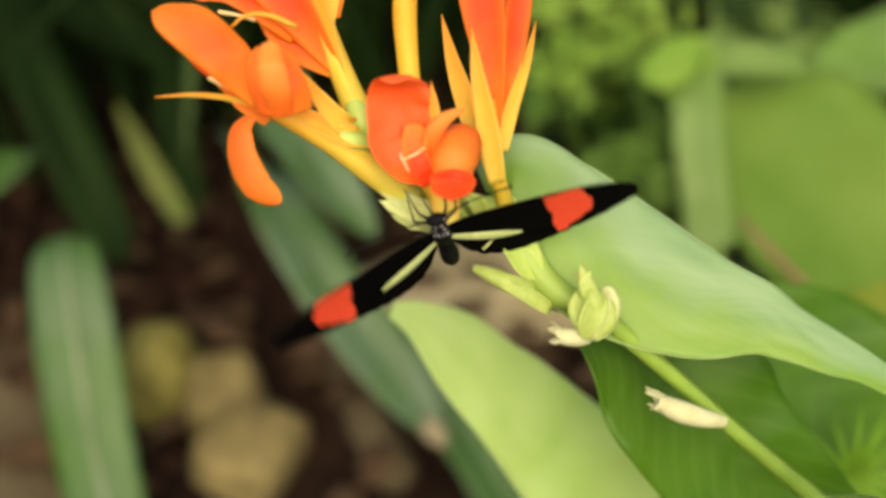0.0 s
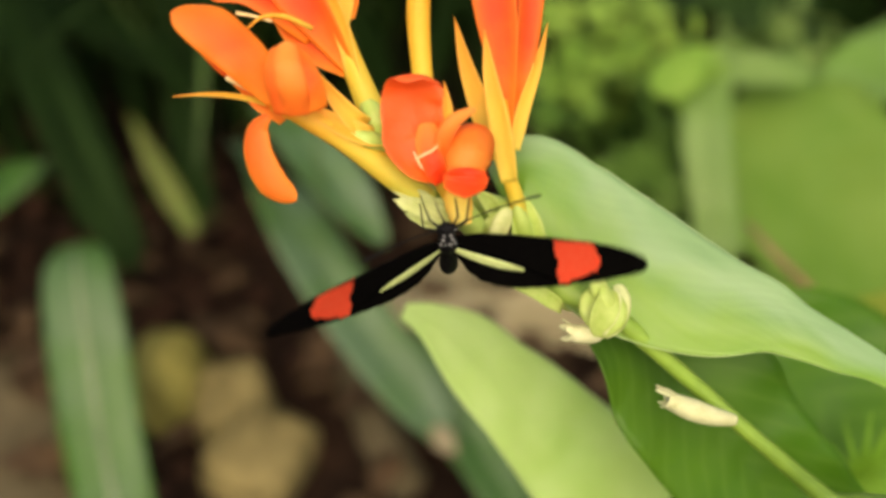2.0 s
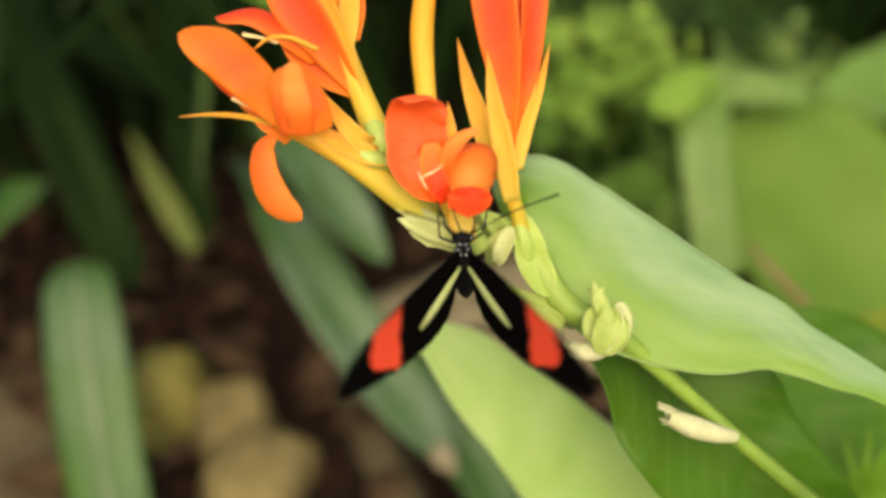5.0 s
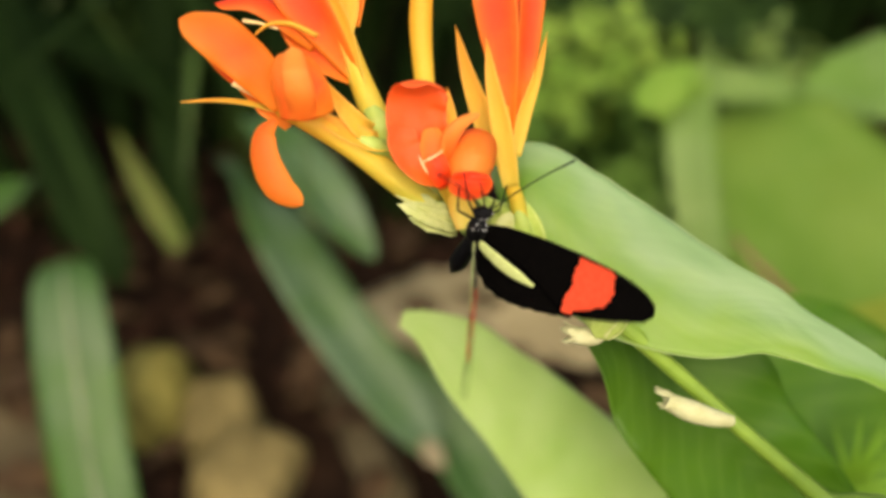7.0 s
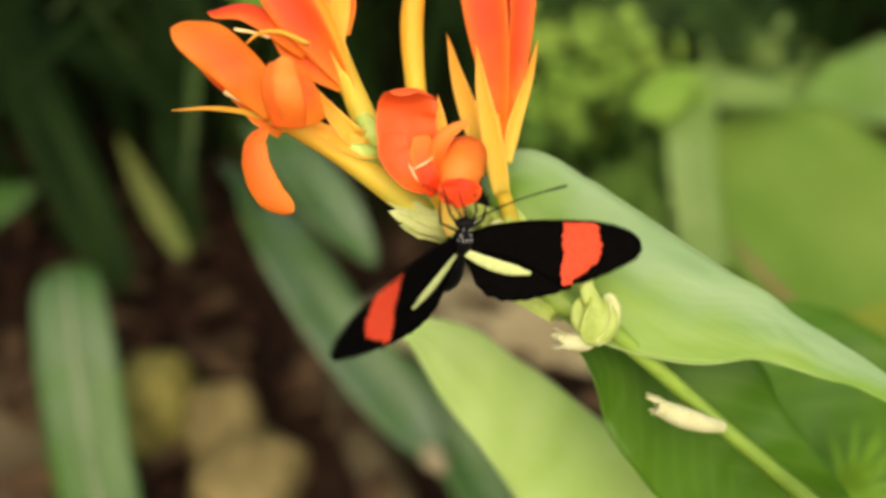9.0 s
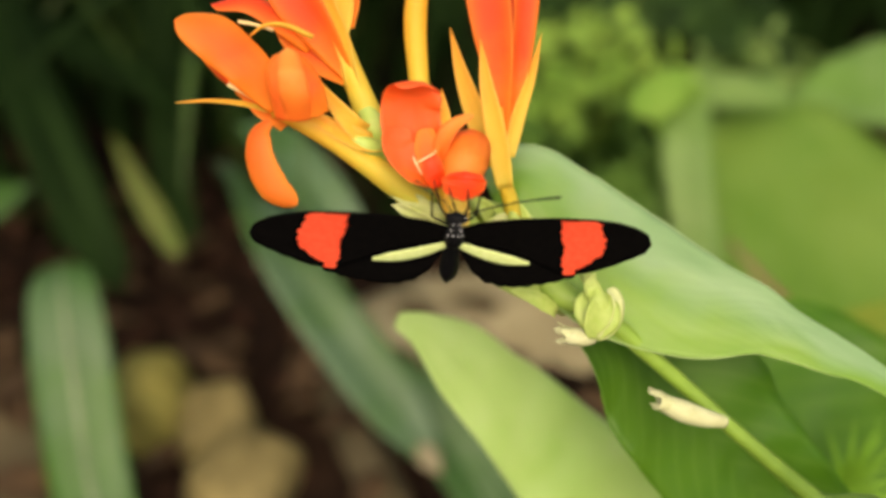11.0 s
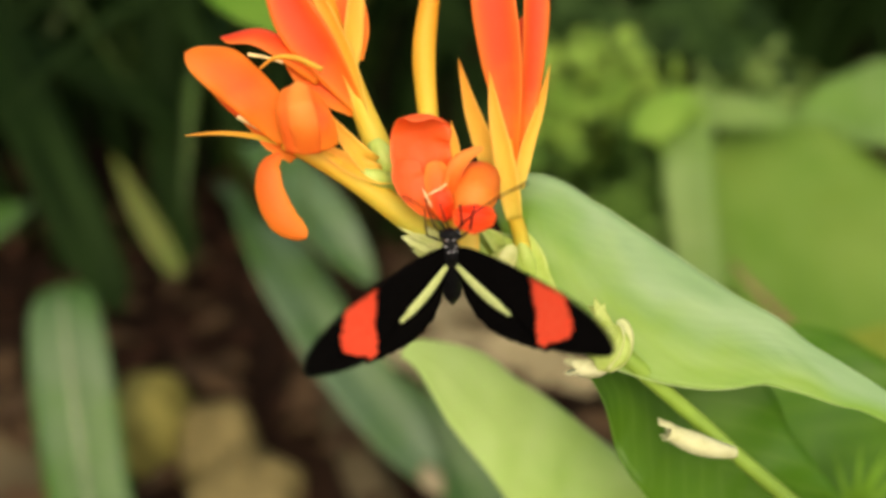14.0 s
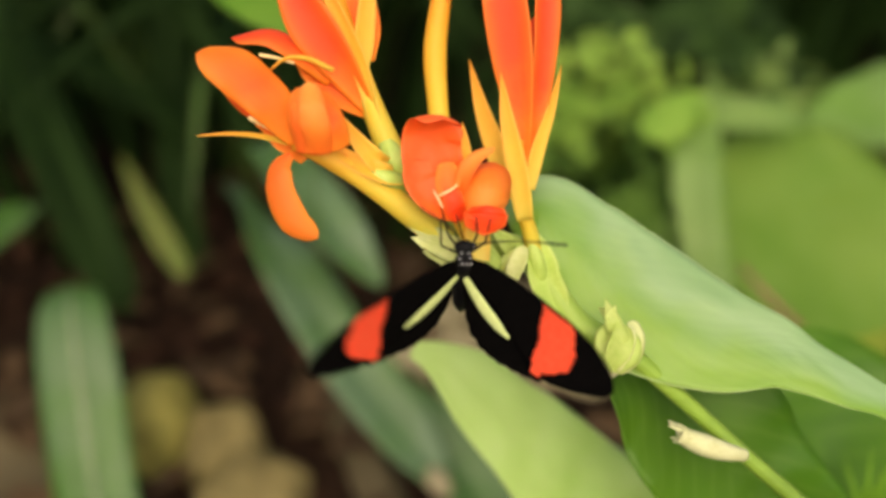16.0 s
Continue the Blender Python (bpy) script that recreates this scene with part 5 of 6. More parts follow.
# hip, knee and foot of each leg
for hip, knee, foot in (((-1.0, 2.6, -0.8), (-3.0, 5.4, -1.0), (-4.4, 9.4, -4.0)), ((-1.1, 1.4, -0.9), (-4.3, 2.9, -1.2), (-4.5, 6.6, -4.0)),
                        ((1.0, 2.6, -0.8), (2.2, 5.2, -1.5), (2.0, 7.4, -4.2)), ((1.1, 1.6, -0.9), (3.6, 3.8, -1.0), (4.6, 7.2, -4.0))):
    h, k, f = Vector(hip), Vector(knee), Vector(foot)
    limb("leg", BODY, [h, h.lerp(k, 0.5), h.lerp(k, 0.92), k.lerp(f, 0.06), k.lerp(f, 0.5), f], [0.24, 0.22, 0.2, 0.2, 0.17, 0.13], "thin black leg")


# ---- what moves ----
def motions():
    walk(butterfly, [
        (0.0, pose(0.00553, -0.03882, 0.28319, 106.6, -12.2, 5.1)),
        (0.1, pose(0.00511, -0.03920, 0.28314, 102.4, -10.4, 4.3)),
        (0.2, pose(0.00409, -0.03931, 0.28323, 99.0, -8.1, 4.0)),
        (0.3, pose(0.00377, -0.03901, 0.28361, 97.5, -11.5, 2.7)),
        (0.4, pose(0.00362, -0.03846, 0.28448, 95.9, -13.0, 1.8)),
        (0.5, pose(0.00344, -0.03836, 0.28530, 95.7, -10.3, 1.9)),
        (0.6, pose(0.00352, -0.03883, 0.28512, 96.5, -9.5, 1.9)),
        (0.7, pose(0.00433, -0.04018, 0.28336, 100.2, -9.5, 2.6)),
        (0.8, pose(0.00456, -0.04022, 0.28271, 100.9, -8.8, 3.0)),
        (0.9, pose(0.00478, -0.03976, 0.28266, 103.6, -7.3, 3.9)),
        (1.0, pose(0.00480, -0.03977, 0.28244, 105.3, -6.9, 4.3)),
        (1.1, pose(0.00513, -0.03950, 0.28300, 102.6, -5.7, 4.3)),
        (1.2, pose(0.00500, -0.03969, 0.28299, 98.9, -1.9, 4.7)),
        (1.3, pose(0.00435, -0.04003, 0.28292, 95.2, 0.5, 5.0)),
        (1.4, pose(0.00468, -0.04046, 0.28318, 94.5, -1.0, 4.7)),
        (1.5, pose(0.00514, -0.04095, 0.28339, 97.9, -1.0, 4.8)),
        (1.6, pose(0.00519, -0.04121, 0.28343, 99.2, -0.8, 4.8)),
        (1.7, pose(0.00527, -0.04145, 0.28302, 99.8, -1.5, 4.7)),
        (1.8, pose(0.00518, -0.04133, 0.28271, 100.8, -2.0, 4.8)),
        (1.9, pose(0.00490, -0.04122, 0.28245, 105.3, -1.5, 5.3)),
        (2.0, pose(0.00439, -0.04130, 0.28239, 108.5, -2.8, 5.1)),
        (2.1, pose(0.00436, -0.04188, 0.28203, 109.5, -5.2, 4.4)),
        (2.2, pose(0.00440, -0.04198, 0.28209, 110.0, -6.7, 4.0)),
        (2.3, pose(0.00394, -0.04173, 0.28208, 111.2, -7.1, 4.0)),
        (2.4, pose(0.00382, -0.04151, 0.28214, 112.5, -7.1, 4.2)),
        (2.5, pose(0.00377, -0.04134, 0.28241, 112.8, -7.1, 4.1)),
        (2.6, pose(0.00412, -0.04138, 0.28234, 112.2, -6.5, 4.2)),
        (2.7, pose(0.00403, -0.04158, 0.28204, 111.8, -6.5, 4.0)),
        (2.8, pose(0.00385, -0.04143, 0.28207, 111.0, -6.7, 3.7)),
        (2.9, pose(0.00372, -0.04114, 0.28217, 110.4, -6.7, 3.6)),
        (3.0, pose(0.00346, -0.04110, 0.28204, 110.0, -6.4, 3.8)),
        (3.1, pose(0.00334, -0.04126, 0.28182, 107.1, -5.2, 4.0)),
        (3.2, pose(0.00361, -0.04141, 0.28182, 102.2, -4.0, 4.2)),
        (3.3, pose(0.00317, -0.04142, 0.28220, 96.4, -4.2, 4.1)),
        (3.4, pose(0.00269, -0.04217, 0.28247, 96.8, -10.0, 3.3)),
        (3.5, pose(0.00361, -0.04300, 0.28269, 101.2, -7.3, 4.5)),
        (3.6, pose(0.00416, -0.04342, 0.28289, 100.0, -5.9, 4.2)),
        (3.7, pose(0.00434, -0.04373, 0.28305, 99.3, -5.1, 3.5)),
        (3.8, pose(0.00450, -0.04391, 0.28331, 99.9, -4.7, 2.5)),
        (3.9, pose(0.00467, -0.04402, 0.28356, 100.5, -4.4, 1.6)),
        (4.0, pose(0.00483, -0.04408, 0.28380, 100.7, -4.1, 0.9)),
        (4.1, pose(0.00501, -0.04411, 0.28403, 100.7, -3.7, 0.4)),
        (4.2, pose(0.00518, -0.04412, 0.28425, 100.5, -3.4, 0.0)),
        (4.3, pose(0.00536, -0.04413, 0.28447, 100.3, -3.2, -0.2)),
        (4.4, pose(0.00554, -0.04414, 0.28469, 100.1, -3.0, -0.3)),
        (4.5, pose(0.00573, -0.04414, 0.28490, 99.9, -2.7, -0.4)),
        (4.6, pose(0.00592, -0.04414, 0.28512, 99.6, -2.5, -0.4)),
        (4.7, pose(0.00611, -0.04414, 0.28533, 99.4, -2.4, -0.4)),
        (4.8, pose(0.00631, -0.04414, 0.28555, 99.1, -2.2, -0.3)),
        (4.9, pose(0.00651, -0.04413, 0.28576, 98.8, -2.0, -0.2)),
        (5.0, pose(0.00671, -0.04413, 0.28597, 98.6, -1.9, -0.0)),
        (5.1, pose(0.00691, -0.04412, 0.28618, 98.3, -1.8, 0.2)),
        (5.2, pose(0.00712, -0.04412, 0.28639, 98.0, -1.7, 0.5)),
        (5.3, pose(0.00732, -0.04411, 0.28660, 97.8, -1.6, 1.0)),
        (5.4, pose(0.00753, -0.04409, 0.28680, 97.5, -1.6, 1.6)),
        (5.5, pose(0.00773, -0.04407, 0.28699, 97.3, -1.6, 2.4)),
        (5.6, pose(0.00793, -0.04404, 0.28717, 97.1, -2.0, 3.5)),
        (5.7, pose(0.00807, -0.04400, 0.28732, 97.1, -2.6, 4.8)),
        (5.8, pose(0.00803, -0.04397, 0.28741, 97.5, -3.5, 6.2)),
        (5.9, pose(0.00733, -0.04403, 0.28733, 98.2, -3.2, 7.3)),
        (6.0, pose(0.00670, -0.04402, 0.28719, 97.2, -0.6, 8.5)),
        (6.1, pose(0.00605, -0.04405, 0.28701, 95.7, 4.6, 10.0)),
        (6.2, pose(0.00632, -0.04394, 0.28740, 93.6, 4.2, 10.9)),
        (6.3, pose(0.00693, -0.04352, 0.28820, 92.2, 2.4, 11.4)),
        (6.4, pose(0.00744, -0.04313, 0.28887, 92.2, 1.4, 11.7)),
        (6.5, pose(0.00767, -0.04339, 0.28836, 91.3, 6.0, 12.3)),
        (6.6, pose(0.00788, -0.04346, 0.28808, 90.8, 7.4, 12.7)),
        (6.7, pose(0.00822, -0.04332, 0.28806, 89.9, 5.1, 12.6)),
        (6.8, pose(0.00836, -0.04320, 0.28825, 94.0, 5.7, 12.7)),
        (6.9, pose(0.00867, -0.04374, 0.28759, 101.9, 10.1, 13.1)),
        (7.0, pose(0.00898, -0.04373, 0.28778, 101.6, 13.2, 14.1)),
        (7.1, pose(0.00926, -0.04429, 0.28744, 102.2, 11.8, 14.2)),
        (7.2, pose(0.00982, -0.04448, 0.28746, 100.9, 9.9, 14.4)),
        (7.3, pose(0.01020, -0.04434, 0.28772, 99.7, 8.0, 14.3)),
        (7.4, pose(0.01042, -0.04396, 0.28806, 98.4, 8.9, 14.3)),
        (7.5, pose(0.01065, -0.04370, 0.28837, 99.4, 9.6, 13.4)),
        (7.6, pose(0.01000, -0.04342, 0.28838, 95.6, 12.7, 13.6)),
        (7.7, pose(0.00915, -0.04309, 0.28865, 94.1, 7.7, 12.0)),
        (7.8, pose(0.00981, -0.04321, 0.28888, 94.0, 8.6, 11.3)),
        (7.9, pose(0.00975, -0.04323, 0.28913, 95.9, 9.5, 10.8)),
        (8.0, pose(0.00942, -0.04269, 0.28987, 92.6, 13.1, 11.8)),
        (8.1, pose(0.00879, -0.04314, 0.28957, 91.9, 9.6, 11.9)),
        (8.2, pose(0.00781, -0.04368, 0.28883, 90.6, 8.1, 11.8)),
        (8.3, pose(0.00754, -0.04403, 0.28810, 90.7, 10.9, 11.5)),
        (8.4, pose(0.00788, -0.04357, 0.28865, 90.9, 7.0, 11.0)),
        (8.5, pose(0.00876, -0.04322, 0.28941, 90.6, 5.4, 11.0)),
        (8.6, pose(0.00877, -0.04359, 0.28916, 92.7, 5.0, 11.0)),
        (8.7, pose(0.00793, -0.04387, 0.28876, 93.3, 4.7, 11.2)),
        (8.8, pose(0.00700, -0.04415, 0.28826, 93.7, 5.9, 11.6)),
        (8.9, pose(0.00722, -0.04498, 0.28743, 96.0, 9.1, 11.8)),
        (9.0, pose(0.00819, -0.04518, 0.28764, 94.8, 8.3, 11.9)),
        (9.1, pose(0.00842, -0.04590, 0.28699, 94.3, 6.7, 11.4)),
        (9.2, pose(0.00884, -0.04633, 0.28666, 94.7, 5.7, 10.4)),
        (9.3, pose(0.00886, -0.04650, 0.28669, 95.5, 5.0, 8.4)),
        (9.4, pose(0.00877, -0.04656, 0.28679, 96.2, 4.8, 6.5)),
        (9.5, pose(0.00865, -0.04657, 0.28690, 96.5, 4.8, 5.0)),
        (9.6, pose(0.00852, -0.04655, 0.28699, 96.7, 5.0, 3.9)),
        (9.7, pose(0.00837, -0.04651, 0.28707, 96.8, 5.1, 3.1)),
        (9.8, pose(0.00822, -0.04647, 0.28715, 96.8, 5.2, 2.6)),
        (9.9, pose(0.00807, -0.04642, 0.28722, 96.9, 5.2, 2.2)),
        (10.0, pose(0.00791, -0.04637, 0.28728, 97.0, 5.3, 2.0)),
        (10.1, pose(0.00774, -0.04632, 0.28735, 97.1, 5.3, 1.8)),
        (10.2, pose(0.00757, -0.04626, 0.28741, 97.2, 5.3, 1.7)),
        (10.3, pose(0.00739, -0.04621, 0.28746, 97.3, 5.3, 1.6)),
        (10.4, pose(0.00720, -0.04616, 0.28752, 97.4, 5.2, 1.6)),
        (10.5, pose(0.00701, -0.04610, 0.28757, 97.5, 5.2, 1.7)),
        (10.6, pose(0.00681, -0.04604, 0.28761, 97.6, 5.2, 1.7)),
        (10.7, pose(0.00661, -0.04597, 0.28765, 97.7, 5.1, 1.9)),
        (10.8, pose(0.00640, -0.04590, 0.28769, 97.8, 5.1, 2.1)),
        (10.9, pose(0.00618, -0.04581, 0.28771, 97.8, 4.9, 2.4)),
        (11.0, pose(0.00596, -0.04571, 0.28773, 97.6, 4.7, 2.8)),
        (11.1, pose(0.00574, -0.04558, 0.28772, 97.0, 4.1, 3.4)),
        (11.2, pose(0.00552, -0.04541, 0.28770, 96.0, 3.0, 4.0)),
        (11.3, pose(0.00537, -0.04523, 0.28765, 95.0, 1.5, 4.7)),
        (11.4, pose(0.00551, -0.04517, 0.28764, 96.1, 1.5, 5.2)),
        (11.5, pose(0.00586, -0.04487, 0.28795, 97.3, 1.8, 5.6)),
        (11.6, pose(0.00583, -0.04475, 0.28785, 97.5, 1.6, 5.8)),
        (11.7, pose(0.00578, -0.04456, 0.28770, 97.6, 1.3, 5.9)),
        (11.8, pose(0.00556, -0.04434, 0.28739, 97.0, 2.6, 6.3)),
        (11.9, pose(0.00592, -0.04441, 0.28688, 97.2, 8.5, 7.6)),
        (12.0, pose(0.00667, -0.04455, 0.28660, 96.1, 6.8, 7.9)),
        (12.1, pose(0.00728, -0.04459, 0.28661, 95.5, 0.3, 7.2)),
        (12.2, pose(0.00704, -0.04453, 0.28687, 95.1, -0.9, 7.0)),
        (12.3, pose(0.00737, -0.04444, 0.28704, 95.5, -1.1, 6.8)),
        (12.4, pose(0.00716, -0.04445, 0.28679, 95.4, 0.8, 6.9)),
        (12.5, pose(0.00579, -0.04435, 0.28677, 94.9, 4.3, 7.1)),
        (12.6, pose(0.00519, -0.04449, 0.28681, 95.2, 1.0, 6.1)),
        (12.7, pose(0.00546, -0.04486, 0.28692, 96.2, -0.3, 5.1)),
        (12.8, pose(0.00519, -0.04515, 0.28688, 95.7, -1.3, 4.3)),
        (12.9, pose(0.00388, -0.04537, 0.28645, 93.2, -3.3, 2.6)),
        (13.0, pose(0.00385, -0.04469, 0.28706, 90.6, -3.2, 2.3)),
        (13.1, pose(0.00301, -0.04375, 0.28783, 87.6, -2.4, 1.9)),
        (13.2, pose(0.00260, -0.04342, 0.28825, 86.0, -3.0, 1.1)),
        (13.3, pose(0.00293, -0.04365, 0.28878, 89.8, -1.1, 1.2)),
        (13.4, pose(0.00284, -0.04358, 0.28953, 92.6, -3.7, 1.3)),
        (13.5, pose(0.00379, -0.04408, 0.28926, 95.0, -2.9, 1.7)),
        (13.6, pose(0.00394, -0.04439, 0.28905, 96.2, -1.8, 2.0)),
        (13.7, pose(0.00371, -0.04426, 0.28923, 94.4, -1.3, 1.8)),
        (13.8, pose(0.00319, -0.04419, 0.28929, 93.6, -3.0, 1.5)),
        (13.9, pose(0.00315, -0.04390, 0.28960, 92.3, -3.1, 1.3)),
        (14.0, pose(0.00349, -0.04372, 0.28992, 92.8, -2.0, 1.2)),
        (14.1, pose(0.00354, -0.04371, 0.28996, 92.7, -1.4, 1.1)),
        (14.2, pose(0.00362, -0.04377, 0.28997, 94.2, -1.4, 0.9)),
        (14.3, pose(0.00366, -0.04389, 0.28984, 95.4, -1.0, 0.9)),
        (14.4, pose(0.00369, -0.04398, 0.28967, 95.4, -0.1, 0.5)),
        (14.5, pose(0.00391, -0.04430, 0.28920, 96.4, 1.4, 0.1)),
        (14.6, pose(0.00400, -0.04460, 0.28857, 94.5, 1.0, -0.1)),
        (14.7, pose(0.00423, -0.04451, 0.28845, 92.1, 1.8, -0.5)),
        (14.8, pose(0.00430, -0.04470, 0.28832, 93.2, 1.9, -0.6)),
        (14.9, pose(0.00447, -0.04457, 0.28850, 93.1, 2.0, -0.3)),
        (15.0, pose(0.00413, -0.04466, 0.28849, 95.5, 3.0, -0.4)),
        (15.1, pose(0.00409, -0.04469, 0.28845, 95.5, 2.9, -0.1)),
        (15.2, pose(0.00381, -0.04477, 0.28832, 96.5, 2.9, -0.4)),
        (15.3, pose(0.00378, -0.04451, 0.28843, 94.1, 1.3, -0.0)),
        (15.4, pose(0.00399, -0.04462, 0.28821, 94.1, 0.9, 0.1)),
        (15.5, pose(0.00420, -0.04448, 0.28845, 95.2, 1.6, 0.4)),
        (15.6, pose(0.00417, -0.04429, 0.28893, 97.8, 2.8, 0.7)),
        (15.7, pose(0.00436, -0.04389, 0.28950, 97.7, 2.7, 1.2)),
        (15.8, pose(0.00421, -0.04380, 0.28960, 97.7, 1.3, 1.3)),
        (15.9, pose(0.00420, -0.04412, 0.28907, 96.7, 1.1, 1.4)),
        (16.0, pose(0.00389, -0.04465, 0.28828, 96.3, 1.6, 1.1)),
    ])
    walk(wing_left, [
        (0.0, pose(0, 0, 0, 9.9, 25.0, 2.9)),
        (0.1, pose(0, 0, 0, 7.6, 1.2, 2.5)),
        (0.2, pose(0, 0, 0, 6.3, -3.5, 2.0)),
        (0.3, pose(0, 0, 0, 5.7, 0.2, 2.4)),
        (0.4, pose(0, 0, 0, 5.1, 26.1, 2.1)),
        (0.5, pose(0, 0, 0, 4.3, 58.8, 1.6)),
        (0.6, pose(0, 0, 0, 2.7, 70.9, 1.5)),
        (0.7, pose(0, 0, 0, 1.4, 70.8, 1.9)),
        (0.8, pose(0, 0, 0, 2.2, 58.0, 1.9)),
        (0.9, pose(0, 0, 0, 5.0, 40.6, 2.0)),
        (1.0, pose(0, 0, 0, 7.5, 25.7, 2.3)),
        (1.1, pose(0, 0, 0, 8.4, 12.0, 1.7)),
        (1.2, pose(0, 0, 0, 7.9, 19.2, 0.4)),
        (1.3, pose(0, 0, 0, 6.2, 37.4, -0.7)),
        (1.4, pose(0, 0, 0, 4.5, 51.2, -0.5)),
        (1.5, pose(0, 0, 0, 4.2, 70.2, 0.1)),
        (1.6, pose(0, 0, 0, 3.5, 77.0, 0.6)),
        (1.7, pose(0, 0, 0, 2.9, 66.3, 1.1)),
        (1.8, pose(0, 0, 0, 3.7, 51.4, 1.5)),
        (1.9, pose(0, 0, 0, 6.8, 38.1, 2.0)),
        (2.0, pose(0, 0, 0, 9.1, 24.9, 2.7)),
        (2.1, pose(0, 0, 0, 9.9, 8.8, 2.9)),
        (2.2, pose(0, 0, 0, 9.9, 4.6, 3.0)),
        (2.3, pose(0, 0, 0, 9.7, 18.4, 3.3)),
        (2.4, pose(0, 0, 0, 8.9, 31.8, 3.5)),
        (2.5, pose(0, 0, 0, 7.5, 48.0, 3.4)),
        (2.6, pose(0, 0, 0, 6.8, 55.9, 2.9)),
        (2.7, pose(0, 0, 0, 6.5, 62.9, 2.5)),
        (2.8, pose(0, 0, 0, 6.7, 58.2, 2.1)),
        (2.9, pose(0, 0, 0, 7.3, 48.5, 1.6)),
        (3.0, pose(0, 0, 0, 8.0, 40.9, 1.0)),
        (3.1, pose(0, 0, 0, 8.4, 26.7, -0.4)),
        (3.2, pose(0, 0, 0, 7.6, 22.0, -2.2)),
        (3.3, pose(0, 0, 0, 5.4, 41.0, -3.5)),
        (3.4, pose(0, 0, 0, 3.2, 51.9, -2.3)),
        (3.5, pose(0, 0, 0, 3.2, 77.0, -1.6)),
        (3.6, pose(0, 0, 0, 3.2, 84.4, -1.2)),
        (3.7, pose(0, 0, 0, 3.1, 87.3, -1.0)),
        (3.8, pose(0, 0, 0, 2.5, 76.9, -0.6)),
        (3.9, pose(0, 0, 0, 1.8, 60.1, -0.4)),
        (4.0, pose(0, 0, 0, 1.3, 38.7, -0.2)),
        (4.1, pose(0, 0, 0, 1.0, 19.3, -0.1)),
        (4.2, pose(0, 0, 0, 0.7, 8.3, -0.1)),
        (4.3, pose(0, 0, 0, 0.5, 9.2, -0.0)),
        (4.4, pose(0, 0, 0, 0.4, 21.8, -0.0)),
        (4.5, pose(0, 0, 0, 0.3, 42.0, -0.0)),
        (4.6, pose(0, 0, 0, 0.2, 63.1, -0.0)),
        (4.7, pose(0, 0, 0, 0.2, 78.4, -0.0)),
        (4.8, pose(0, 0, 0, 0.2, 82.7, 0.0)),
        (4.9, pose(0, 0, 0, 0.2, 74.8, 0.0)),
        (5.0, pose(0, 0, 0, 0.3, 57.1, 0.0)),
        (5.1, pose(0, 0, 0, 0.4, 35.5, 0.0)),
        (5.2, pose(0, 0, 0, 0.5, 17.0, 0.1)),
        (5.3, pose(0, 0, 0, 0.7, 7.6, 0.1)),
        (5.4, pose(0, 0, 0, 1.0, 10.4, 0.2)),
        (5.5, pose(0, 0, 0, 1.5, 24.5, 0.4)),
        (5.6, pose(0, 0, 0, 2.0, 45.3, 0.7)),
        (5.7, pose(0, 0, 0, 2.8, 65.7, 1.0)),
        (5.8, pose(0, 0, 0, 3.7, 75.7, 1.5)),
        (5.9, pose(0, 0, 0, 4.6, 76.2, 1.8)),
        (6.0, pose(0, 0, 0, 5.4, 71.3, 1.6)),
        (6.1, pose(0, 0, 0, 6.6, 47.9, 1.0)),
        (6.2, pose(0, 0, 0, 6.3, 35.7, 0.6)),
        (6.3, pose(0, 0, 0, 5.3, 21.1, 0.4)),
        (6.4, pose(0, 0, 0, 4.3, 8.3, 0.5)),
        (6.5, pose(0, 0, 0, 2.8, 32.4, 1.0)),
        (6.6, pose(0, 0, 0, -0.3, 41.6, 1.9)),
        (6.7, pose(0, 0, 0, -4.4, 64.2, 2.2)),
        (6.8, pose(0, 0, 0, -7.1, 73.9, 2.3)),
        (6.9, pose(0, 0, 0, -8.3, 86.1, 2.2)),
        (7.0, pose(0, 0, 0, -9.6, 75.7, 2.0)),
        (7.1, pose(0, 0, 0, -8.0, 59.8, 1.7)),
        (7.2, pose(0, 0, 0, -5.7, 49.3, 0.6)),
        (7.3, pose(0, 0, 0, -3.5, 31.8, -0.4)),
        (7.4, pose(0, 0, 0, -0.9, 24.4, -1.4)),
        (7.5, pose(0, 0, 0, 2.9, 25.9, -1.2)),
        (7.6, pose(0, 0, 0, 2.3, 34.0, -0.9)),
        (7.7, pose(0, 0, 0, -0.8, 49.4, 0.6)),
        (7.8, pose(0, 0, 0, -2.6, 67.8, 1.2)),
        (7.9, pose(0, 0, 0, -4.2, 73.0, 2.0)),
        (8.0, pose(0, 0, 0, -4.1, 67.4, 1.9)),
        (8.1, pose(0, 0, 0, -3.2, 45.2, 2.2)),
        (8.2, pose(0, 0, 0, -2.1, 30.2, 1.8)),
        (8.3, pose(0, 0, 0, -0.4, 37.3, 1.7)),
        (8.4, pose(0, 0, 0, 0.2, 51.3, 1.9)),
        (8.5, pose(0, 0, 0, 1.5, 72.2, 1.6)),
        (8.6, pose(0, 0, 0, 0.9, 75.8, 1.6)),
        (8.7, pose(0, 0, 0, -0.7, 75.1, 1.8)),
        (8.8, pose(0, 0, 0, -2.1, 68.6, 1.9)),
        (8.9, pose(0, 0, 0, -1.9, 53.3, 1.8)),
        (9.0, pose(0, 0, 0, -2.0, 45.1, 1.3)),
        (9.1, pose(0, 0, 0, -2.3, 32.0, 0.9)),
        (9.2, pose(0, 0, 0, -2.0, 24.7, 0.4)),
        (9.3, pose(0, 0, 0, -1.6, 10.0, 0.2)),
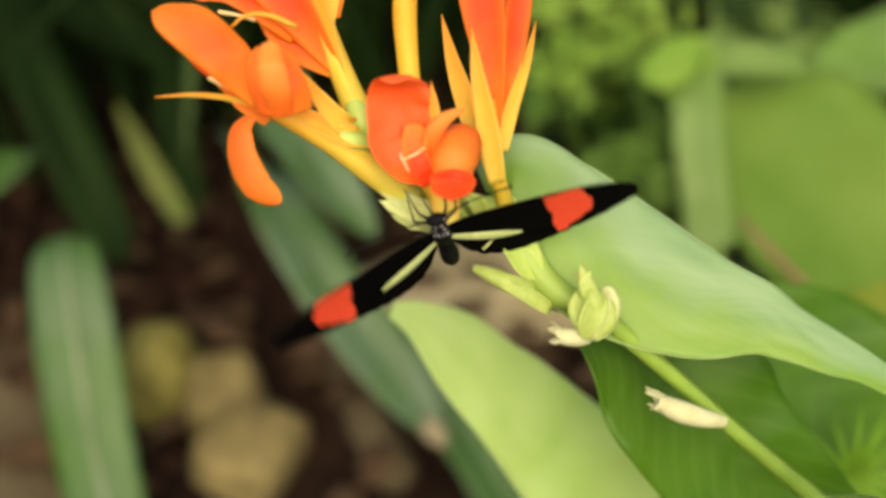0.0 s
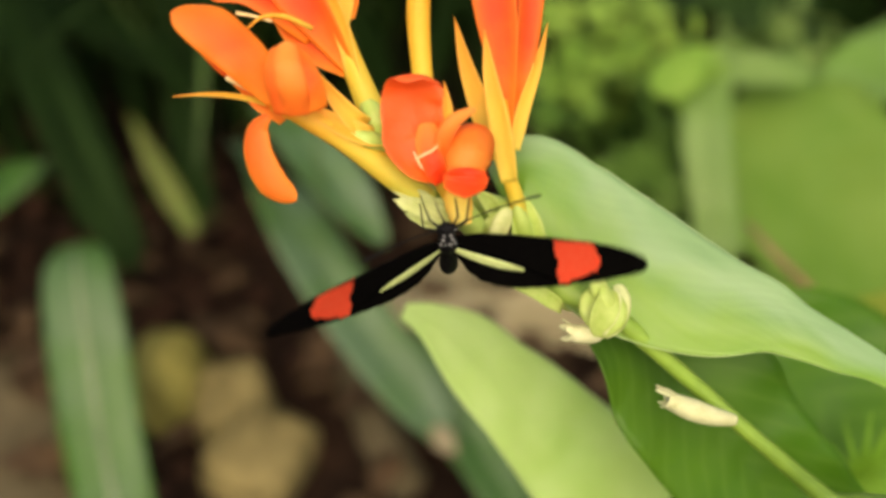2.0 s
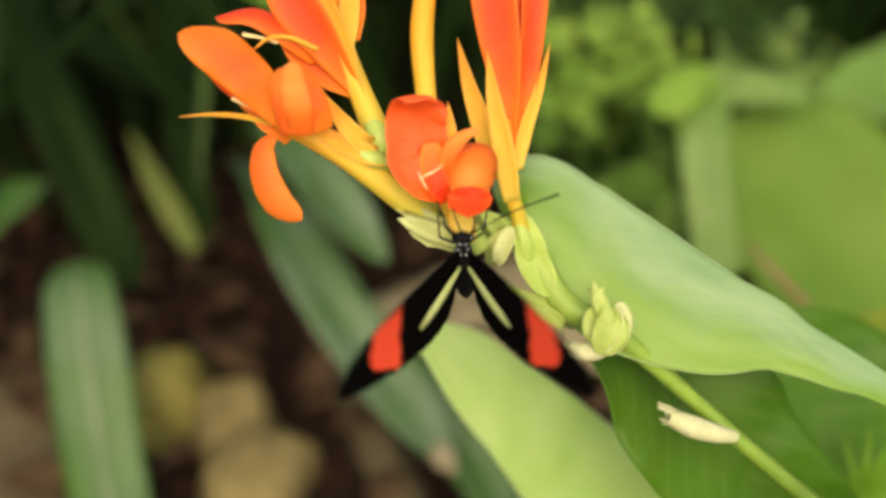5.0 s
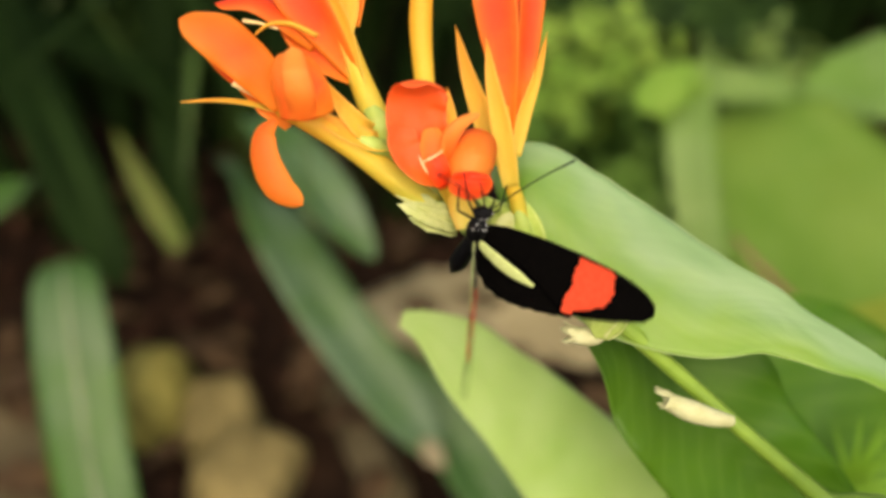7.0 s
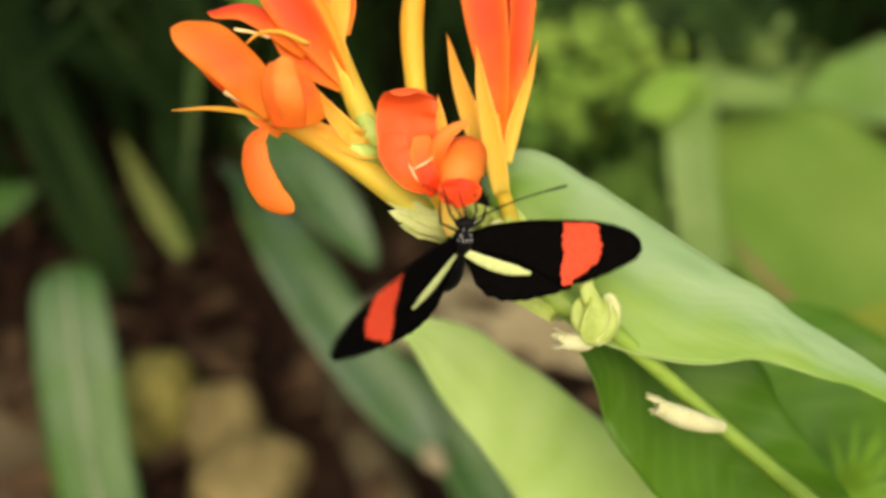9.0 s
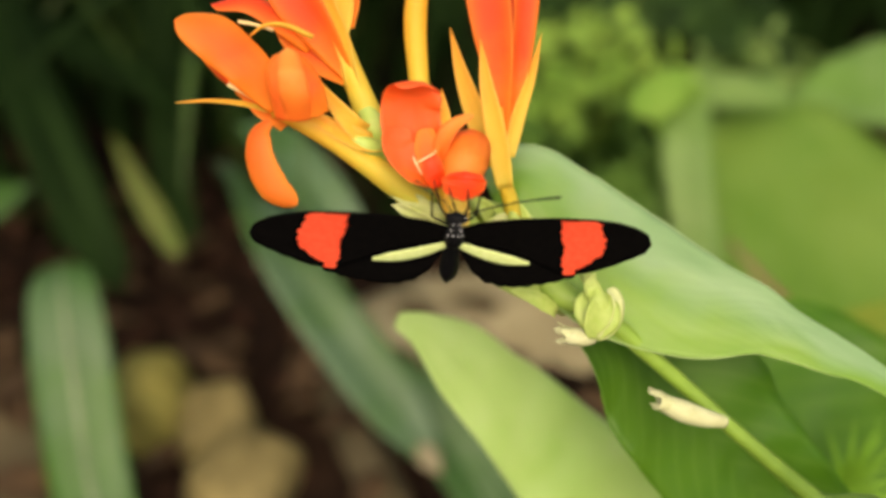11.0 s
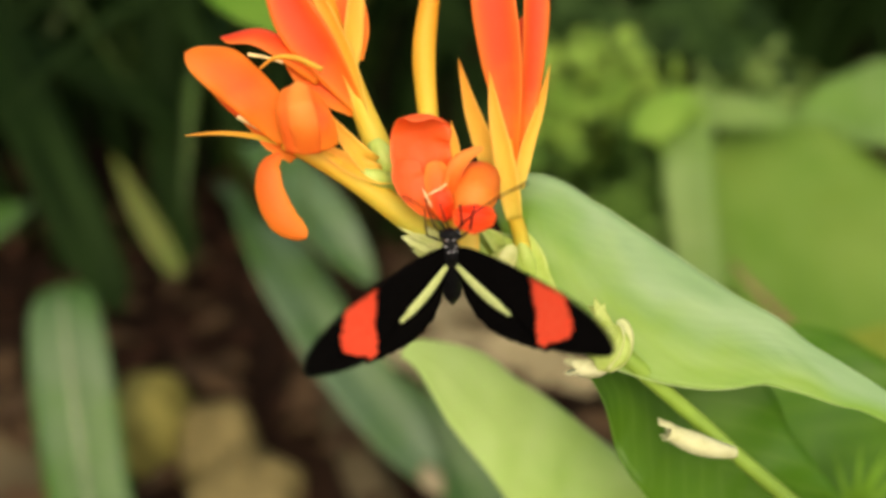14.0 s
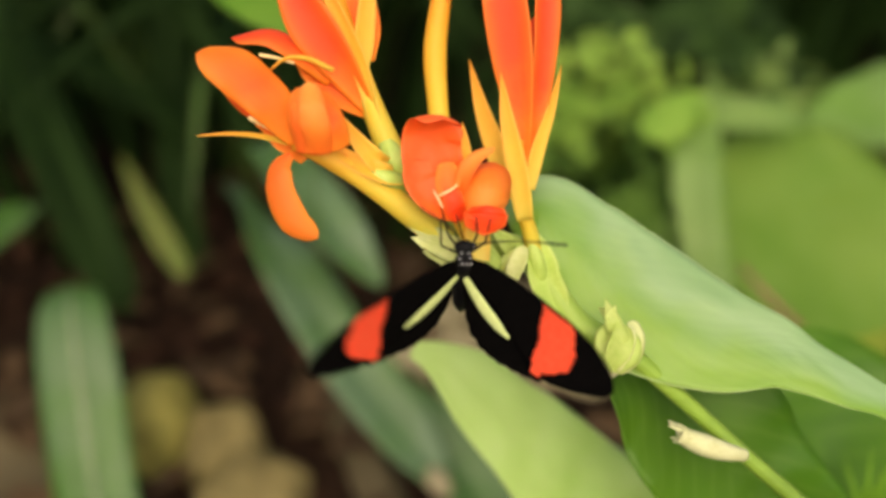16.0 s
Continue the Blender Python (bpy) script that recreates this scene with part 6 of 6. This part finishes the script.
        (9.4, pose(0, 0, 0, -1.1, 28.9, 0.1)),
        (9.5, pose(0, 0, 0, -0.8, 53.1, 0.1)),
        (9.6, pose(0, 0, 0, -0.6, 69.2, 0.0)),
        (9.7, pose(0, 0, 0, -0.4, 70.0, 0.0)),
        (9.8, pose(0, 0, 0, -0.3, 55.3, 0.0)),
        (9.9, pose(0, 0, 0, -0.2, 31.7, 0.0)),
        (10.0, pose(0, 0, 0, -0.2, 10.1, 0.0)),
        (10.1, pose(0, 0, 0, -0.1, 0.3, 0.0)),
        (10.2, pose(0, 0, 0, -0.1, 6.9, 0.0)),
        (10.3, pose(0, 0, 0, -0.1, 26.8, 0.0)),
        (10.4, pose(0, 0, 0, -0.1, 51.0, 0.0)),
        (10.5, pose(0, 0, 0, -0.1, 68.2, 0.0)),
        (10.6, pose(0, 0, 0, -0.1, 70.7, 0.0)),
        (10.7, pose(0, 0, 0, -0.1, 57.3, 0.0)),
        (10.8, pose(0, 0, 0, -0.2, 34.2, 0.1)),
        (10.9, pose(0, 0, 0, -0.2, 11.8, 0.1)),
        (11.0, pose(0, 0, 0, -0.3, 0.6, 0.2)),
        (11.1, pose(0, 0, 0, -0.4, 5.4, 0.3)),
        (11.2, pose(0, 0, 0, -0.5, 25.4, 0.6)),
        (11.3, pose(0, 0, 0, -0.5, 59.8, 0.8)),
        (11.4, pose(0, 0, 0, -0.2, 69.1, 1.1)),
        (11.5, pose(0, 0, 0, 0.5, 79.0, 1.4)),
        (11.6, pose(0, 0, 0, 2.1, 82.0, 1.5)),
        (11.7, pose(0, 0, 0, 3.8, 67.8, 1.6)),
        (11.8, pose(0, 0, 0, 5.7, 56.8, 1.4)),
        (11.9, pose(0, 0, 0, 8.2, 41.3, 0.6)),
        (12.0, pose(0, 0, 0, 8.5, 26.3, 0.9)),
        (12.1, pose(0, 0, 0, 7.0, -6.5, 2.4)),
        (12.2, pose(0, 0, 0, 5.6, -20.2, 2.7)),
        (12.3, pose(0, 0, 0, 4.4, -17.8, 2.5)),
        (12.4, pose(0, 0, 0, 3.4, 2.5, 1.8)),
        (12.5, pose(0, 0, 0, 2.9, 35.0, 1.0)),
        (12.6, pose(0, 0, 0, 1.6, 52.1, 1.1)),
        (12.7, pose(0, 0, 0, 1.9, 68.1, 1.1)),
        (12.8, pose(0, 0, 0, 2.4, 73.1, 0.8)),
        (12.9, pose(0, 0, 0, 2.4, 47.6, 0.3)),
        (13.0, pose(0, 0, 0, 2.1, 48.7, -0.8)),
        (13.1, pose(0, 0, 0, 2.4, 36.4, -2.4)),
        (13.2, pose(0, 0, 0, 1.9, 28.3, -3.1)),
        (13.3, pose(0, 0, 0, 1.2, 39.7, -2.1)),
        (13.4, pose(0, 0, 0, 0.5, 53.2, -0.4)),
        (13.5, pose(0, 0, 0, 0.1, 68.3, 0.4)),
        (13.6, pose(0, 0, 0, 0.1, 76.2, 0.6)),
        (13.7, pose(0, 0, 0, 0.0, 59.9, 0.6)),
        (13.8, pose(0, 0, 0, -0.5, 49.9, 1.0)),
        (13.9, pose(0, 0, 0, -1.1, 41.9, 0.9)),
        (14.0, pose(0, 0, 0, -1.5, 48.2, 1.0)),
        (14.1, pose(0, 0, 0, -1.9, 67.3, 0.9)),
        (14.2, pose(0, 0, 0, -2.4, 74.4, 1.0)),
        (14.3, pose(0, 0, 0, -2.5, 79.2, 0.8)),
        (14.4, pose(0, 0, 0, -2.4, 70.0, 0.4)),
        (14.5, pose(0, 0, 0, -2.2, 55.8, -0.2)),
        (14.6, pose(0, 0, 0, -2.7, 49.1, -0.9)),
        (14.7, pose(0, 0, 0, -3.0, 35.4, -1.8)),
        (14.8, pose(0, 0, 0, -3.3, 43.6, -1.6)),
        (14.9, pose(0, 0, 0, -3.3, 55.3, -1.5)),
        (15.0, pose(0, 0, 0, -2.6, 65.2, -1.3)),
        (15.1, pose(0, 0, 0, -1.2, 67.6, -1.3)),
        (15.2, pose(0, 0, 0, 0.7, 52.1, -1.2)),
        (15.3, pose(0, 0, 0, 2.2, 47.1, -1.3)),
        (15.4, pose(0, 0, 0, 3.8, 44.0, -1.1)),
        (15.5, pose(0, 0, 0, 5.2, 47.3, -1.1)),
        (15.6, pose(0, 0, 0, 5.8, 60.5, -0.8)),
        (15.7, pose(0, 0, 0, 5.3, 76.1, -0.6)),
        (15.8, pose(0, 0, 0, 4.1, 77.2, -0.2)),
        (15.9, pose(0, 0, 0, 3.3, 69.9, -0.0)),
        (16.0, pose(0, 0, 0, 2.7, 45.2, 0.0)),
    ])
    walk(wing_right, [
        (0.0, pose(0, 0, 0, 6.5, 0.5, -1.6)),
        (0.1, pose(0, 0, 0, 4.7, 14.5, -1.2)),
        (0.2, pose(0, 0, 0, 3.7, 19.9, -1.2)),
        (0.3, pose(0, 0, 0, 3.4, -1.9, -0.4)),
        (0.4, pose(0, 0, 0, 2.6, -28.4, 0.3)),
        (0.5, pose(0, 0, 0, 0.7, -51.0, -0.5)),
        (0.6, pose(0, 0, 0, -1.1, -62.0, -0.9)),
        (0.7, pose(0, 0, 0, -1.9, -62.8, -1.0)),
        (0.8, pose(0, 0, 0, -1.3, -49.0, -0.8)),
        (0.9, pose(0, 0, 0, 1.1, -28.6, -1.1)),
        (1.0, pose(0, 0, 0, 2.5, -12.7, -1.6)),
        (1.1, pose(0, 0, 0, 1.9, 3.5, -1.3)),
        (1.2, pose(0, 0, 0, 0.1, -3.8, -0.8)),
        (1.3, pose(0, 0, 0, -2.7, -18.4, 0.2)),
        (1.4, pose(0, 0, 0, -5.2, -40.1, 1.3)),
        (1.5, pose(0, 0, 0, -7.0, -59.2, 1.1)),
        (1.6, pose(0, 0, 0, -7.9, -68.3, 0.8)),
        (1.7, pose(0, 0, 0, -7.4, -58.9, 0.6)),
        (1.8, pose(0, 0, 0, -5.6, -42.7, 0.5)),
        (1.9, pose(0, 0, 0, -2.8, -26.8, -0.6)),
        (2.0, pose(0, 0, 0, -1.2, -13.6, -1.6)),
        (2.1, pose(0, 0, 0, -0.5, 3.4, -1.8)),
        (2.2, pose(0, 0, 0, -0.1, 8.2, -2.0)),
        (2.3, pose(0, 0, 0, 0.3, -4.9, -2.7)),
        (2.4, pose(0, 0, 0, 0.4, -17.1, -3.1)),
        (2.5, pose(0, 0, 0, 0.0, -34.0, -3.2)),
        (2.6, pose(0, 0, 0, 0.6, -41.6, -2.9)),
        (2.7, pose(0, 0, 0, 1.4, -49.9, -2.6)),
        (2.8, pose(0, 0, 0, 2.4, -46.3, -2.4)),
        (2.9, pose(0, 0, 0, 3.6, -33.9, -2.2)),
        (3.0, pose(0, 0, 0, 4.9, -24.4, -1.8)),
        (3.1, pose(0, 0, 0, 5.8, -8.0, -0.6)),
        (3.2, pose(0, 0, 0, 5.5, 0.6, 1.3)),
        (3.3, pose(0, 0, 0, 4.0, -16.0, 3.7)),
        (3.4, pose(0, 0, 0, 3.3, -38.6, 5.2)),
        (3.5, pose(0, 0, 0, 2.9, -63.1, 3.7)),
        (3.6, pose(0, 0, 0, 2.6, -71.8, 2.5)),
        (3.7, pose(0, 0, 0, 2.1, -73.7, 1.5)),
        (3.8, pose(0, 0, 0, 1.6, -76.0, 0.9)),
        (3.9, pose(0, 0, 0, 1.2, -60.3, 0.5)),
        (4.0, pose(0, 0, 0, 0.8, -38.8, 0.3)),
        (4.1, pose(0, 0, 0, 0.6, -19.3, 0.2)),
        (4.2, pose(0, 0, 0, 0.4, -8.3, 0.1)),
        (4.3, pose(0, 0, 0, 0.3, -9.2, 0.1)),
        (4.4, pose(0, 0, 0, 0.2, -21.8, 0.0)),
        (4.5, pose(0, 0, 0, 0.1, -42.0, 0.0)),
        (4.6, pose(0, 0, 0, 0.0, -63.1, 0.0)),
        (4.7, pose(0, 0, 0, -0.0, -78.4, 0.0)),
        (4.8, pose(0, 0, 0, -0.1, -82.7, 0.0)),
        (4.9, pose(0, 0, 0, -0.2, -74.8, 0.0)),
        (5.0, pose(0, 0, 0, -0.3, -57.1, 0.0)),
        (5.1, pose(0, 0, 0, -0.5, -35.5, 0.1)),
        (5.2, pose(0, 0, 0, -0.7, -17.0, 0.1)),
        (5.3, pose(0, 0, 0, -1.0, -7.6, 0.2)),
        (5.4, pose(0, 0, 0, -1.4, -10.4, 0.3)),
        (5.5, pose(0, 0, 0, -2.0, -24.6, 0.5)),
        (5.6, pose(0, 0, 0, -2.8, -45.6, 0.7)),
        (5.7, pose(0, 0, 0, -3.8, -64.6, 1.0)),
        (5.8, pose(0, 0, 0, -5.0, -58.3, 1.1)),
        (5.9, pose(0, 0, 0, -5.9, -60.8, 0.5)),
        (6.0, pose(0, 0, 0, -6.5, -54.4, -0.7)),
        (6.1, pose(0, 0, 0, -6.8, -11.4, -2.5)),
        (6.2, pose(0, 0, 0, -7.3, 3.5, -2.4)),
        (6.3, pose(0, 0, 0, -7.6, 16.3, -1.3)),
        (6.4, pose(0, 0, 0, -7.4, 23.0, -0.4)),
        (6.5, pose(0, 0, 0, -6.7, 4.3, -1.7)),
        (6.6, pose(0, 0, 0, -4.9, -2.8, -2.2)),
        (6.7, pose(0, 0, 0, -3.1, -50.5, -1.2)),
        (6.8, pose(0, 0, 0, -2.0, -59.9, -1.7)),
        (6.9, pose(0, 0, 0, -1.6, -40.2, -3.7)),
        (7.0, pose(0, 0, 0, -1.5, -27.3, -5.3)),
        (7.1, pose(0, 0, 0, -1.9, -7.1, -5.0)),
        (7.2, pose(0, 0, 0, -3.1, 3.6, -3.4)),
        (7.3, pose(0, 0, 0, -4.9, 19.5, -1.5)),
        (7.4, pose(0, 0, 0, -6.3, 31.0, -0.8)),
        (7.5, pose(0, 0, 0, -5.6, 28.3, -0.9)),
        (7.6, pose(0, 0, 0, -6.3, 14.0, -1.9)),
        (7.7, pose(0, 0, 0, -7.5, -43.9, -1.3)),
        (7.8, pose(0, 0, 0, -9.6, -59.2, -2.2)),
        (7.9, pose(0, 0, 0, -11.4, -52.5, -3.5)),
        (8.0, pose(0, 0, 0, -12.7, -21.9, -4.8)),
        (8.1, pose(0, 0, 0, -13.1, 2.1, -4.0)),
        (8.2, pose(0, 0, 0, -12.8, 9.7, -2.8)),
        (8.3, pose(0, 0, 0, -11.6, -0.4, -2.6)),
        (8.4, pose(0, 0, 0, -10.2, -37.0, -0.2)),
        (8.5, pose(0, 0, 0, -9.5, -53.8, 1.4)),
        (8.6, pose(0, 0, 0, -9.7, -59.8, 1.5)),
        (8.7, pose(0, 0, 0, -10.2, -56.6, 1.0)),
        (8.8, pose(0, 0, 0, -10.9, -37.9, -0.4)),
        (8.9, pose(0, 0, 0, -12.2, -10.9, -2.3)),
        (9.0, pose(0, 0, 0, -13.2, 0.8, -2.4)),
        (9.1, pose(0, 0, 0, -12.9, 14.5, -2.0)),
        (9.2, pose(0, 0, 0, -11.3, 19.9, -1.4)),
        (9.3, pose(0, 0, 0, -8.7, -7.3, -0.9)),
        (9.4, pose(0, 0, 0, -6.4, -29.6, -0.6)),
        (9.5, pose(0, 0, 0, -4.6, -53.2, -0.3)),
        (9.6, pose(0, 0, 0, -3.3, -69.2, -0.2)),
        (9.7, pose(0, 0, 0, -2.3, -70.0, -0.1)),
        (9.8, pose(0, 0, 0, -1.7, -55.3, -0.1)),
        (9.9, pose(0, 0, 0, -1.2, -31.7, -0.0)),
        (10.0, pose(0, 0, 0, -0.9, -10.1, -0.0)),
        (10.1, pose(0, 0, 0, -0.6, -0.3, -0.0)),
        (10.2, pose(0, 0, 0, -0.5, -6.9, 0.0)),
        (10.3, pose(0, 0, 0, -0.4, -26.8, 0.0)),
        (10.4, pose(0, 0, 0, -0.4, -51.0, 0.0)),
        (10.5, pose(0, 0, 0, -0.4, -68.2, 0.1)),
        (10.6, pose(0, 0, 0, -0.4, -70.7, 0.1)),
        (10.7, pose(0, 0, 0, -0.5, -57.3, 0.2)),
        (10.8, pose(0, 0, 0, -0.7, -34.1, 0.3)),
        (10.9, pose(0, 0, 0, -1.0, -11.8, 0.6)),
        (11.0, pose(0, 0, 0, -1.3, -0.6, 0.9)),
        (11.1, pose(0, 0, 0, -1.8, -5.6, 1.5)),
        (11.2, pose(0, 0, 0, -2.5, -24.7, 2.2)),
        (11.3, pose(0, 0, 0, -3.2, -48.3, 3.0)),
        (11.4, pose(0, 0, 0, -3.7, -57.1, 2.9)),
        (11.5, pose(0, 0, 0, -3.6, -68.9, 2.5)),
        (11.6, pose(0, 0, 0, -2.9, -72.4, 2.3)),
        (11.7, pose(0, 0, 0, -2.1, -61.4, 1.9)),
        (11.8, pose(0, 0, 0, -1.6, -47.9, 0.9)),
        (11.9, pose(0, 0, 0, -2.3, -9.7, -1.4)),
        (12.0, pose(0, 0, 0, -3.8, 6.9, -1.9)),
        (12.1, pose(0, 0, 0, -4.9, 21.5, -1.4)),
        (12.2, pose(0, 0, 0, -5.2, 30.0, -1.2)),
        (12.3, pose(0, 0, 0, -5.3, 27.7, -0.8)),
        (12.4, pose(0, 0, 0, -5.3, 17.4, -0.7)),
        (12.5, pose(0, 0, 0, -4.7, -1.8, -0.6)),
        (12.6, pose(0, 0, 0, -3.8, -29.5, 1.4)),
        (12.7, pose(0, 0, 0, -3.3, -55.9, 2.8)),
        (12.8, pose(0, 0, 0, -3.1, -56.8, 4.2)),
        (12.9, pose(0, 0, 0, -3.1, -60.3, 5.9)),
        (13.0, pose(0, 0, 0, -2.9, -36.3, 7.4)),
        (13.1, pose(0, 0, 0, -2.5, -14.5, 8.5)),
        (13.2, pose(0, 0, 0, -2.7, -32.5, 8.7)),
        (13.3, pose(0, 0, 0, -3.6, -39.0, 6.5)),
        (13.4, pose(0, 0, 0, -3.9, -47.5, 5.4)),
        (13.5, pose(0, 0, 0, -4.1, -61.2, 4.2)),
        (13.6, pose(0, 0, 0, -3.9, -65.5, 3.2)),
        (13.7, pose(0, 0, 0, -3.6, -58.0, 2.9)),
        (13.8, pose(0, 0, 0, -3.1, -51.6, 3.0)),
        (13.9, pose(0, 0, 0, -2.9, -41.6, 3.1)),
        (14.0, pose(0, 0, 0, -3.1, -47.3, 2.4)),
        (14.1, pose(0, 0, 0, -3.8, -67.3, 1.8)),
        (14.2, pose(0, 0, 0, -4.7, -75.0, 1.2)),
        (14.3, pose(0, 0, 0, -5.9, -72.4, 0.6)),
        (14.4, pose(0, 0, 0, -7.3, -68.1, 0.0)),
        (14.5, pose(0, 0, 0, -8.7, -58.0, -0.6)),
        (14.6, pose(0, 0, 0, -8.8, -45.9, -0.2)),
        (14.7, pose(0, 0, 0, -9.0, -44.4, -0.1)),
        (14.8, pose(0, 0, 0, -9.3, -49.3, -0.6)),
        (14.9, pose(0, 0, 0, -9.8, -47.8, -0.9)),
        (15.0, pose(0, 0, 0, -10.6, -63.8, -1.6)),
        (15.1, pose(0, 0, 0, -10.5, -55.8, -1.6)),
        (15.2, pose(0, 0, 0, -10.6, -57.1, -1.4)),
        (15.3, pose(0, 0, 0, -10.6, -43.4, -0.4)),
        (15.4, pose(0, 0, 0, -11.1, -44.5, -0.0)),
        (15.5, pose(0, 0, 0, -12.0, -45.2, -0.3)),
        (15.6, pose(0, 0, 0, -12.6, -59.2, -1.2)),
        (15.7, pose(0, 0, 0, -13.0, -66.7, -1.4)),
        (15.8, pose(0, 0, 0, -13.0, -64.6, -1.2)),
        (15.9, pose(0, 0, 0, -13.4, -56.1, -1.2)),
        (16.0, pose(0, 0, 0, -14.1, -51.0, -1.4)),
    ])
    walk(feeler, [
        (0.0, pose(0.0006, 0.0044, 0.0004, 0, -19.1, 13.1)),
        (1.1, pose(0.0006, 0.0044, 0.0004, 0, -15.1, 19.1)),
        (1.2, pose(0.0006, 0.0044, 0.0004, 0, -11.9, 13.8)),
        (1.3, pose(0.0006, 0.0044, 0.0004, 0, -0.5, 9.3)),
        (1.4, pose(0.0006, 0.0044, 0.0004, 0, 12.0, -1.5)),
        (1.6, pose(0.0006, 0.0044, 0.0004, 0, 8.1, -1.6)),
        (1.7, pose(0.0006, 0.0044, 0.0004, 0, 4.3, -4.3)),
        (1.8, pose(0.0006, 0.0044, 0.0004, 0, -4.9, -1.4)),
        (2.0, pose(0.0006, 0.0044, 0.0004, 0, -6.4, 6.0)),
        (2.5, pose(0.0006, 0.0044, 0.0004, 0, -6.3, 2.3)),
        (3.0, pose(0.0006, 0.0044, 0.0004, 0, -6.6, 4.8)),
        (3.5, pose(0.0006, 0.0044, 0.0004, 0, -22.7, 5.7)),
        (3.6, pose(0.0006, 0.0044, 0.0004, 0, -24.0, 8.4)),
        (5.8, pose(0.0006, 0.0044, 0.0004, 0, 16.0, -0.9)),
        (6.0, pose(0.0006, 0.0044, 0.0004, 0, 16.0, -0.9)),
        (6.3, pose(0.0006, 0.0044, 0.0004, 0, 2.3, 11.1)),
        (6.5, pose(0.0006, 0.0044, 0.0004, 0, 19.4, -0.8)),
        (6.7, pose(0.0006, 0.0044, 0.0004, 0, 12.8, 9.1)),
        (6.9, pose(0.0006, 0.0044, 0.0004, 0, 12.8, 9.1)),
        (7.0, pose(0.0006, 0.0044, 0.0004, 0, 12.8, 9.1)),
        (7.2, pose(0.0006, 0.0044, 0.0004, 0, 19.0, -0.6)),
        (7.3, pose(0.0006, 0.0044, 0.0004, 0, 17.1, -1.6)),
        (7.8, pose(0.0006, 0.0044, 0.0004, 0, -1.3, 13.4)),
        (7.9, pose(0.0006, 0.0044, 0.0004, 0, -8.3, 21.0)),
        (8.0, pose(0.0006, 0.0044, 0.0004, 0, -9.5, 21.7)),
        (8.7, pose(0.0006, 0.0044, 0.0004, 0, -5.3, 1.7)),
        (8.8, pose(0.0006, 0.0044, 0.0004, 0, -8.3, 7.2)),
        (9.2, pose(0.0006, 0.0044, 0.0004, 0, -3.8, 2.7)),
        (11.9, pose(0.0006, 0.0044, 0.0004, 0, -9.6, -5.4)),
        (12.0, pose(0.0006, 0.0044, 0.0004, 0, -7.7, -10.5)),
        (12.6, pose(0.0006, 0.0044, 0.0004, 0, -14.7, 10.3)),
        (12.8, pose(0.0006, 0.0044, 0.0004, 0, -12.2, 17.3)),
        (12.9, pose(0.0006, 0.0044, 0.0004, 0, -28.3, 16.5)),
        (13.0, pose(0.0006, 0.0044, 0.0004, 0, -13.1, 12.0)),
        (13.1, pose(0.0006, 0.0044, 0.0004, 0, -25.2, 17.7)),
        (13.5, pose(0.0006, 0.0044, 0.0004, 0, -15.6, 16.0)),
        (14.2, pose(0.0006, 0.0044, 0.0004, 0, -14.3, 21.3)),
        (14.7, pose(0.0006, 0.0044, 0.0004, 0, -7.3, -2.3)),
        (15.2, pose(0.0006, 0.0044, 0.0004, 0, -7.2, -7.4)),
        (16.0, pose(0.0006, 0.0044, 0.0004, 0, -23.3, -7.1)),
    ])
    walk(feeler_left, [
        (0.0, pose(-0.0006, 0.0044, 0.0004, 0, 30.5, 4.0)),
        (0.4, pose(-0.0006, 0.0044, 0.0004, 0, 25.7, -4.9)),
        (0.5, pose(-0.0006, 0.0044, 0.0004, 0, 8.3, 0.1)),
        (0.6, pose(-0.0006, 0.0044, 0.0004, 0, 0.7, 3.3)),
        (1.0, pose(-0.0006, 0.0044, 0.0004, 0, 17.6, -8.9)),
        (1.9, pose(-0.0006, 0.0044, 0.0004, 0, 37.2, 4.4)),
        (2.4, pose(-0.0006, 0.0044, 0.0004, 0, 28.5, 9.2)),
        (2.5, pose(-0.0006, 0.0044, 0.0004, 0, 29.5, 3.2)),
        (2.7, pose(-0.0006, 0.0044, 0.0004, 0, 28.5, -0.0)),
        (2.9, pose(-0.0006, 0.0044, 0.0004, 0, 36.5, -10.8)),
        (3.1, pose(-0.0006, 0.0044, 0.0004, 0, 32.6, -1.9)),
        (3.3, pose(-0.0006, 0.0044, 0.0004, 0, 36.7, 11.6)),
        (3.5, pose(-0.0006, 0.0044, 0.0004, 0, 36.3, -8.5)),
        (3.6, pose(-0.0006, 0.0044, 0.0004, 0, 36.5, -7.2)),
        (5.8, pose(-0.0006, 0.0044, 0.0004, 0, 25.5, -39.3)),
        (7.0, pose(-0.0006, 0.0044, 0.0004, 0, 18.6, -19.2)),
        (8.0, pose(-0.0006, 0.0044, 0.0004, 0, 27.9, -16.8)),
        (9.2, pose(-0.0006, 0.0044, 0.0004, 0, 26.1, -27.0)),
        (11.3, pose(-0.0006, 0.0044, 0.0004, 0, 30.1, -33.4)),
        (12.0, pose(-0.0006, 0.0044, 0.0004, 0, 26.8, -26.7)),
        (12.7, pose(-0.0006, 0.0044, 0.0004, 0, 27.4, -35.1)),
        (13.3, pose(-0.0006, 0.0044, 0.0004, 0, 36.9, -34.9)),
        (14.5, pose(-0.0006, 0.0044, 0.0004, 0, 30.3, -36.2)),
        (16.0, pose(-0.0006, 0.0044, 0.0004, 0, 29.6, -35.3)),
    ])


motions()
